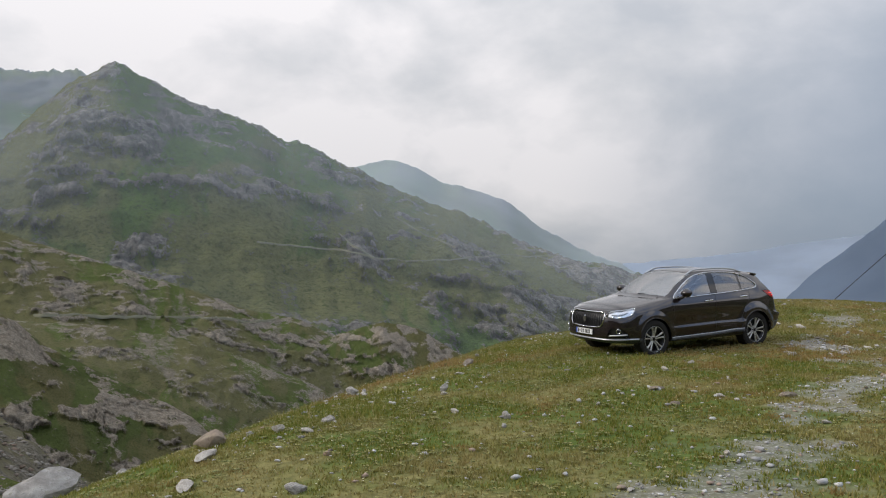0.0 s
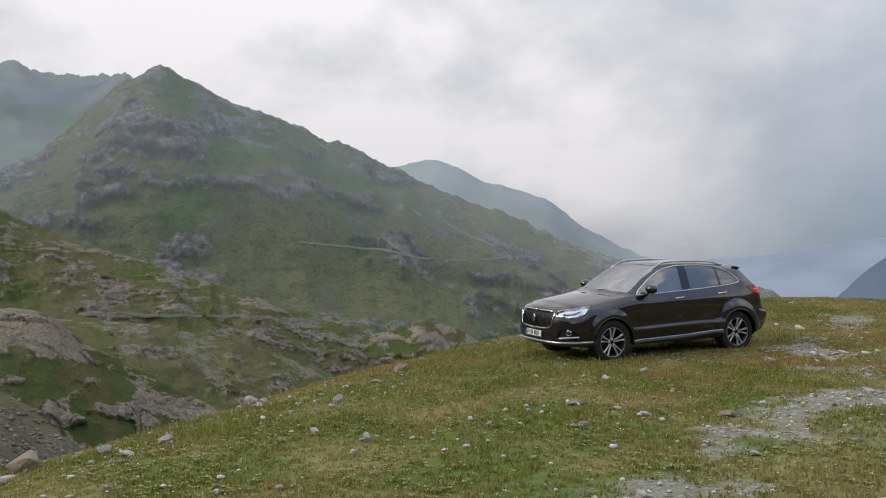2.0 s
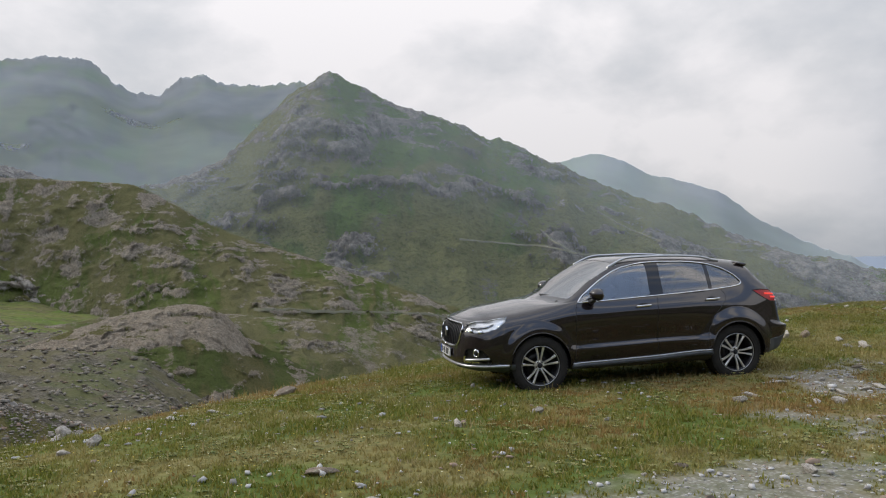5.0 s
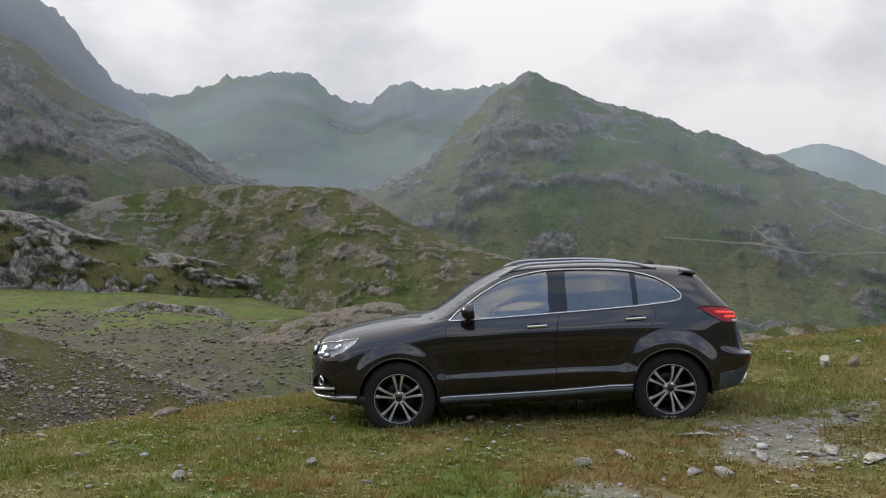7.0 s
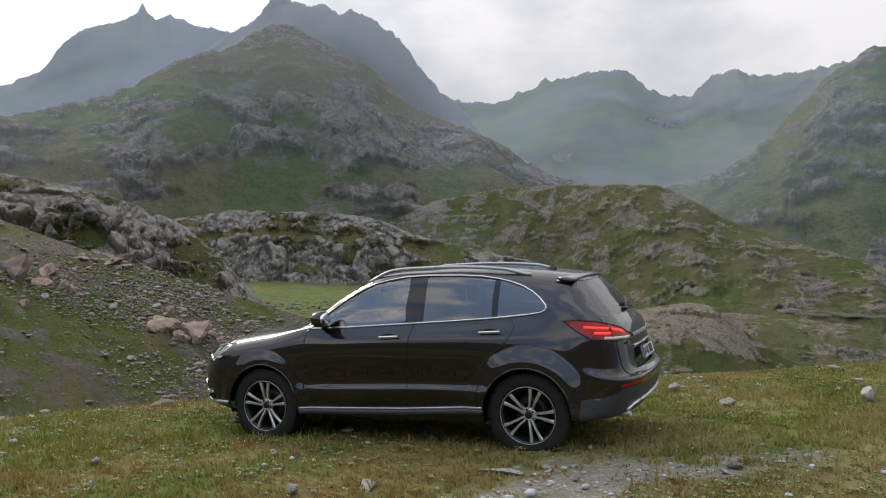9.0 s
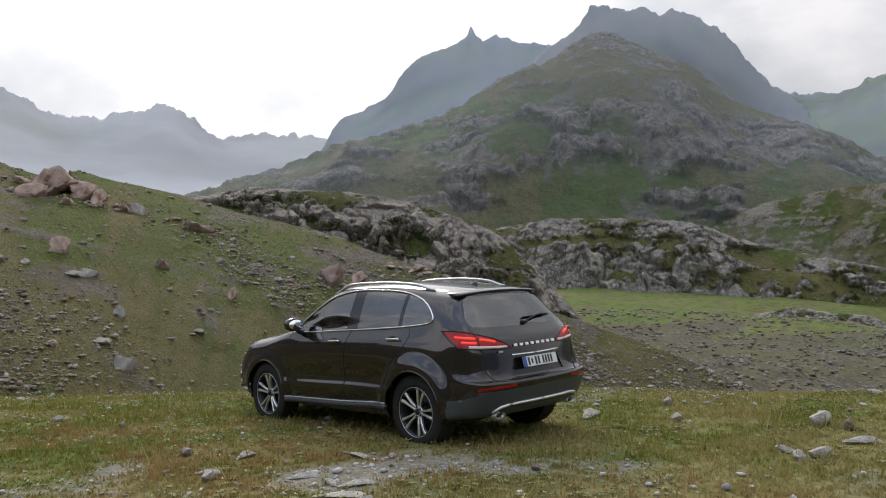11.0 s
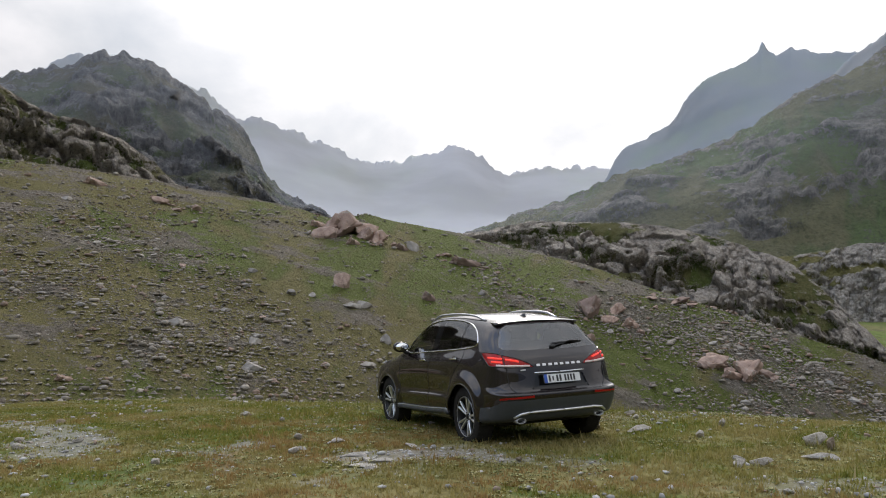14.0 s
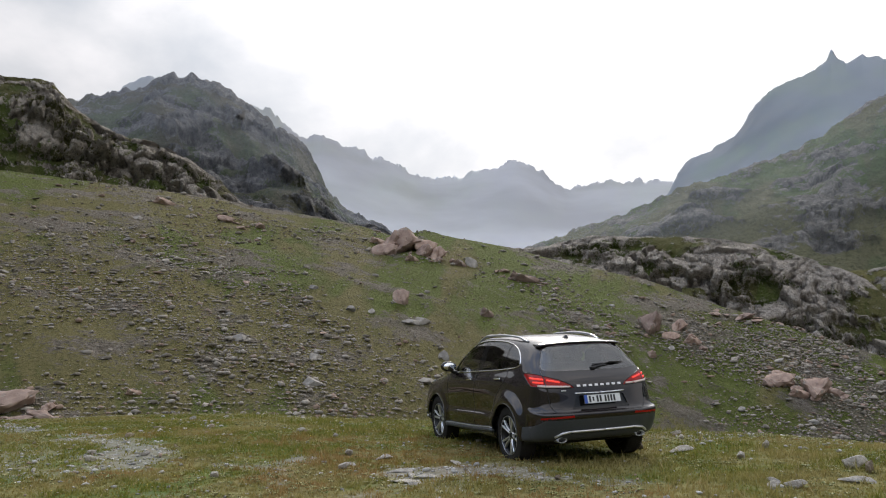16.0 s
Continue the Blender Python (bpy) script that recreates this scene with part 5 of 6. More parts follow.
    part("intake_blade", skin_line([(1.95 * .2, .462), (2.6 * .2, .478), (3.2 * .2, .49)], by_station, 2.6, 2, side, .016, -.004), M_ALLOY, vent)
    # tail light detail
    part("light_strip", skin_line([(13.05 * .2, 1.022), (13.6 * .2, 1.013), (14.2 * .2, 1.005), (14.8 * .2, 1.0)], by_station, 13.8, 5, side, .015, -.004), plain("pale_lens", (.75, .62, .58), .15) if side < 0 else bpy.data.materials["pale_lens"], car, "pale reversing light strip")
    glow_mat = plain("bright_red_lens", (.85, .035, .025), .1, Emission_Color=(1.0, 0.06, 0.04, 1), Emission_Strength=0.55) if side < 0 else bpy.data.materials["bright_red_lens"]
    for line in ([(12.5 * .2, 1.118), (13.0 * .2, 1.108), (13.42 * .2, 1.10)], [(12.75 * .2, 1.068), (13.1 * .2, 1.062), (13.42 * .2, 1.058)], [(13.6 * .2, 1.092), (14.0 * .2, 1.075), (14.3 * .2, 1.058)]):
        part("light_segment", skin_line(line, by_station, 13.4, 5, side, .013, -.002), glow_mat, car, "bright red tail light segment")
    part("light_rim", skin_line([(11.97 * .2, 1.175), (12.12 * .2, 1.13), (12.35 * .2, 1.07), (12.62 * .2, 1.015), (13.5 * .2, .995), (14.5 * .2, .985), (14.97 * .2, .985), (14.8 * .2, 1.03), (14.3 * .2, 1.09), (13.7 * .2, 1.13), (13.0 * .2, 1.165), (12.4 * .2, 1.178)], by_station, 13.4, 5, side, .0075, .0, True), M_GLOSSBLACK, car)
    part("light_seam", skin_line([(13.55 * .2, .995), (13.5 * .2, 1.06), (13.45 * .2, 1.145)], by_station, 13.5, 5, side, .004, .001), M_BLACK, car)
    # exhaust
    v, f = lathe([(.036, 0), (.048, 0), (.048, .12), (.036, .12)], 24)
    v = [(2.085 + p[1], side * .56 + p[0] * 1.45, .352 + p[2] * .75) for p in v]
    part("exhaust_tip", (v, f), M_SATIN, car)
    # flat black disc stands in for the shade inside the pipe
    part("exhaust_dark_disc", ([(2.155, side * .56 + .036 * 1.45 * math.cos(a), .352 + .036 * .75 * math.sin(a)) for a in np.linspace(0, 2 * math.pi, 24, endpoint=False)], [tuple(range(24))]), M_BLACK, car)
    part("exhaust_pipe", tube([(1.6, side * .5, .34), (2.14, side * .56, .352)], .036), M_BLACK, car)

# front bits: grille frame and slats, badge, plate, lip
frame_line = [(-.01, .905), (.25, .905), (1.56 * .2, .888), (1.62 * .2, .85), (1.45 * .2, .68), (1.28 * .2, .632), (1.0 * .2, .615), (-.01, .605)]
for side in (-1, 1):
    part("grille_frame", skin_line([(max(a, 0), b) for a, b in frame_line][0:], by_station, 1, 4, side, .0125, .004), M_CHROME, grille)
    for k in range(7):
        uu = 0.1 + k * 0.2
        low = 0.625 + max(0, uu - 0.9) * 0.10
        part("slat", skin_line([(uu * .2, low), (uu * .2, .75), (uu * .2, .898)], by_station, 1, 4, side, .0095, -.014), M_GUNMETAL, grille)
    lipline = [(0, .385), (.36, .385), (.6, .395), (.82, .40)]
    part("lip_strip", skin_line(lipline, by_station, 2, 1.6, side, .019, .004, flat=1.0), M_SATIN, car, "satin silver bumper lip")
    strip = [(16 * .2, .455), (14.7 * .2, .457), (14.2 * .2, .44), (13.85 * .2, .395)]
    part("bumper_strip", skin_line(strip, by_station, 14.8, 2, side, .0155, .008), M_ALLOY, car, "silver strip on the rear bumper")
    part("hatch_gap", skin_line([(13.28 * .2, .60), (13.55 * .2, .50), (13.7 * .2, .42), (14.2 * .2, .335), (16 * .2, .325)], by_lines, 14, 4.5, side, .0035, .0008), M_BLACK, hatch)
badge = bmesh.new()
pts = [(0, .065), (-.042, .02), (-.03, -.05), (0, -.075), (.03, -.05), (.042, .02)]
rows = [[badge.verts.new((-2.365 - dx, y, .765 + z)) for y, z in pts] for dx in (0, .02)]
badge.faces.new(rows[1])
for k in range(6):
    badge.faces.new((rows[0][k], rows[0][(k + 1) % 6], rows[1][(k + 1) % 6], rows[1][k]))
part("badge", badge, M_CHROME, grille, "plain diamond-shaped badge", False)


def number_plate(x, z, tilt, owner):
    """A European plate, its characters left as plain bars."""
    sign = 1 if x > 0 else -1
    base = Matrix.Translation((x, 0, z)) @ Matrix.Rotation(radians(tilt), 4, "Y")
    bm = block((.012, .52, .112), (0, 0, 0), .004)
    bmesh.ops.transform(bm, matrix=base, verts=bm.verts)
    plate = part("number_plate", bm, M_PLATE, owner, "white number plate with a blue end band", False)

    def add(name, y, w, h, mat):
        b = block((.003, w, h), (sign * .0075, y, 0))
        bmesh.ops.transform(b, matrix=base, verts=b.verts)
        part(name, b, mat, plate, "", False)
    flip = -sign
    add("country_band", flip * .236, .042, .104, M_BLUE)
    for k, w in enumerate((.036, .03, .036, .036, .034, .034, .034, .034)):
        y = .18 - (0, .048, .108, .152, .222, .264, .306, .348)[k]
        add("character_bar", flip * y, w * .72, .078 if k != 1 else .05, M_INK)
    for w, h, y, zz in ((.524, .006, 0, .055), (.524, .006, 0, -.055), (.006, .112, .26, 0), (.006, .112, -.26, 0)):
        b = block((.004, w, h), (sign * .007, y, zz))
        bmesh.ops.transform(b, matrix=base, verts=b.verts)
        part("plate_edge", b, M_INK, plate, "", False)
    return plate


number_plate(-2.392, .515, 4, car)
number_plate(2.278, .835, -14, hatch)
part("chrome_strip", skin_line([(14.95 * .2, .912), (16 * .2, .906)], by_station, 15.4, 4.3, -1, .010, .008), M_CHROME, hatch)
part("chrome_strip", skin_line([(14.95 * .2, .912), (16 * .2, .906)], by_station, 15.4, 4.3, 1, .010, .008), M_CHROME, hatch)
for k in range(8):
    y = (k - 3.5) * .083
    p = on_skin(np.array([16 - abs(y) / .35]), np.array([5.02 - .2]), -1, .004)[0]
    part("letter_block", block((.008, .05, .028), (p[0] + .002, y, 1.005), .002, Matrix.Rotation(radians(-14), 4, "Y")), M_ALLOY, hatch, "", False)
part("letter_block", block((.006, .08, .018), (2.205, -.50, .955), .002, Matrix.Rotation(radians(10), 4, "Z")), M_ALLOY, hatch, "", False)

# spoiler, wiper, aerial
bm = bmesh.new()
sections = []
for y in np.linspace(-.60, .60, 25):
    k = 1 - (abs(y) / .62) ** 4 * 0.35
    z0 = 1.562 - .03 * (y / .6) ** 2
    back = 1.762 + .035 * (1 - (y / .6) ** 2)
    ring = [(1.60, z0 + .012), (1.70, z0 + .006), (back - .01, z0 - .008), (back, z0 - .016), (back - .012, z0 - .028), (1.73, z0 - .045), (1.66, z0 - .03)]
    sections.append([bm.verts.new((x, y, z)) for x, z in ring])
for a, b in zip(sections, sections[1:]):
    for k in range(7):
        bm.faces.new((a[k], a[(k + 1) % 7], b[(k + 1) % 7], b[k]))
bm.faces.new(sections[0])
bm.faces.new(sections[-1][::-1])
bmesh.ops.recalc_face_normals(bm, faces=bm.faces)
part("roof_spoiler", bm, M_PAINT, hatch, "dark roof spoiler")
wiper = part("rear_wiper", tube([on_skin(np.array([16 - .05 / .35]), np.array([6.12]), 1, .012)[0] + np.array((0, -.06, 0)), on_skin(np.array([15.2]), np.array([6.45]), 1, .022)[0], on_skin(np.array([14.6]), np.array([6.5]), 1, .02)[0]], (.016, .011, .006)), M_BLACK, hatch)
part("wiper_blade", tube([on_skin(np.array([15.95]), np.array([6.42]), 1, .012)[0], on_skin(np.array([14.35]), np.array([6.5]), 1, .012)[0]], .007), M_BLACK, wiper)
part("wiper_motor", block((.05, .07, .035), (2.085, .0, 1.215), .012, None, 2), M_BLACK, wiper)
for y0, y1 in ((-.05, -.62), (.55, -.02)):
    part("front_wiper", tube([(-1.06 + .35 * (y0 / .9) ** 2, y0, 1.196), (-1.0 + .35 * (y1 / .9) ** 2, y1, 1.205)], .008), M_BLACK, car)
fin = bmesh.new()
prof = [(1.28, 0), (1.46, 0), (1.455, .03), (1.44, .055), (1.415, .058), (1.36, .03)]
a = [fin.verts.new((x, -.022 * (1 - z / .08), 1.592 - (x - 1.38) * .12 + z)) for x, z in prof]
b = [fin.verts.new((x, .022 * (1 - z / .08), 1.592 - (x - 1.38) * .12 + z)) for x, z in prof]
fin.faces.new(a)
fin.faces.new(b[::-1])
for k in range(6):
    fin.faces.new((a[k], b[k], b[(k + 1) % 6], a[(k + 1) % 6]))
bmesh.ops.recalc_face_normals(fin, faces=fin.faces)
part("aerial_fin", fin, M_BLACK, car)

# floor pan and cabin
part("underbody", block((3.6, 1.36, .16), (0.05, 0, .335), .04), M_BLACK, car)
part("dashboard", block((.42, 1.36, .30), (-.88, 0, 1.0), .07), M_CLOTH, car)
for y in (-.38, .38):
    seat = part("seat", block((.52, .50, .22), (.12, y, .62), .07), M_CLOTH, car)
    part("backrest", block((.18, .50, .66), (.42, y, .98), .07, Matrix.Rotation(radians(16), 4, "Y")), M_CLOTH, seat)
    part("headrest", block((.11, .27, .18), (.54, y, 1.38), .045, Matrix.Rotation(radians(10), 4, "Y")), M_CLOTH, seat)
bench = part("rear_bench", block((.5, 1.3, .22), (1.05, 0, .64), .07), M_CLOTH, car)
part("backrest", block((.18, 1.3, .62), (1.36, 0, .98), .07, Matrix.Rotation(radians(18), 4, "Y")), M_CLOTH, bench)
for y in (-.38, .38):
    part("headrest", block((.10, .26, .17), (1.47, y, 1.34), .045, Matrix.Rotation(radians(10), 4, "Y")), M_CLOTH, bench)
wheel_v, wheel_f = tube([(.19 * math.cos(a) * .42 - .42, .19 * math.sin(a) - .38, 1.06 + .19 * math.cos(a) * .9) for a in np.linspace(0, 2 * math.pi, 32, endpoint=False)], .016, True)
steer = part("steering_wheel", (wheel_v, wheel_f), M_BLACK, car)
part("steering_hub", block((.05, .15, .12), (-.43, -.38, 1.05), .03, Matrix.Rotation(radians(-25), 4, "Y")), M_BLACK, steer)
part("steering_spoke", block((.02, .36, .03), (-.42, -.38, 1.06), .008), M_BLACK, steer)
part("inner_mirror", block((.03, .22, .07), (-.42, 0, 1.47), .012), M_BLACK, car)
part("cabin_lining", block((1.75, 1.05, .03), (.75, 0, 1.545), .012, Matrix.Rotation(radians(2), 4, "Y")), M_CLOTH, car)


# wheels
def wheel(hx, hz, side):
    base = Matrix.Translation((hx, side * .80, hz)) @ (Matrix() if side < 0 else Matrix.Rotation(math.pi, 4, "Z"))
    hub = new("wheel")
    hub.parent, hub.matrix_local = car, base
    return hub


def build_wheel():
    """Outer face towards -y."""
    hub = wheel(*HUBS[0], -1)
    R = .370
    tyre = [(.255, -.105), (.268, -.120), (.300, -.126), (.335, -.120), (.357, -.108), (.366, -.09), (R, -.06), (R, .06), (.366, .09), (.350, .115), (.300, .122), (.255, .105)]
    lugs, faces = lathe(tyre, 64)
    for k in range(60):
        a = 2 * math.pi * k / 60
        for row, (y0, y1) in enumerate(((-.108, -.068), (-.055, -.012), (.012, .055), (.068, .108))):
            da = .030
            sh = (.02 if row % 2 else -.02) + .05 * (k % 2) * 0
            i = len(lugs)
            for r in (R - .01, R + .004):
                for y in (y0, y1):
                    for s in (-da, da):
                        lugs.append((r * math.cos(a + s + sh), y, r * math.sin(a + s + sh)))
            faces += [(i + 4, i + 5, i + 7, i + 6), (i, i + 1, i + 5, i + 4), (i + 2, i + 6, i + 7, i + 3), (i, i + 4, i + 6, i + 2), (i + 1, i + 3, i + 7, i + 5)]
    part("tyre", (lugs, faces), M_RUBBER, hub, "black rubber tyre with blocky tread", False)
    barrel = [(.252, -.112), (.240, -.112), (.226, -.085), (.212, .0), (.21, .09), (.252, .1)]
    rim = part("rim", lathe(barrel, 64), M_GUNMETAL, hub, "alloy rim with five pairs of silver spokes")
    part("rim_lip", lathe([(.254, -.114), (.247, -.116), (.244, -.108), (.252, -.106)], 64), M_SATIN, rim)
    part("rim_back", lathe([(.0, .02), (.215, .02), (.215, .03), (.0, .03)], 40, False), M_BLACK, rim)
    part("brake_disc", lathe([(.06, .0), (.165, .0), (.165, .02), (.06, .02)], 40), M_GUNMETAL, hub)
    part("hub_cap", lathe([(.0, -.094), (.028, -.094), (.034, -.088), (.034, -.06), (.0, -.06)], 28, False), M_GUNMETAL, rim)
    part("hub_face", lathe([(.03, -.086), (.062, -.078), (.070, -.06), (.03, -.05)], 30), M_ALLOY, rim)
    for k in range(5):
        for s in (-1, 1):
            a = math.radians(90 + 72 * k)
            bm = bmesh.new()
            rows = []
            for r, off, w, y in ((.045, .014, .021, -.080), (.12, .023, .022, -.098), (.19, .037, .028, -.106), (.246, .052, .038, -.110)):
                ring = []
                for dw, dy in ((-.5, .006), (-.32, 0), (.32, 0), (.5, .006), (.4, .032), (-.4, .032)):
                    t = s * off + dw * w
                    x, z = r * math.cos(a) - t * math.sin(a), r * math.sin(a) + t * math.cos(a)
                    ring.append(bm.verts.new((x, y + dy, z)))
                rows.append(ring)
            for p, q in zip(rows, rows[1:]):
                for m in range(6):
                    bm.faces.new((p[m], p[(m + 1) % 6], q[(m + 1) % 6], q[m]))
            bm.faces.new(rows[0])
            bm.faces.new(rows[-1][::-1])
            bmesh.ops.recalc_face_normals(bm, faces=bm.faces)
            part("spoke", bm, M_ALLOY, rim, "", False)
    for k in range(5):
        a = math.radians(54 + 72 * k)
        bm = bmesh.new()
        bmesh.ops.create_uvsphere(bm, u_segments=8, v_segments=6, radius=.011)
        bmesh.ops.transform(bm, matrix=Matrix.Translation((.05 * math.cos(a), -.083, .05 * math.sin(a))), verts=bm.verts)
        part("wheel_nut", bm, M_GUNMETAL, rim)
    return hub


first = build_wheel()
for hx, hz in HUBS:
    for side in (-1, 1):
        if (hx, side) != (HUBS[0][0], -1):
            m = Matrix.Translation((hx, side * .80, hz)) @ (Matrix() if side < 0 else Matrix.Rotation(math.pi, 4, "Z")) @ Matrix.Rotation(radians(31 * (hx > 0) + 12 * side), 4, "Y")
            copy_thing(first, m)


# ---- stones, boulders and growth ----
from mathutils.bvhtree import BVHTree


def stone_mesh(name, seed, detail, flat=1.0, cuts=15):
    """An angular stone about 1 m across: a ball cut by random planes and roughened."""
    rng = np.random.default_rng(seed)
    bm = bmesh.new()
    bmesh.ops.create_icosphere(bm, subdivisions=detail, radius=0.5)
    v = np.array([w.co for w in bm.verts])
    for _ in range(cuts):
        n = rng.normal(size=3)
        n /= np.linalg.norm(n)
        h = rng.uniform(0.20, 0.40)
        over = np.maximum(v @ n - h, 0)
        v -= over[:, None] * n * 0.93
    v += fbm(v * 3.1 + seed, 3, 0.5, seed)[:, None] * v * 0.15
    if detail > 3:      # cracks and ledges of a large boulder
        for k, depth in ((2.2, 0.12), (5.0, 0.06)):
            d1, d2, val = cellular(v * k * np.array((1, 1, 0.7)) + seed, seed)
            v *= (1 + depth * (val - 0.5) - depth * 0.7 * (1 - ease(d2 - d1, 0, 0.14)))[:, None]
    v *= np.array((1.15, 0.9, flat))
    for w, p in zip(bm.verts, v):
        w.co = p
    me = bpy.data.meshes.new(name)
    bm.to_mesh(me)
    bm.free()
    me.polygons.foreach_set("use_smooth", np.ones(len(me.polygons), bool))
    me.set_sharp_from_angle(angle=radians(32))
    return me


def rock_material(name, dark, light, lichen, size):
    m = Mat(name, 0.9)
    g = m.noise(2.2 / size, 6, 0.65)
    c = m.mix(m.step(g, 0.3, 0.7), dark, light)
    c = m.mix(m.step(m.noise(9 / size, 5, 0.7), 0.5, 0.7, 0, 0.7), c, tuple(v * 0.7 for v in dark))
    c = m.mix(m.step(m.noise(4 / size, 4, 0.6), 0.58, 0.68, 0, 0.8), c, lichen)
    tint = m.mix(m.random(), (0.8, 0.8, 0.8), (1.2, 1.17, 1.12))
    mul = m.t.nodes.new("ShaderNodeMix")
    mul.data_type, mul.blend_type = "RGBA", "MULTIPLY"
    mul.inputs["Factor"].default_value = 1.0
    m.feed(c, mul.inputs["A"])
    m.feed(tint, mul.inputs["B"])
    m.colour(mul.outputs["Result"])
    m.bump(m.math("ADD", g, m.math("MULTIPLY", m.noise(14 / size, 4, 0.7), 0.4)), 0.12 * size, 0.7)
    return m.m


M_STONE = rock_material("grey_stone", (0.29, 0.27, 0.24), (0.54, 0.51, 0.465), (0.33, 0.31, 0.25), 0.35)
M_RUST = rock_material("rust_rock", (0.25, 0.18, 0.15), (0.43, 0.33, 0.275), (0.34, 0.32, 0.285), 0.6)
M_BROWN = rock_material("brown_stone", (0.20, 0.165, 0.13), (0.36, 0.30, 0.24), (0.28, 0.27, 0.2), 1.0)
GREY = [stone_mesh("grey_stone_%d" % k, 10 + k, 3, (0.75, 0.6, 0.9, 0.35, 0.5)[k]) for k in range(5)]
RUST = [stone_mesh("rust_stone_%d" % k, 30 + k, 4, (0.9, 0.75, 1.0)[k], 14) for k in range(3)]
BROWN = [stone_mesh("brown_stone_%d" % k, 50 + k, 3, (0.5, 0.3)[k]) for k in range(2)]
M_BOULDER = rock_material("hill_rock", (0.21, 0.195, 0.175), (0.42, 0.40, 0.37), (0.27, 0.26, 0.2), 1.0)
SLOPE = [stone_mesh("slope_stone_%d" % k, 70 + k, 3, (0.75, 0.6, 0.9, 0.45)[k]) for k in range(4)]
for group, mat in ((GREY, M_STONE), (RUST, M_RUST), (BROWN, M_BROWN), (SLOPE, M_BOULDER)):
    for me in group:
        me.materials.append(mat)
rng = np.random.default_rng(4)


def lay(name, me, x, y, z, size, turn, text, category, group):
    ob = new(name, me)
    ob.matrix_world = Matrix.Translation((x, y, z)) @ Matrix.Rotation(turn, 4, "Z") @ Matrix.Rotation(rng.uniform(-.2, .2), 4, "X") @ Matrix.Diagonal((size[0], size[1], size[2], 1))
    return tagged(ob, text, category, group)


# stones on the meadow that stand out: x, y, width, depth, height, kind (0 grey, 1 flat grey, 2 brown, 3 flat brown)
MEADOW = (
    (-12.2, -2.2, 1.0, 0.75, 0.6, 0), (-12.6, -3.0, 0.8, 0.6, 0.35, 0), (-10.2, -2.3, 0.5, 0.35, 0.3, 2), (-10.4, -3.2, 0.65, 0.3, 0.16, 1),
    (-9.4, -2.7, 0.20, 0.15, 0.15, 0), (-9.2, -3.3, 0.2, 0.16, 0.13, 0), (-8.8, -2.9, 0.22, 0.2, 0.14, 0), (-7.2, 0.3, 0.27, 0.24, 0.19, 0),
    (-4.5, 1.0, 0.36, 0.25, 0.15, 2), (-5.9, -0.3, 0.2, 0.15, 0.12, 0), (-6.5, -1.8, 0.17, 0.15, 0.15, 0), (-10.1, -5.8, 0.25, 0.2, 0.12, 0),
    (-10.9, -4.6, 0.5, 0.3, 0.12, 1), (-6.7, -2.2, 0.16, 0.14, 0.12, 0))
MEADOW_MORE = (
    (-7.2, -0.2, 0.2, 0.18, 0.15, 0), (-4.4, -4.3, 0.34, 0.2, 0.07, 3), (-4.1, -5.2, 0.16, 0.13, 0.1, 0), (-7.0, -4.5, 0.17, 0.14, 0.11, 0),
    (-3.4, -5.7, 0.34, 0.2, 0.09, 3), (-4.9, -5.2, 0.3, 0.2, 0.06, 3), (-5.4, -0.3, 0.2, 0.12, 0.08, 1), (-2.0, -2.5, 0.15, 0.12, 0.09, 0),
    (0.2, -2.8, 0.17, 0.14, 0.11, 0), (0.6, -2.4, 0.25, 0.18, 0.08, 1), (1.2, -3.1, 0.18, 0.15, 0.1, 0), (2.1, -2.5, 0.22, 0.15, 0.07, 1),
    (1.4, -1.7, 0.35, 0.2, 0.06, 1), (2.8, 1.6, 0.24, 0.18, 0.12, 0))
MEADOW_BACK = (
    (1.75, 1.5, 0.55, 0.28, 0.1, 1), (2.1, 2.6, 0.2, 0.16, 0.15, 0), (4.2, 2.0, 0.3, 0.22, 0.2, 0), (4.6, 0.5, 0.2, 0.16, 0.1, 0),
    (4.4, 0.7, 0.22, 0.15, 0.12, 0), (2.3, -2.4, 0.3, 0.2, 0.07, 1), (1.7, -2.5, 0.28, 0.18, 0.06, 1), (1.0, -3.0, 0.22, 0.15, 0.07, 1),
    (1.25, 1.15, 0.2, 0.18, 0.14, 2), (2.5, -2.7, 0.4, 0.25, 0.06, 1), (4.8, 1.4, 0.34, 0.2, 0.1, 1), (4.7, 0.7, 0.25, 0.2, 0.12, 0), (4.5, 1.9, 0.18, 0.16, 0.18, 2))
KIND = {0: (GREY[:3], "rounded pale grey stone in the grass"), 1: (GREY[3:4], "flat pale grey stone sunk in the turf"), 2: (BROWN[:1], "brown weathered stone in the grass"), 3: (BROWN[1:], "flat rust-brown stone lying in the turf")}
for x, y, w, d, h, k in MEADOW + MEADOW_MORE + MEADOW_BACK:
    meshes, text = KIND[k]
    flat = (0.75, 0.35, 0.5, 0.3)[k]
    z = float(land(np.array([x]), np.array([y]))[0])
    lay("stone", meshes[int(rng.integers(len(meshes)))], x, y, z + h * 0.28, (w, d, h / flat), rng.uniform(0, 6.3), text, "stone", "stones on the meadow")
count = 0
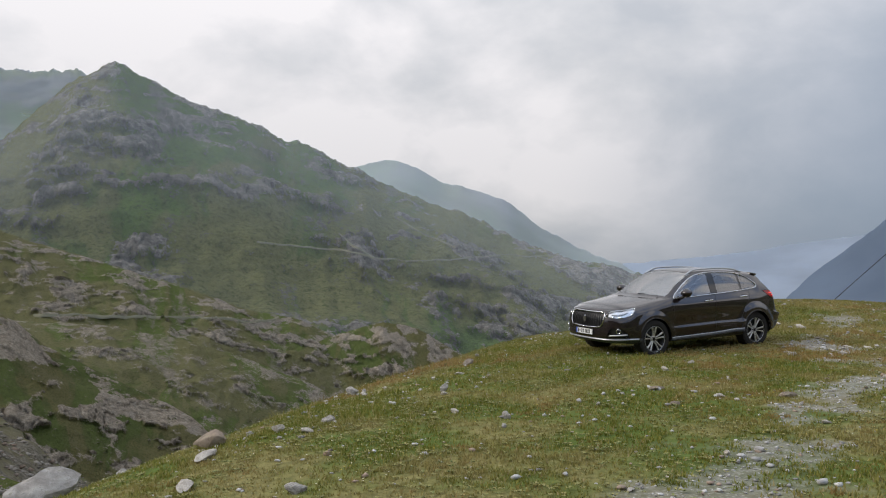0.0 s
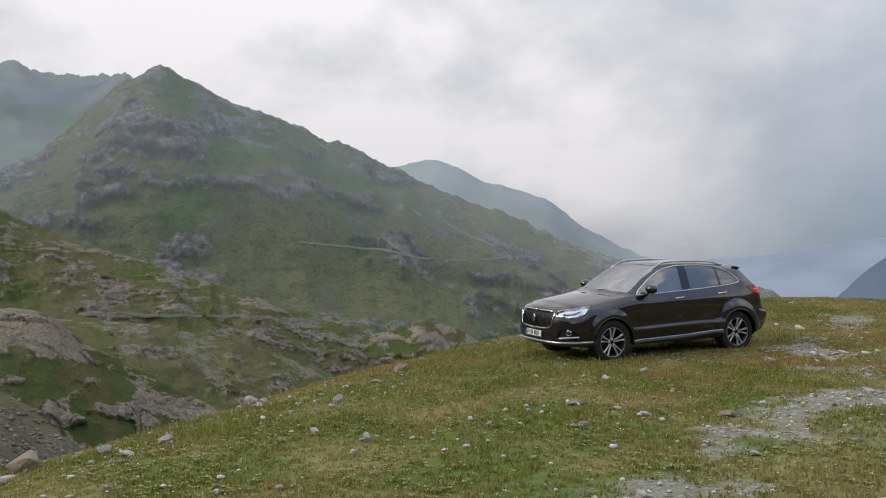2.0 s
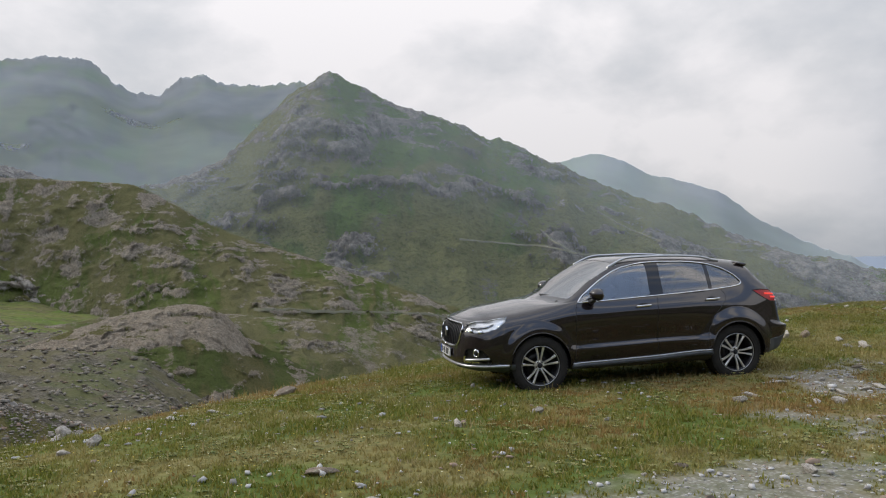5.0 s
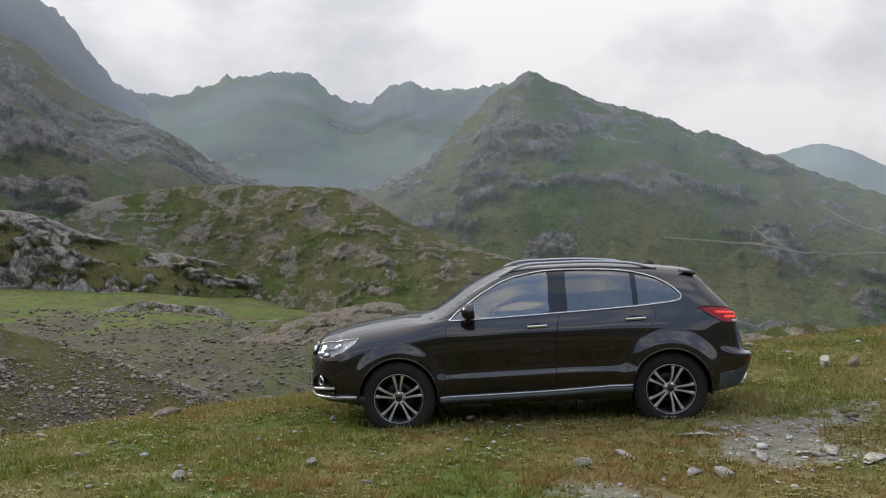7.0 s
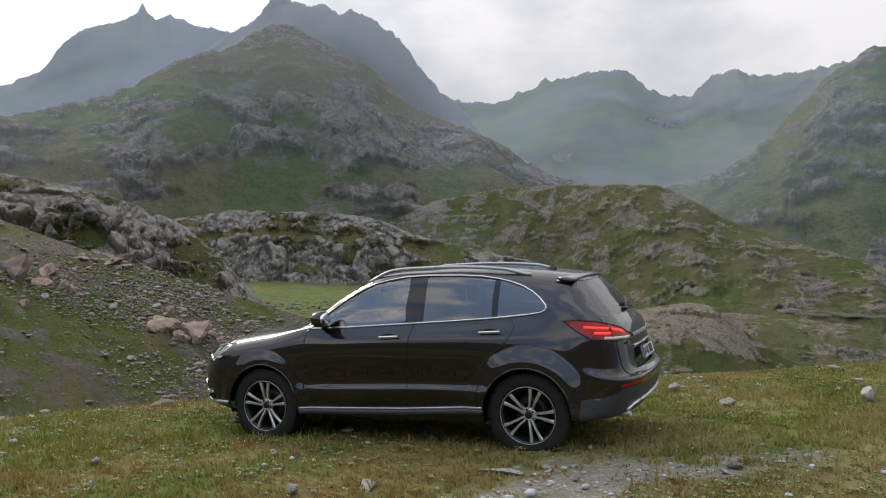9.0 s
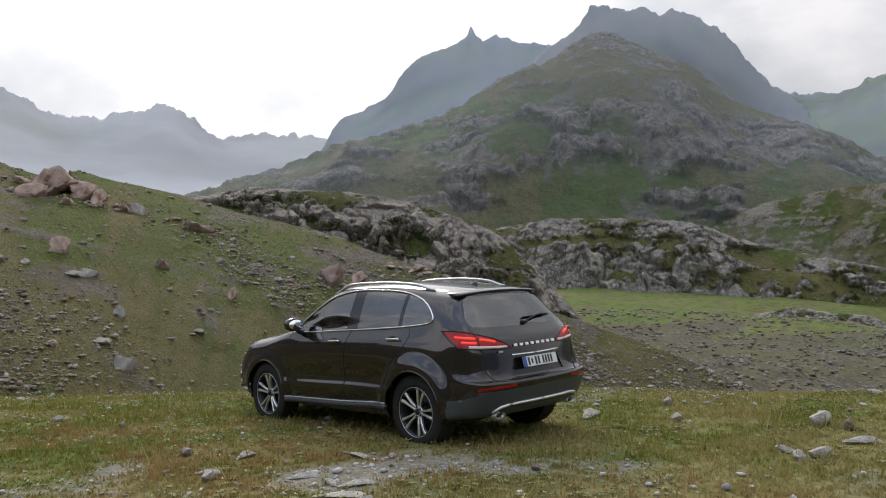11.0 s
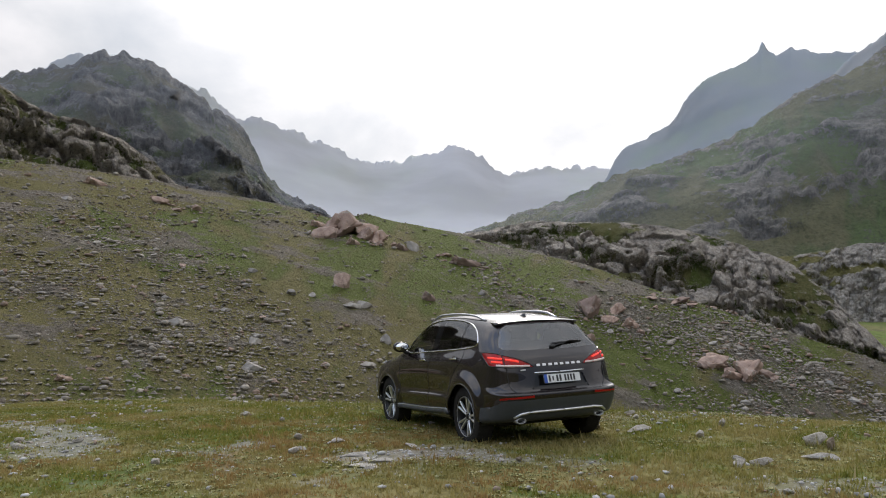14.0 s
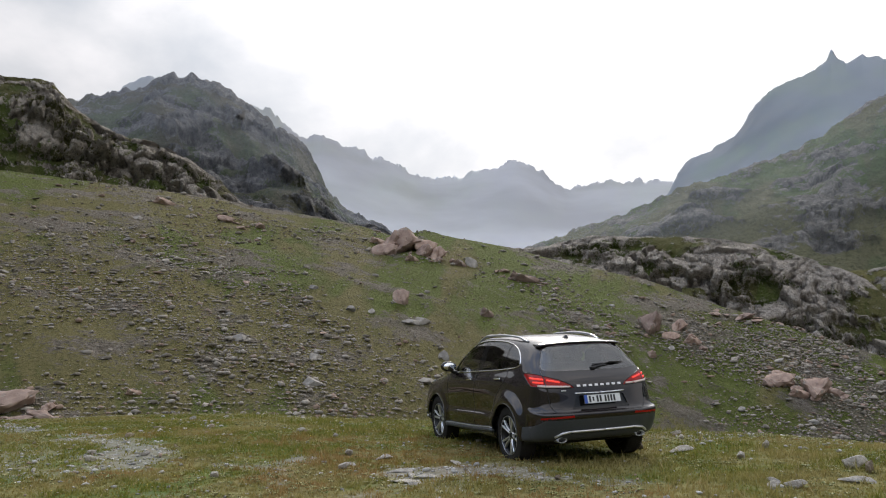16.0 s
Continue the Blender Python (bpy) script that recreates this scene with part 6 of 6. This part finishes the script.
while count < 140:
    x, y = rng.uniform(-13, 12), rng.uniform(-9, 5.5)
    if abs(x) < 2.7 and abs(y) < 1.25:
        continue
    bare = float(track(np.array([x]), np.array([y]))[0])
    if rng.random() > 0.25 + 0.75 * bare:
        continue
    size = 0.045 + 0.11 * rng.random() ** 2.5
    k = int(rng.choice((0, 0, 0, 1, 2)))
    meshes, text = KIND[k]
    z = float(land(np.array([x]), np.array([y]))[0])
    lay("stone", meshes[int(rng.integers(len(meshes)))], x, y, z + size * 0.18, (size * rng.uniform(1, 1.5), size, size), rng.uniform(0, 6.3), text, "stone", "stones on the meadow")
    count += 1


def scatter(name, x, y, z, size, material, text, category, seed, squash=0.7, coarse=False):
    """Many small angular stones as one stuff object."""
    r = np.random.default_rng(seed)
    phi = (1 + 5 ** 0.5) / 2
    base = np.array([(-1, phi, 0), (1, phi, 0), (-1, -phi, 0), (1, -phi, 0), (0, -1, phi), (0, 1, phi), (0, -1, -phi), (0, 1, -phi), (phi, 0, -1), (phi, 0, 1), (-phi, 0, -1), (-phi, 0, 1)]) / 1.9
    tri = np.array([(0, 11, 5), (0, 5, 1), (0, 1, 7), (0, 7, 10), (0, 10, 11), (1, 5, 9), (5, 11, 4), (11, 10, 2), (10, 7, 6), (7, 1, 8), (3, 9, 4), (3, 4, 2), (3, 2, 6), (3, 6, 8), (3, 8, 9), (4, 9, 5), (2, 4, 11), (6, 2, 10), (8, 6, 7), (9, 8, 1)])
    if coarse:
        base = np.array([(1, 0, 0), (-1, 0, 0), (0, 1, 0), (0, -1, 0), (0, 0, 1), (0, 0, -1)]) * 1.1
        tri = np.array([(0, 2, 4), (2, 1, 4), (1, 3, 4), (3, 0, 4), (2, 0, 5), (1, 2, 5), (3, 1, 5), (0, 3, 5)])
    n, m = len(x), len(base)
    v = base[None] * (1 + 0.35 * r.uniform(-1, 1, (n, m, 1)))
    v = v * (np.stack([r.uniform(0.8, 1.5, n), r.uniform(0.6, 1.1, n), r.uniform(0.4, 1.0, n) * squash], 1) * size[:, None] * 0.5)[:, None, :]
    a = r.uniform(0, 6.28, n)
    c, s = np.cos(a)[:, None], np.sin(a)[:, None]
    v = np.stack([v[..., 0] * c - v[..., 1] * s + x[:, None], v[..., 0] * s + v[..., 1] * c + y[:, None], v[..., 2] + (z + size * 0.12)[:, None]], 2)
    return triangles(name, v.reshape(-1, 3), (tri[None] + m * np.arange(n)[:, None, None]).reshape(-1, 3), material, text, category)


def triangles(name, v, f, material, text, category):
    me = bpy.data.meshes.new(name)
    me.vertices.add(len(v))
    me.vertices.foreach_set("co", v.astype(np.float32).ravel())
    me.loops.add(f.size)
    me.loops.foreach_set("vertex_index", f.astype(np.int32).ravel())
    me.polygons.add(len(f))
    me.polygons.foreach_set("loop_start", np.arange(0, f.size, 3, dtype=np.int32))
    me.update(calc_edges=True)
    me.materials.append(material)
    return tagged(new(name, me), text, category, kind="stuff")


def pebble_material(name, a, b, c):
    m = Mat(name, 0.9)
    i = m.island()
    col = m.mix(m.step(i, 0.0, 0.6), a, b)
    col = m.mix(m.step(i, 0.82, 0.9), col, c)
    m.colour(m.mix(m.step(m.noise(6, 4), 0.45, 0.7, 0, 0.5), col, tuple(v * 0.5 for v in a)))
    m.bump(m.noise(9, 4), 0.03, 0.5)
    return m.m


M_PEBBLE = pebble_material("gravel", (0.25, 0.24, 0.225), (0.50, 0.49, 0.47), (0.33, 0.25, 0.19))
M_RUBBLE = pebble_material("rubble", (0.175, 0.156, 0.125), (0.36, 0.325, 0.275), (0.29, 0.21, 0.16))
M_HOLLOW = pebble_material("dull_rubble", (0.125, 0.112, 0.088), (0.25, 0.228, 0.19), (0.19, 0.145, 0.11))
n = 100000
px, py = rng.uniform(-14, 13, n), rng.uniform(-11, 5.5, n)
bare = track(px, py)
keep = rng.random(n) < bare * 0.55 + 0.03
px, py = px[keep], py[keep]
scatter("gravel", px, py, land(px, py), 0.012 + 0.045 * rng.random(len(px)) ** 3, M_PEBBLE, "pale grey gravel and pebbles on the worn track", "gravel", 5)

n = 9000
px, py = rng.uniform(-14, 13, n), rng.uniform(-10, 6.5, n)
keep = rng.random(n) < np.clip(0.12 + 0.9 * fbm(np.stack([px, py, 0 * px], 1) / 1.6, 3, 0.6, 58) + 0.4 * track(px, py), 0.02, 1)
px, py = px[keep], py[keep]
scatter("gravel", px, py, land(px, py) + 0.01, 0.03 + 0.065 * rng.random(len(px)) ** 2.5, M_PEBBLE, "small pale stones scattered in the turf", "gravel", 15)

# rubble on the hillside
hv = np.empty(len(hill.data.vertices) * 3, np.float32)
hill.data.vertices.foreach_get("co", hv)
hv = hv.reshape(-1, 3)
hd = np.hypot(hv[:, 0] - CENTRE[0], hv[:, 1] - CENTRE[1])
haz = np.degrees(np.arctan2(hv[:, 0] - CENTRE[0], hv[:, 1] - CENTRE[1]))
patch = fbm(hv / 11.0, 4, 0.6, 71)
seen = (haz > -102) & (haz < -8) & (hv[:, 2] > -20) & (hd < 96)
weight = np.where(seen, np.clip(0.24 + 2.0 * patch + 0.5 * ease(hd, 60, 25) + 0.35 * ease(haz, -50, -30), 0.08, 1.4) * (1 - 0.65 * ease(hv[:, 2], 5, 11)), 0)
pick = rng.choice(len(hv), 11000, p=weight / weight.sum())
spread = hv[pick] + rng.normal(0, 0.12, (len(pick), 3)) * np.array((1, 1, 0))
scatter("rubble", spread[:, 0], spread[:, 1], spread[:, 2], (0.08 + 0.55 * rng.random(len(pick)) ** 3.5) * (0.45 + hd[pick] / 110), M_RUBBLE, "grey angular rubble strewn over the hillside", "rubble", 6)

small = rng.choice(len(hv), 60000, p=weight / weight.sum())
spread = hv[small] + rng.normal(0, 0.2, (len(small), 3)) * np.array((1, 1, 0))
scatter("rubble", spread[:, 0], spread[:, 1], spread[:, 2] - 0.02, (0.06 + 0.2 * rng.random(len(small)) ** 2) * (0.45 + hd[small] / 90), M_RUBBLE, "small broken stones strewn over the hillside", "rubble", 16, coarse=True)

# rubble in the hollow below the meadow
ra, rd = rng.uniform(-48, 20, 52000), np.exp(rng.uniform(math.log(45), math.log(400), 52000))
rx, ry = spot(ra, rd)
keep = fbm(np.stack([rx, ry, 0 * rx], 1) / 30, 3, 0.55, 77) > -0.22
rx, ry, rd = rx[keep], ry[keep], rd[keep]
scatter("rubble", rx, ry, land(rx, ry), (0.16 + 1.2 * rng.random(len(rx)) ** 5) * (0.4 + rd / 240), M_HOLLOW, "grey rubble in the grassy hollow", "rubble", 8, coarse=True)

# boulders on the hillside: x, y, z, width, depth, height, rust or grey
BOULDERS = (
    (-71, 20, 8.8, 8.5, 6.0, 5.6, 1), (-69, 22, 7.2, 3.0, 2.5, 2.2, 1), (-66, 19, 6.6, 1.8, 1.5, 1.5, 1), (-50.7, 13.5, 3.3, 1.7, 1.4, 2.6, 1),
    (-53.1, 21.6, 2.4, 2.0, 1.5, 1.6, 1), (-36.4, -0.5, 0.8, 1.8, 1.0, 0.7, 0), (-45.1, 50.0, -6.6, 6.5, 4.0, 3.6, 1), (-46.5, 47.5, -5.0, 3.5, 3.0, 2.2, 1),
    (-55.5, 40.3, 0.7, 6.0, 4.0, 3.6, 1), (-56.5, 43.5, 0.6, 2.6, 2.2, 2.0, 1), (-67.3, 32.4, 5.8, 6.5, 3.0, 1.8, 1), (-60, 55, 1.4, 5.0, 3.0, 1.2, 1), (-58, 60, 0.4, 3.5, 2.4, 1.2, 0))
BOULDERS_LOW = (
    (-45.5, 8.0, 2.0, 1.3, 1.0, 0.9, 0), (-34.8, 3.4, -0.4, 1.2, 0.9, 0.8, 0), (-31.4, 2.6, -1.6, 1.3, 1.0, 0.8, 0), (-77.6, -4.4, 13.6, 2.6, 2.0, 1.6, 1),
    (-74.4, 2.0, 11.6, 3.0, 1.8, 1.2, 1), (-46.6, 13.6, 1.7, 1.7, 1.2, 0.9, 0), (-26.7, -6.0, -1.4, 0.9, 0.7, 0.6, 1), (-74.6, 5.1, 11.3, 1.6, 1.4, 1.2, 1),
    (-66.8, -6.6, 10.8, 1.3, 1.0, 0.7, 0), (-34.1, 10.8, -2.9, 2.2, 1.5, 1.2, 0), (-36.1, 10.5, -1.9, 2.2, 1.0, 0.7, 0), (-49.5, 25.7, 0.0, 1.6, 1.2, 2.0, 1))
BOULDERS_FAR = (
    (-41.5, 18.8, -2.1, 1.4, 1.0, 0.8, 0), (-41.1, 13.5, -0.6, 1.3, 1.1, 1.0, 0), (-50.9, 13.1, 3.6, 1.6, 1.2, 0.9, 0), (-46.1, 12.7, 1.8, 1.8, 1.2, 0.9, 0),
    (-24.2, -10.1, -1.6, 3.2, 2.2, 1.5, 0), (-25.5, -12.0, -1.4, 2.4, 1.8, 1.1, 0), (-70, 27, 7.0, 2.5, 2.0, 1.8, 0), (-38, 24, -3.6, 1.3, 1.0, 0.8, 0), (-36, 30, -5.0, 1.5, 1.1, 0.9, 0), (-50, 36, -1.5, 1.8, 1.3, 1.1, 1))
tree = BVHTree.FromPolygons([tuple(v) for v in hv.tolist()], [tuple(p.vertices) for p in hill.data.polygons])
for x, y, z, w, d, h, red in BOULDERS + BOULDERS_LOW + BOULDERS_FAR:
    hit = tree.ray_cast(Vector((x, y, 60)), Vector((0, 0, -1)))
    z = hit[0].z if hit[0] else z
    me = (RUST if red else SLOPE[:3])[int(rng.integers(3))]
    text = "rust-red weathered boulder on the rubble hillside" if red else "grey boulder lying on the rubble hillside"
    pieces = [(0.0, 0.0, 1.0)] if w < 3 else [(-0.1, 0.0, 0.92)] + [(float(q[0]), float(q[1]), float(q[2])) for q in np.stack([rng.uniform(-0.75, 0.75, 7), rng.uniform(-0.5, 0.5, 7), rng.uniform(0.18, 0.5, 7)], 1)]
    for u, v, k in pieces:      # a large outcrop is broken into several rocks
        bx, by = x + u * w * 0.62 - v * d * 0.78, y + u * w * 0.78 + v * d * 0.62
        hit = tree.ray_cast(Vector((bx, by, 60)), Vector((0, 0, -1)))
        bz = hit[0].z if hit[0] else z
        mesh = me if k == 1.0 else RUST[int(rng.integers(3))]
        lay("boulder", mesh, bx, by, bz + h * 0.08 * k, (w * k * rng.uniform(0.9, 1.1), d * k, h / 0.75 * k * rng.uniform(0.85, 1.1)), rng.uniform(-0.5, 0.5) + 2.2 + (0 if k > 0.6 else rng.uniform(-1, 1)), text, "boulder", "boulders on the hillside")
count = 0
cand = rng.choice(len(hv), 400, p=weight / weight.sum())
for k in cand[:110]:
    x, y, z = (float(q) for q in hv[k])
    s = rng.uniform(0.25, 0.75) * (0.5 + hd[k] / 80)
    me = (SLOPE if rng.random() < 0.72 else RUST)[int(rng.integers(3))]
    lay("boulder", me, x, y, z + s * 0.1, (s * rng.uniform(1, 1.5), s, s * rng.uniform(0.6, 1.0)), rng.uniform(0, 6.3), "weathered boulder half sunk in the hillside", "boulder", "boulders on the hillside")

# grass
blade = Mat("grass_blades", 0.7)
i = blade.island()
g_patch, g_broad = blade.noise(0.7, 5, 0.6), blade.noise(0.16, 4)
where_blade = blade.t.nodes.new("ShaderNodeSeparateXYZ")
blade.feed(blade.where, where_blade.inputs[0])
g_patch = blade.math("ADD", g_patch, blade.step(where_blade.outputs["X"], -3.0, 5.0, -0.01, 0.08))
col = blade.mix(blade.step(i, 0.1, 0.9), (0.13, 0.152, 0.028), (0.245, 0.23, 0.055))
col = blade.mix(blade.step(g_patch, 0.44, 0.64, 0.0, 0.75), col, (0.32, 0.262, 0.11))
col = blade.mix(blade.step(blade.math("ADD", blade.math("MULTIPLY", g_broad, 0.55), blade.math("MULTIPLY", blade.noise(2.1, 4, 0.6), 0.45)), 0.515, 0.60, 0, 0.7), col, (0.31, 0.18, 0.075))
col = blade.mix(blade.step(i, 0.90, 0.94), col, (0.36, 0.30, 0.15))
blade.colour(col)
trans = blade.t.nodes.new("ShaderNodeBsdfTranslucent")
blade.feed(col, trans.inputs["Color"])
mixer = blade.t.nodes.new("ShaderNodeMixShader")
mixer.inputs[0].default_value = 0.35
blade.t.links.new(blade.b.outputs[0], mixer.inputs[1])
blade.t.links.new(trans.outputs[0], mixer.inputs[2])
blade.t.links.new(mixer.outputs[0], blade.t.nodes["Material Output"].inputs["Surface"])


def grass(name, n, x0, x1, y0, y1, blades, height, seed, text):
    r = np.random.default_rng(seed)
    x, y = r.uniform(x0, x1, n), r.uniform(y0, y1, n)
    p = np.stack([x, y, 0 * x], 1)
    lush = np.clip(0.5 + 0.6 * fbm(p / 0.8, 4, 0.6, 90), 0.3, 1.15)
    keep = (r.random(n) > track(x, y) * 0.93) & (r.random(n) < 0.35 + 0.75 * lush) & ~((np.abs(x) < 1.95) & (np.abs(y) < 0.75) & (r.random(n) < 0.5))
    s = np.maximum(0.8 * (y - 0.5) - 0.6 * (x + 5), 0.94 * (y - 4.8 - 0.35 * (x - 1)))
    keep &= s < 4.5
    x, y, lush = x[keep], y[keep], lush[keep]
    z = land(x, y)
    n = len(x)
    a = r.uniform(0, 6.28, (n, blades))
    h = height * (0.35 + 0.9 * lush[:, None]) * r.uniform(0.45, 1.25, (n, blades))
    w = 0.005 + 0.008 * r.random((n, blades))
    lean = h * r.uniform(0.15, 0.9, (n, blades))
    bx = x[:, None] + 0.03 * r.normal(size=(n, blades))
    by = y[:, None] + 0.03 * r.normal(size=(n, blades))
    bz = np.broadcast_to(z[:, None] - 0.004, bx.shape)
    ca, sa = np.cos(a), np.sin(a)
    left = np.stack([bx - sa * w, by + ca * w, bz], 2)
    right = np.stack([bx + sa * w, by - ca * w, bz], 2)
    tip = np.stack([bx + ca * lean, by + sa * lean, bz + h], 2)
    v = np.stack([left, right, tip], 2).reshape(-1, 3)
    return triangles(name, v, np.arange(len(v)).reshape(-1, 3), blade.m, text, "grass")


grass("grass", 125000, -14, 13, -10, 8, 7, 0.050, 11, "short green and straw-coloured alpine grass")
grass("tall_grass", 2600, -9, 8, -3.5, 4, 5, 0.14, 12, "sparse taller dry grass stems")

# low herbs: rosettes of broad leaves among the grass
leaf = Mat("herb_leaves", 0.55)
leaf.colour(leaf.mix(leaf.step(leaf.island(), 0.0, 1.0), leaf.mix(leaf.step(leaf.noise(0.9, 3), 0.42, 0.6), (0.105, 0.15, 0.028), (0.20, 0.195, 0.05)), (0.28, 0.25, 0.08)))
n = 42000
hx, hy = rng.uniform(-14, 12, n), rng.uniform(-10, 5.5, n)
keep = (fbm(np.stack([hx, hy, 0 * hx], 1) / 0.9, 4, 0.6, 130) + rng.normal(0, 0.12, n) > 0.05) & (rng.random(n) > track(hx, hy) * 0.9) & ~((np.abs(hx) < 2.2) & (np.abs(hy) < 0.9))
hx, hy = hx[keep], hy[keep]
n = len(hx)
lw = 5
la = rng.uniform(0, 6.28, (n, 1)) + np.arange(lw) * (2 * math.pi / lw) + rng.normal(0, 0.3, (n, lw))
ll = rng.uniform(0.018, 0.045, (n, 1)) * rng.uniform(0.7, 1.2, (n, lw))
lz = np.broadcast_to(land(hx, hy)[:, None] + rng.uniform(0.004, 0.03, (n, 1)), la.shape)
ca, sa = np.cos(la), np.sin(la)
quad = [np.stack([hx[:, None] + ca * ll * u - sa * ll * w, hy[:, None] + sa * ll * u + ca * ll * w, lz + ll * h], 2) for u, w, h in ((0.1, 0, 0.05), (0.55, 0.26, 0.42), (1.0, 0, 0.35), (0.55, -0.26, 0.42))]
triangles("herbs", np.stack(quad, 2).reshape(-1, 3), (np.array([(0, 1, 2), (0, 2, 3)])[None] + 4 * np.arange(n * lw)[:, None, None]).reshape(-1, 3), leaf.m, "low broad-leaved herbs in the turf", "plants")

# flowers
n = 2200
fx, fy = rng.uniform(-12, 2, n), rng.uniform(-9, 3, n)
keep = (fbm(np.stack([fx, fy, 0 * fx], 1) / 2.2, 3, 0.5, 120) > -0.02) & (track(fx, fy) < 0.4)
fx, fy = fx[keep], fy[keep]
fz = land(fx, fy) + rng.uniform(0.03, 0.09, len(fx))
fr = rng.uniform(0.004, 0.010, len(fx))
ang = np.arange(6) * math.pi / 3
ringx, ringy = fx[:, None] + fr[:, None] * np.cos(ang), fy[:, None] + fr[:, None] * np.sin(ang)
fv = np.concatenate([np.stack([fx, fy, fz + 0.004], 1)[:, None], np.stack([ringx, ringy, np.broadcast_to(fz[:, None], ringx.shape)], 2)], 1)
ft = np.array([(0, k + 1, (k + 1) % 6 + 1) for k in range(6)])
petal = Mat("petals", 0.7)
petal.colour(petal.mix(petal.step(petal.island(), 0.7, 0.72), (0.58, 0.57, 0.42), (0.55, 0.43, 0.07)))
triangles("flowers", fv.reshape(-1, 3), (ft[None] + 7 * np.arange(len(fx))[:, None, None]).reshape(-1, 3), petal.m, "tiny white and yellow meadow flowers", "flowers")


# ---- road, paths and a cable in the distance ----
def ribbon(name, over, rays, width, material, text, category):
    """A way laid on a slope to fit the first view: rays are azimuth and elevation from the camera's start."""
    eye = Vector((-12.4, -13.2, 1.6))
    me = over.data
    bvh = BVHTree.FromPolygons([tuple(v.co) for v in me.vertices], [tuple(p.vertices) for p in me.polygons])
    fine = []
    for a, b in zip(rays, rays[1:]):
        n = max(2, int(math.dist(a, b) / 0.12))
        fine += [(a[0] + (b[0] - a[0]) * k / n, a[1] + (b[1] - a[1]) * k / n) for k in range(n)]
    waver = fbm(np.array([(a * 1.3, b * 1.3, 0) for a, b in fine + [rays[-1]]]), 4, 0.6, 140)
    spots = []
    for (az, el), drift in zip(fine + [rays[-1]], waver):
        a, e = radians(az), radians(el + 0.16 * float(drift))
        hit = bvh.ray_cast(eye, Vector((math.sin(a) * math.cos(e), math.cos(a) * math.cos(e), math.sin(e))))
        if hit[0]:
            spots.append(hit[0] - Vector((math.sin(a), math.cos(a), 0)) * 1.5 + Vector((0, 0, 0.5)))
    if len(spots) < 3:
        return None
    p = np.array(spots)
    for _ in range(3):
        p[1:-1] = (p[:-2] + 2 * p[1:-1] + p[2:]) / 4
    along = np.gradient(p, axis=0)
    across = np.stack([-along[:, 1], along[:, 0], 0 * along[:, 0]], 1)
    across /= np.maximum(np.linalg.norm(across, axis=1), 1e-6)[:, None]
    lift = np.array((0, 0, 0.6))
    x = np.stack([p - across * width / 2 - lift * 3, p - across * width / 2, p + across * width / 2, p + across * width / 2 - lift * 3], 0)
    return tagged(grid_mesh(name, x[..., 0], x[..., 1], x[..., 2], material), text, category, kind="structure")


way = Mat("pale_grit", 0.95)
way.colour(way.mix(way.noise(0.4, 4), (0.14, 0.14, 0.09), (0.23, 0.22, 0.165)))
ribbon("road", far_hill, [(0.71, -2.76), (3.63, -2.86), (7.04, -2.99), (10.61, -3.13), (13.19, -3.31), (13.94, -3.55), (15.07, -3.4), (16.02, -3.15), (15.45, -2.95)], 1.0, way.m, "narrow pale mountain road on the valley side", "road")
ribbon("path", peak, [(14.46, 2.01), (16.94, 1.72), (20.05, 1.58), (22.41, 1.0), (24.78, 0.73), (27.96, 0.81), (31.93, 1.13), (34.68, 1.02)], 0.9, way.m, "pale footpath across the mountainside", "path")
ribbon("path", peak, [(20.04, 2.64), (21.03, 1.78), (22.41, 1.0)], 1.0, way.m, "pale gully track on the mountainside", "path")
ribbon("path", peak, [(23.98, 3.78), (26.37, 2.4), (28.36, 1.61)], 0.9, way.m, "pale track slanting down the mountainside", "path")

dark_wire = Mat("dark_wire", 0.6)
dark_wire.colour(dark_wire.mix(dark_wire.noise(1.0), (0.02, 0.02, 0.022), (0.04, 0.04, 0.042)))
ends = []
for az, el in ((51.5, -3.3), (52.81, -1.91), (54.36, -0.36), (55.87, 1.11), (58.5, 3.6), (62, 6.5)):
    a, e = radians(az), radians(el)
    ends.append((-12.4 + 420 * math.sin(a), -13.2 + 420 * math.cos(a), 1.6 + 420 * math.tan(e)))
cable = part("cable", tube(ends, 0.17, sides=6), dark_wire.m, None)
tagged(cable, "dark ropeway cable hanging across the deep valley", "cable")
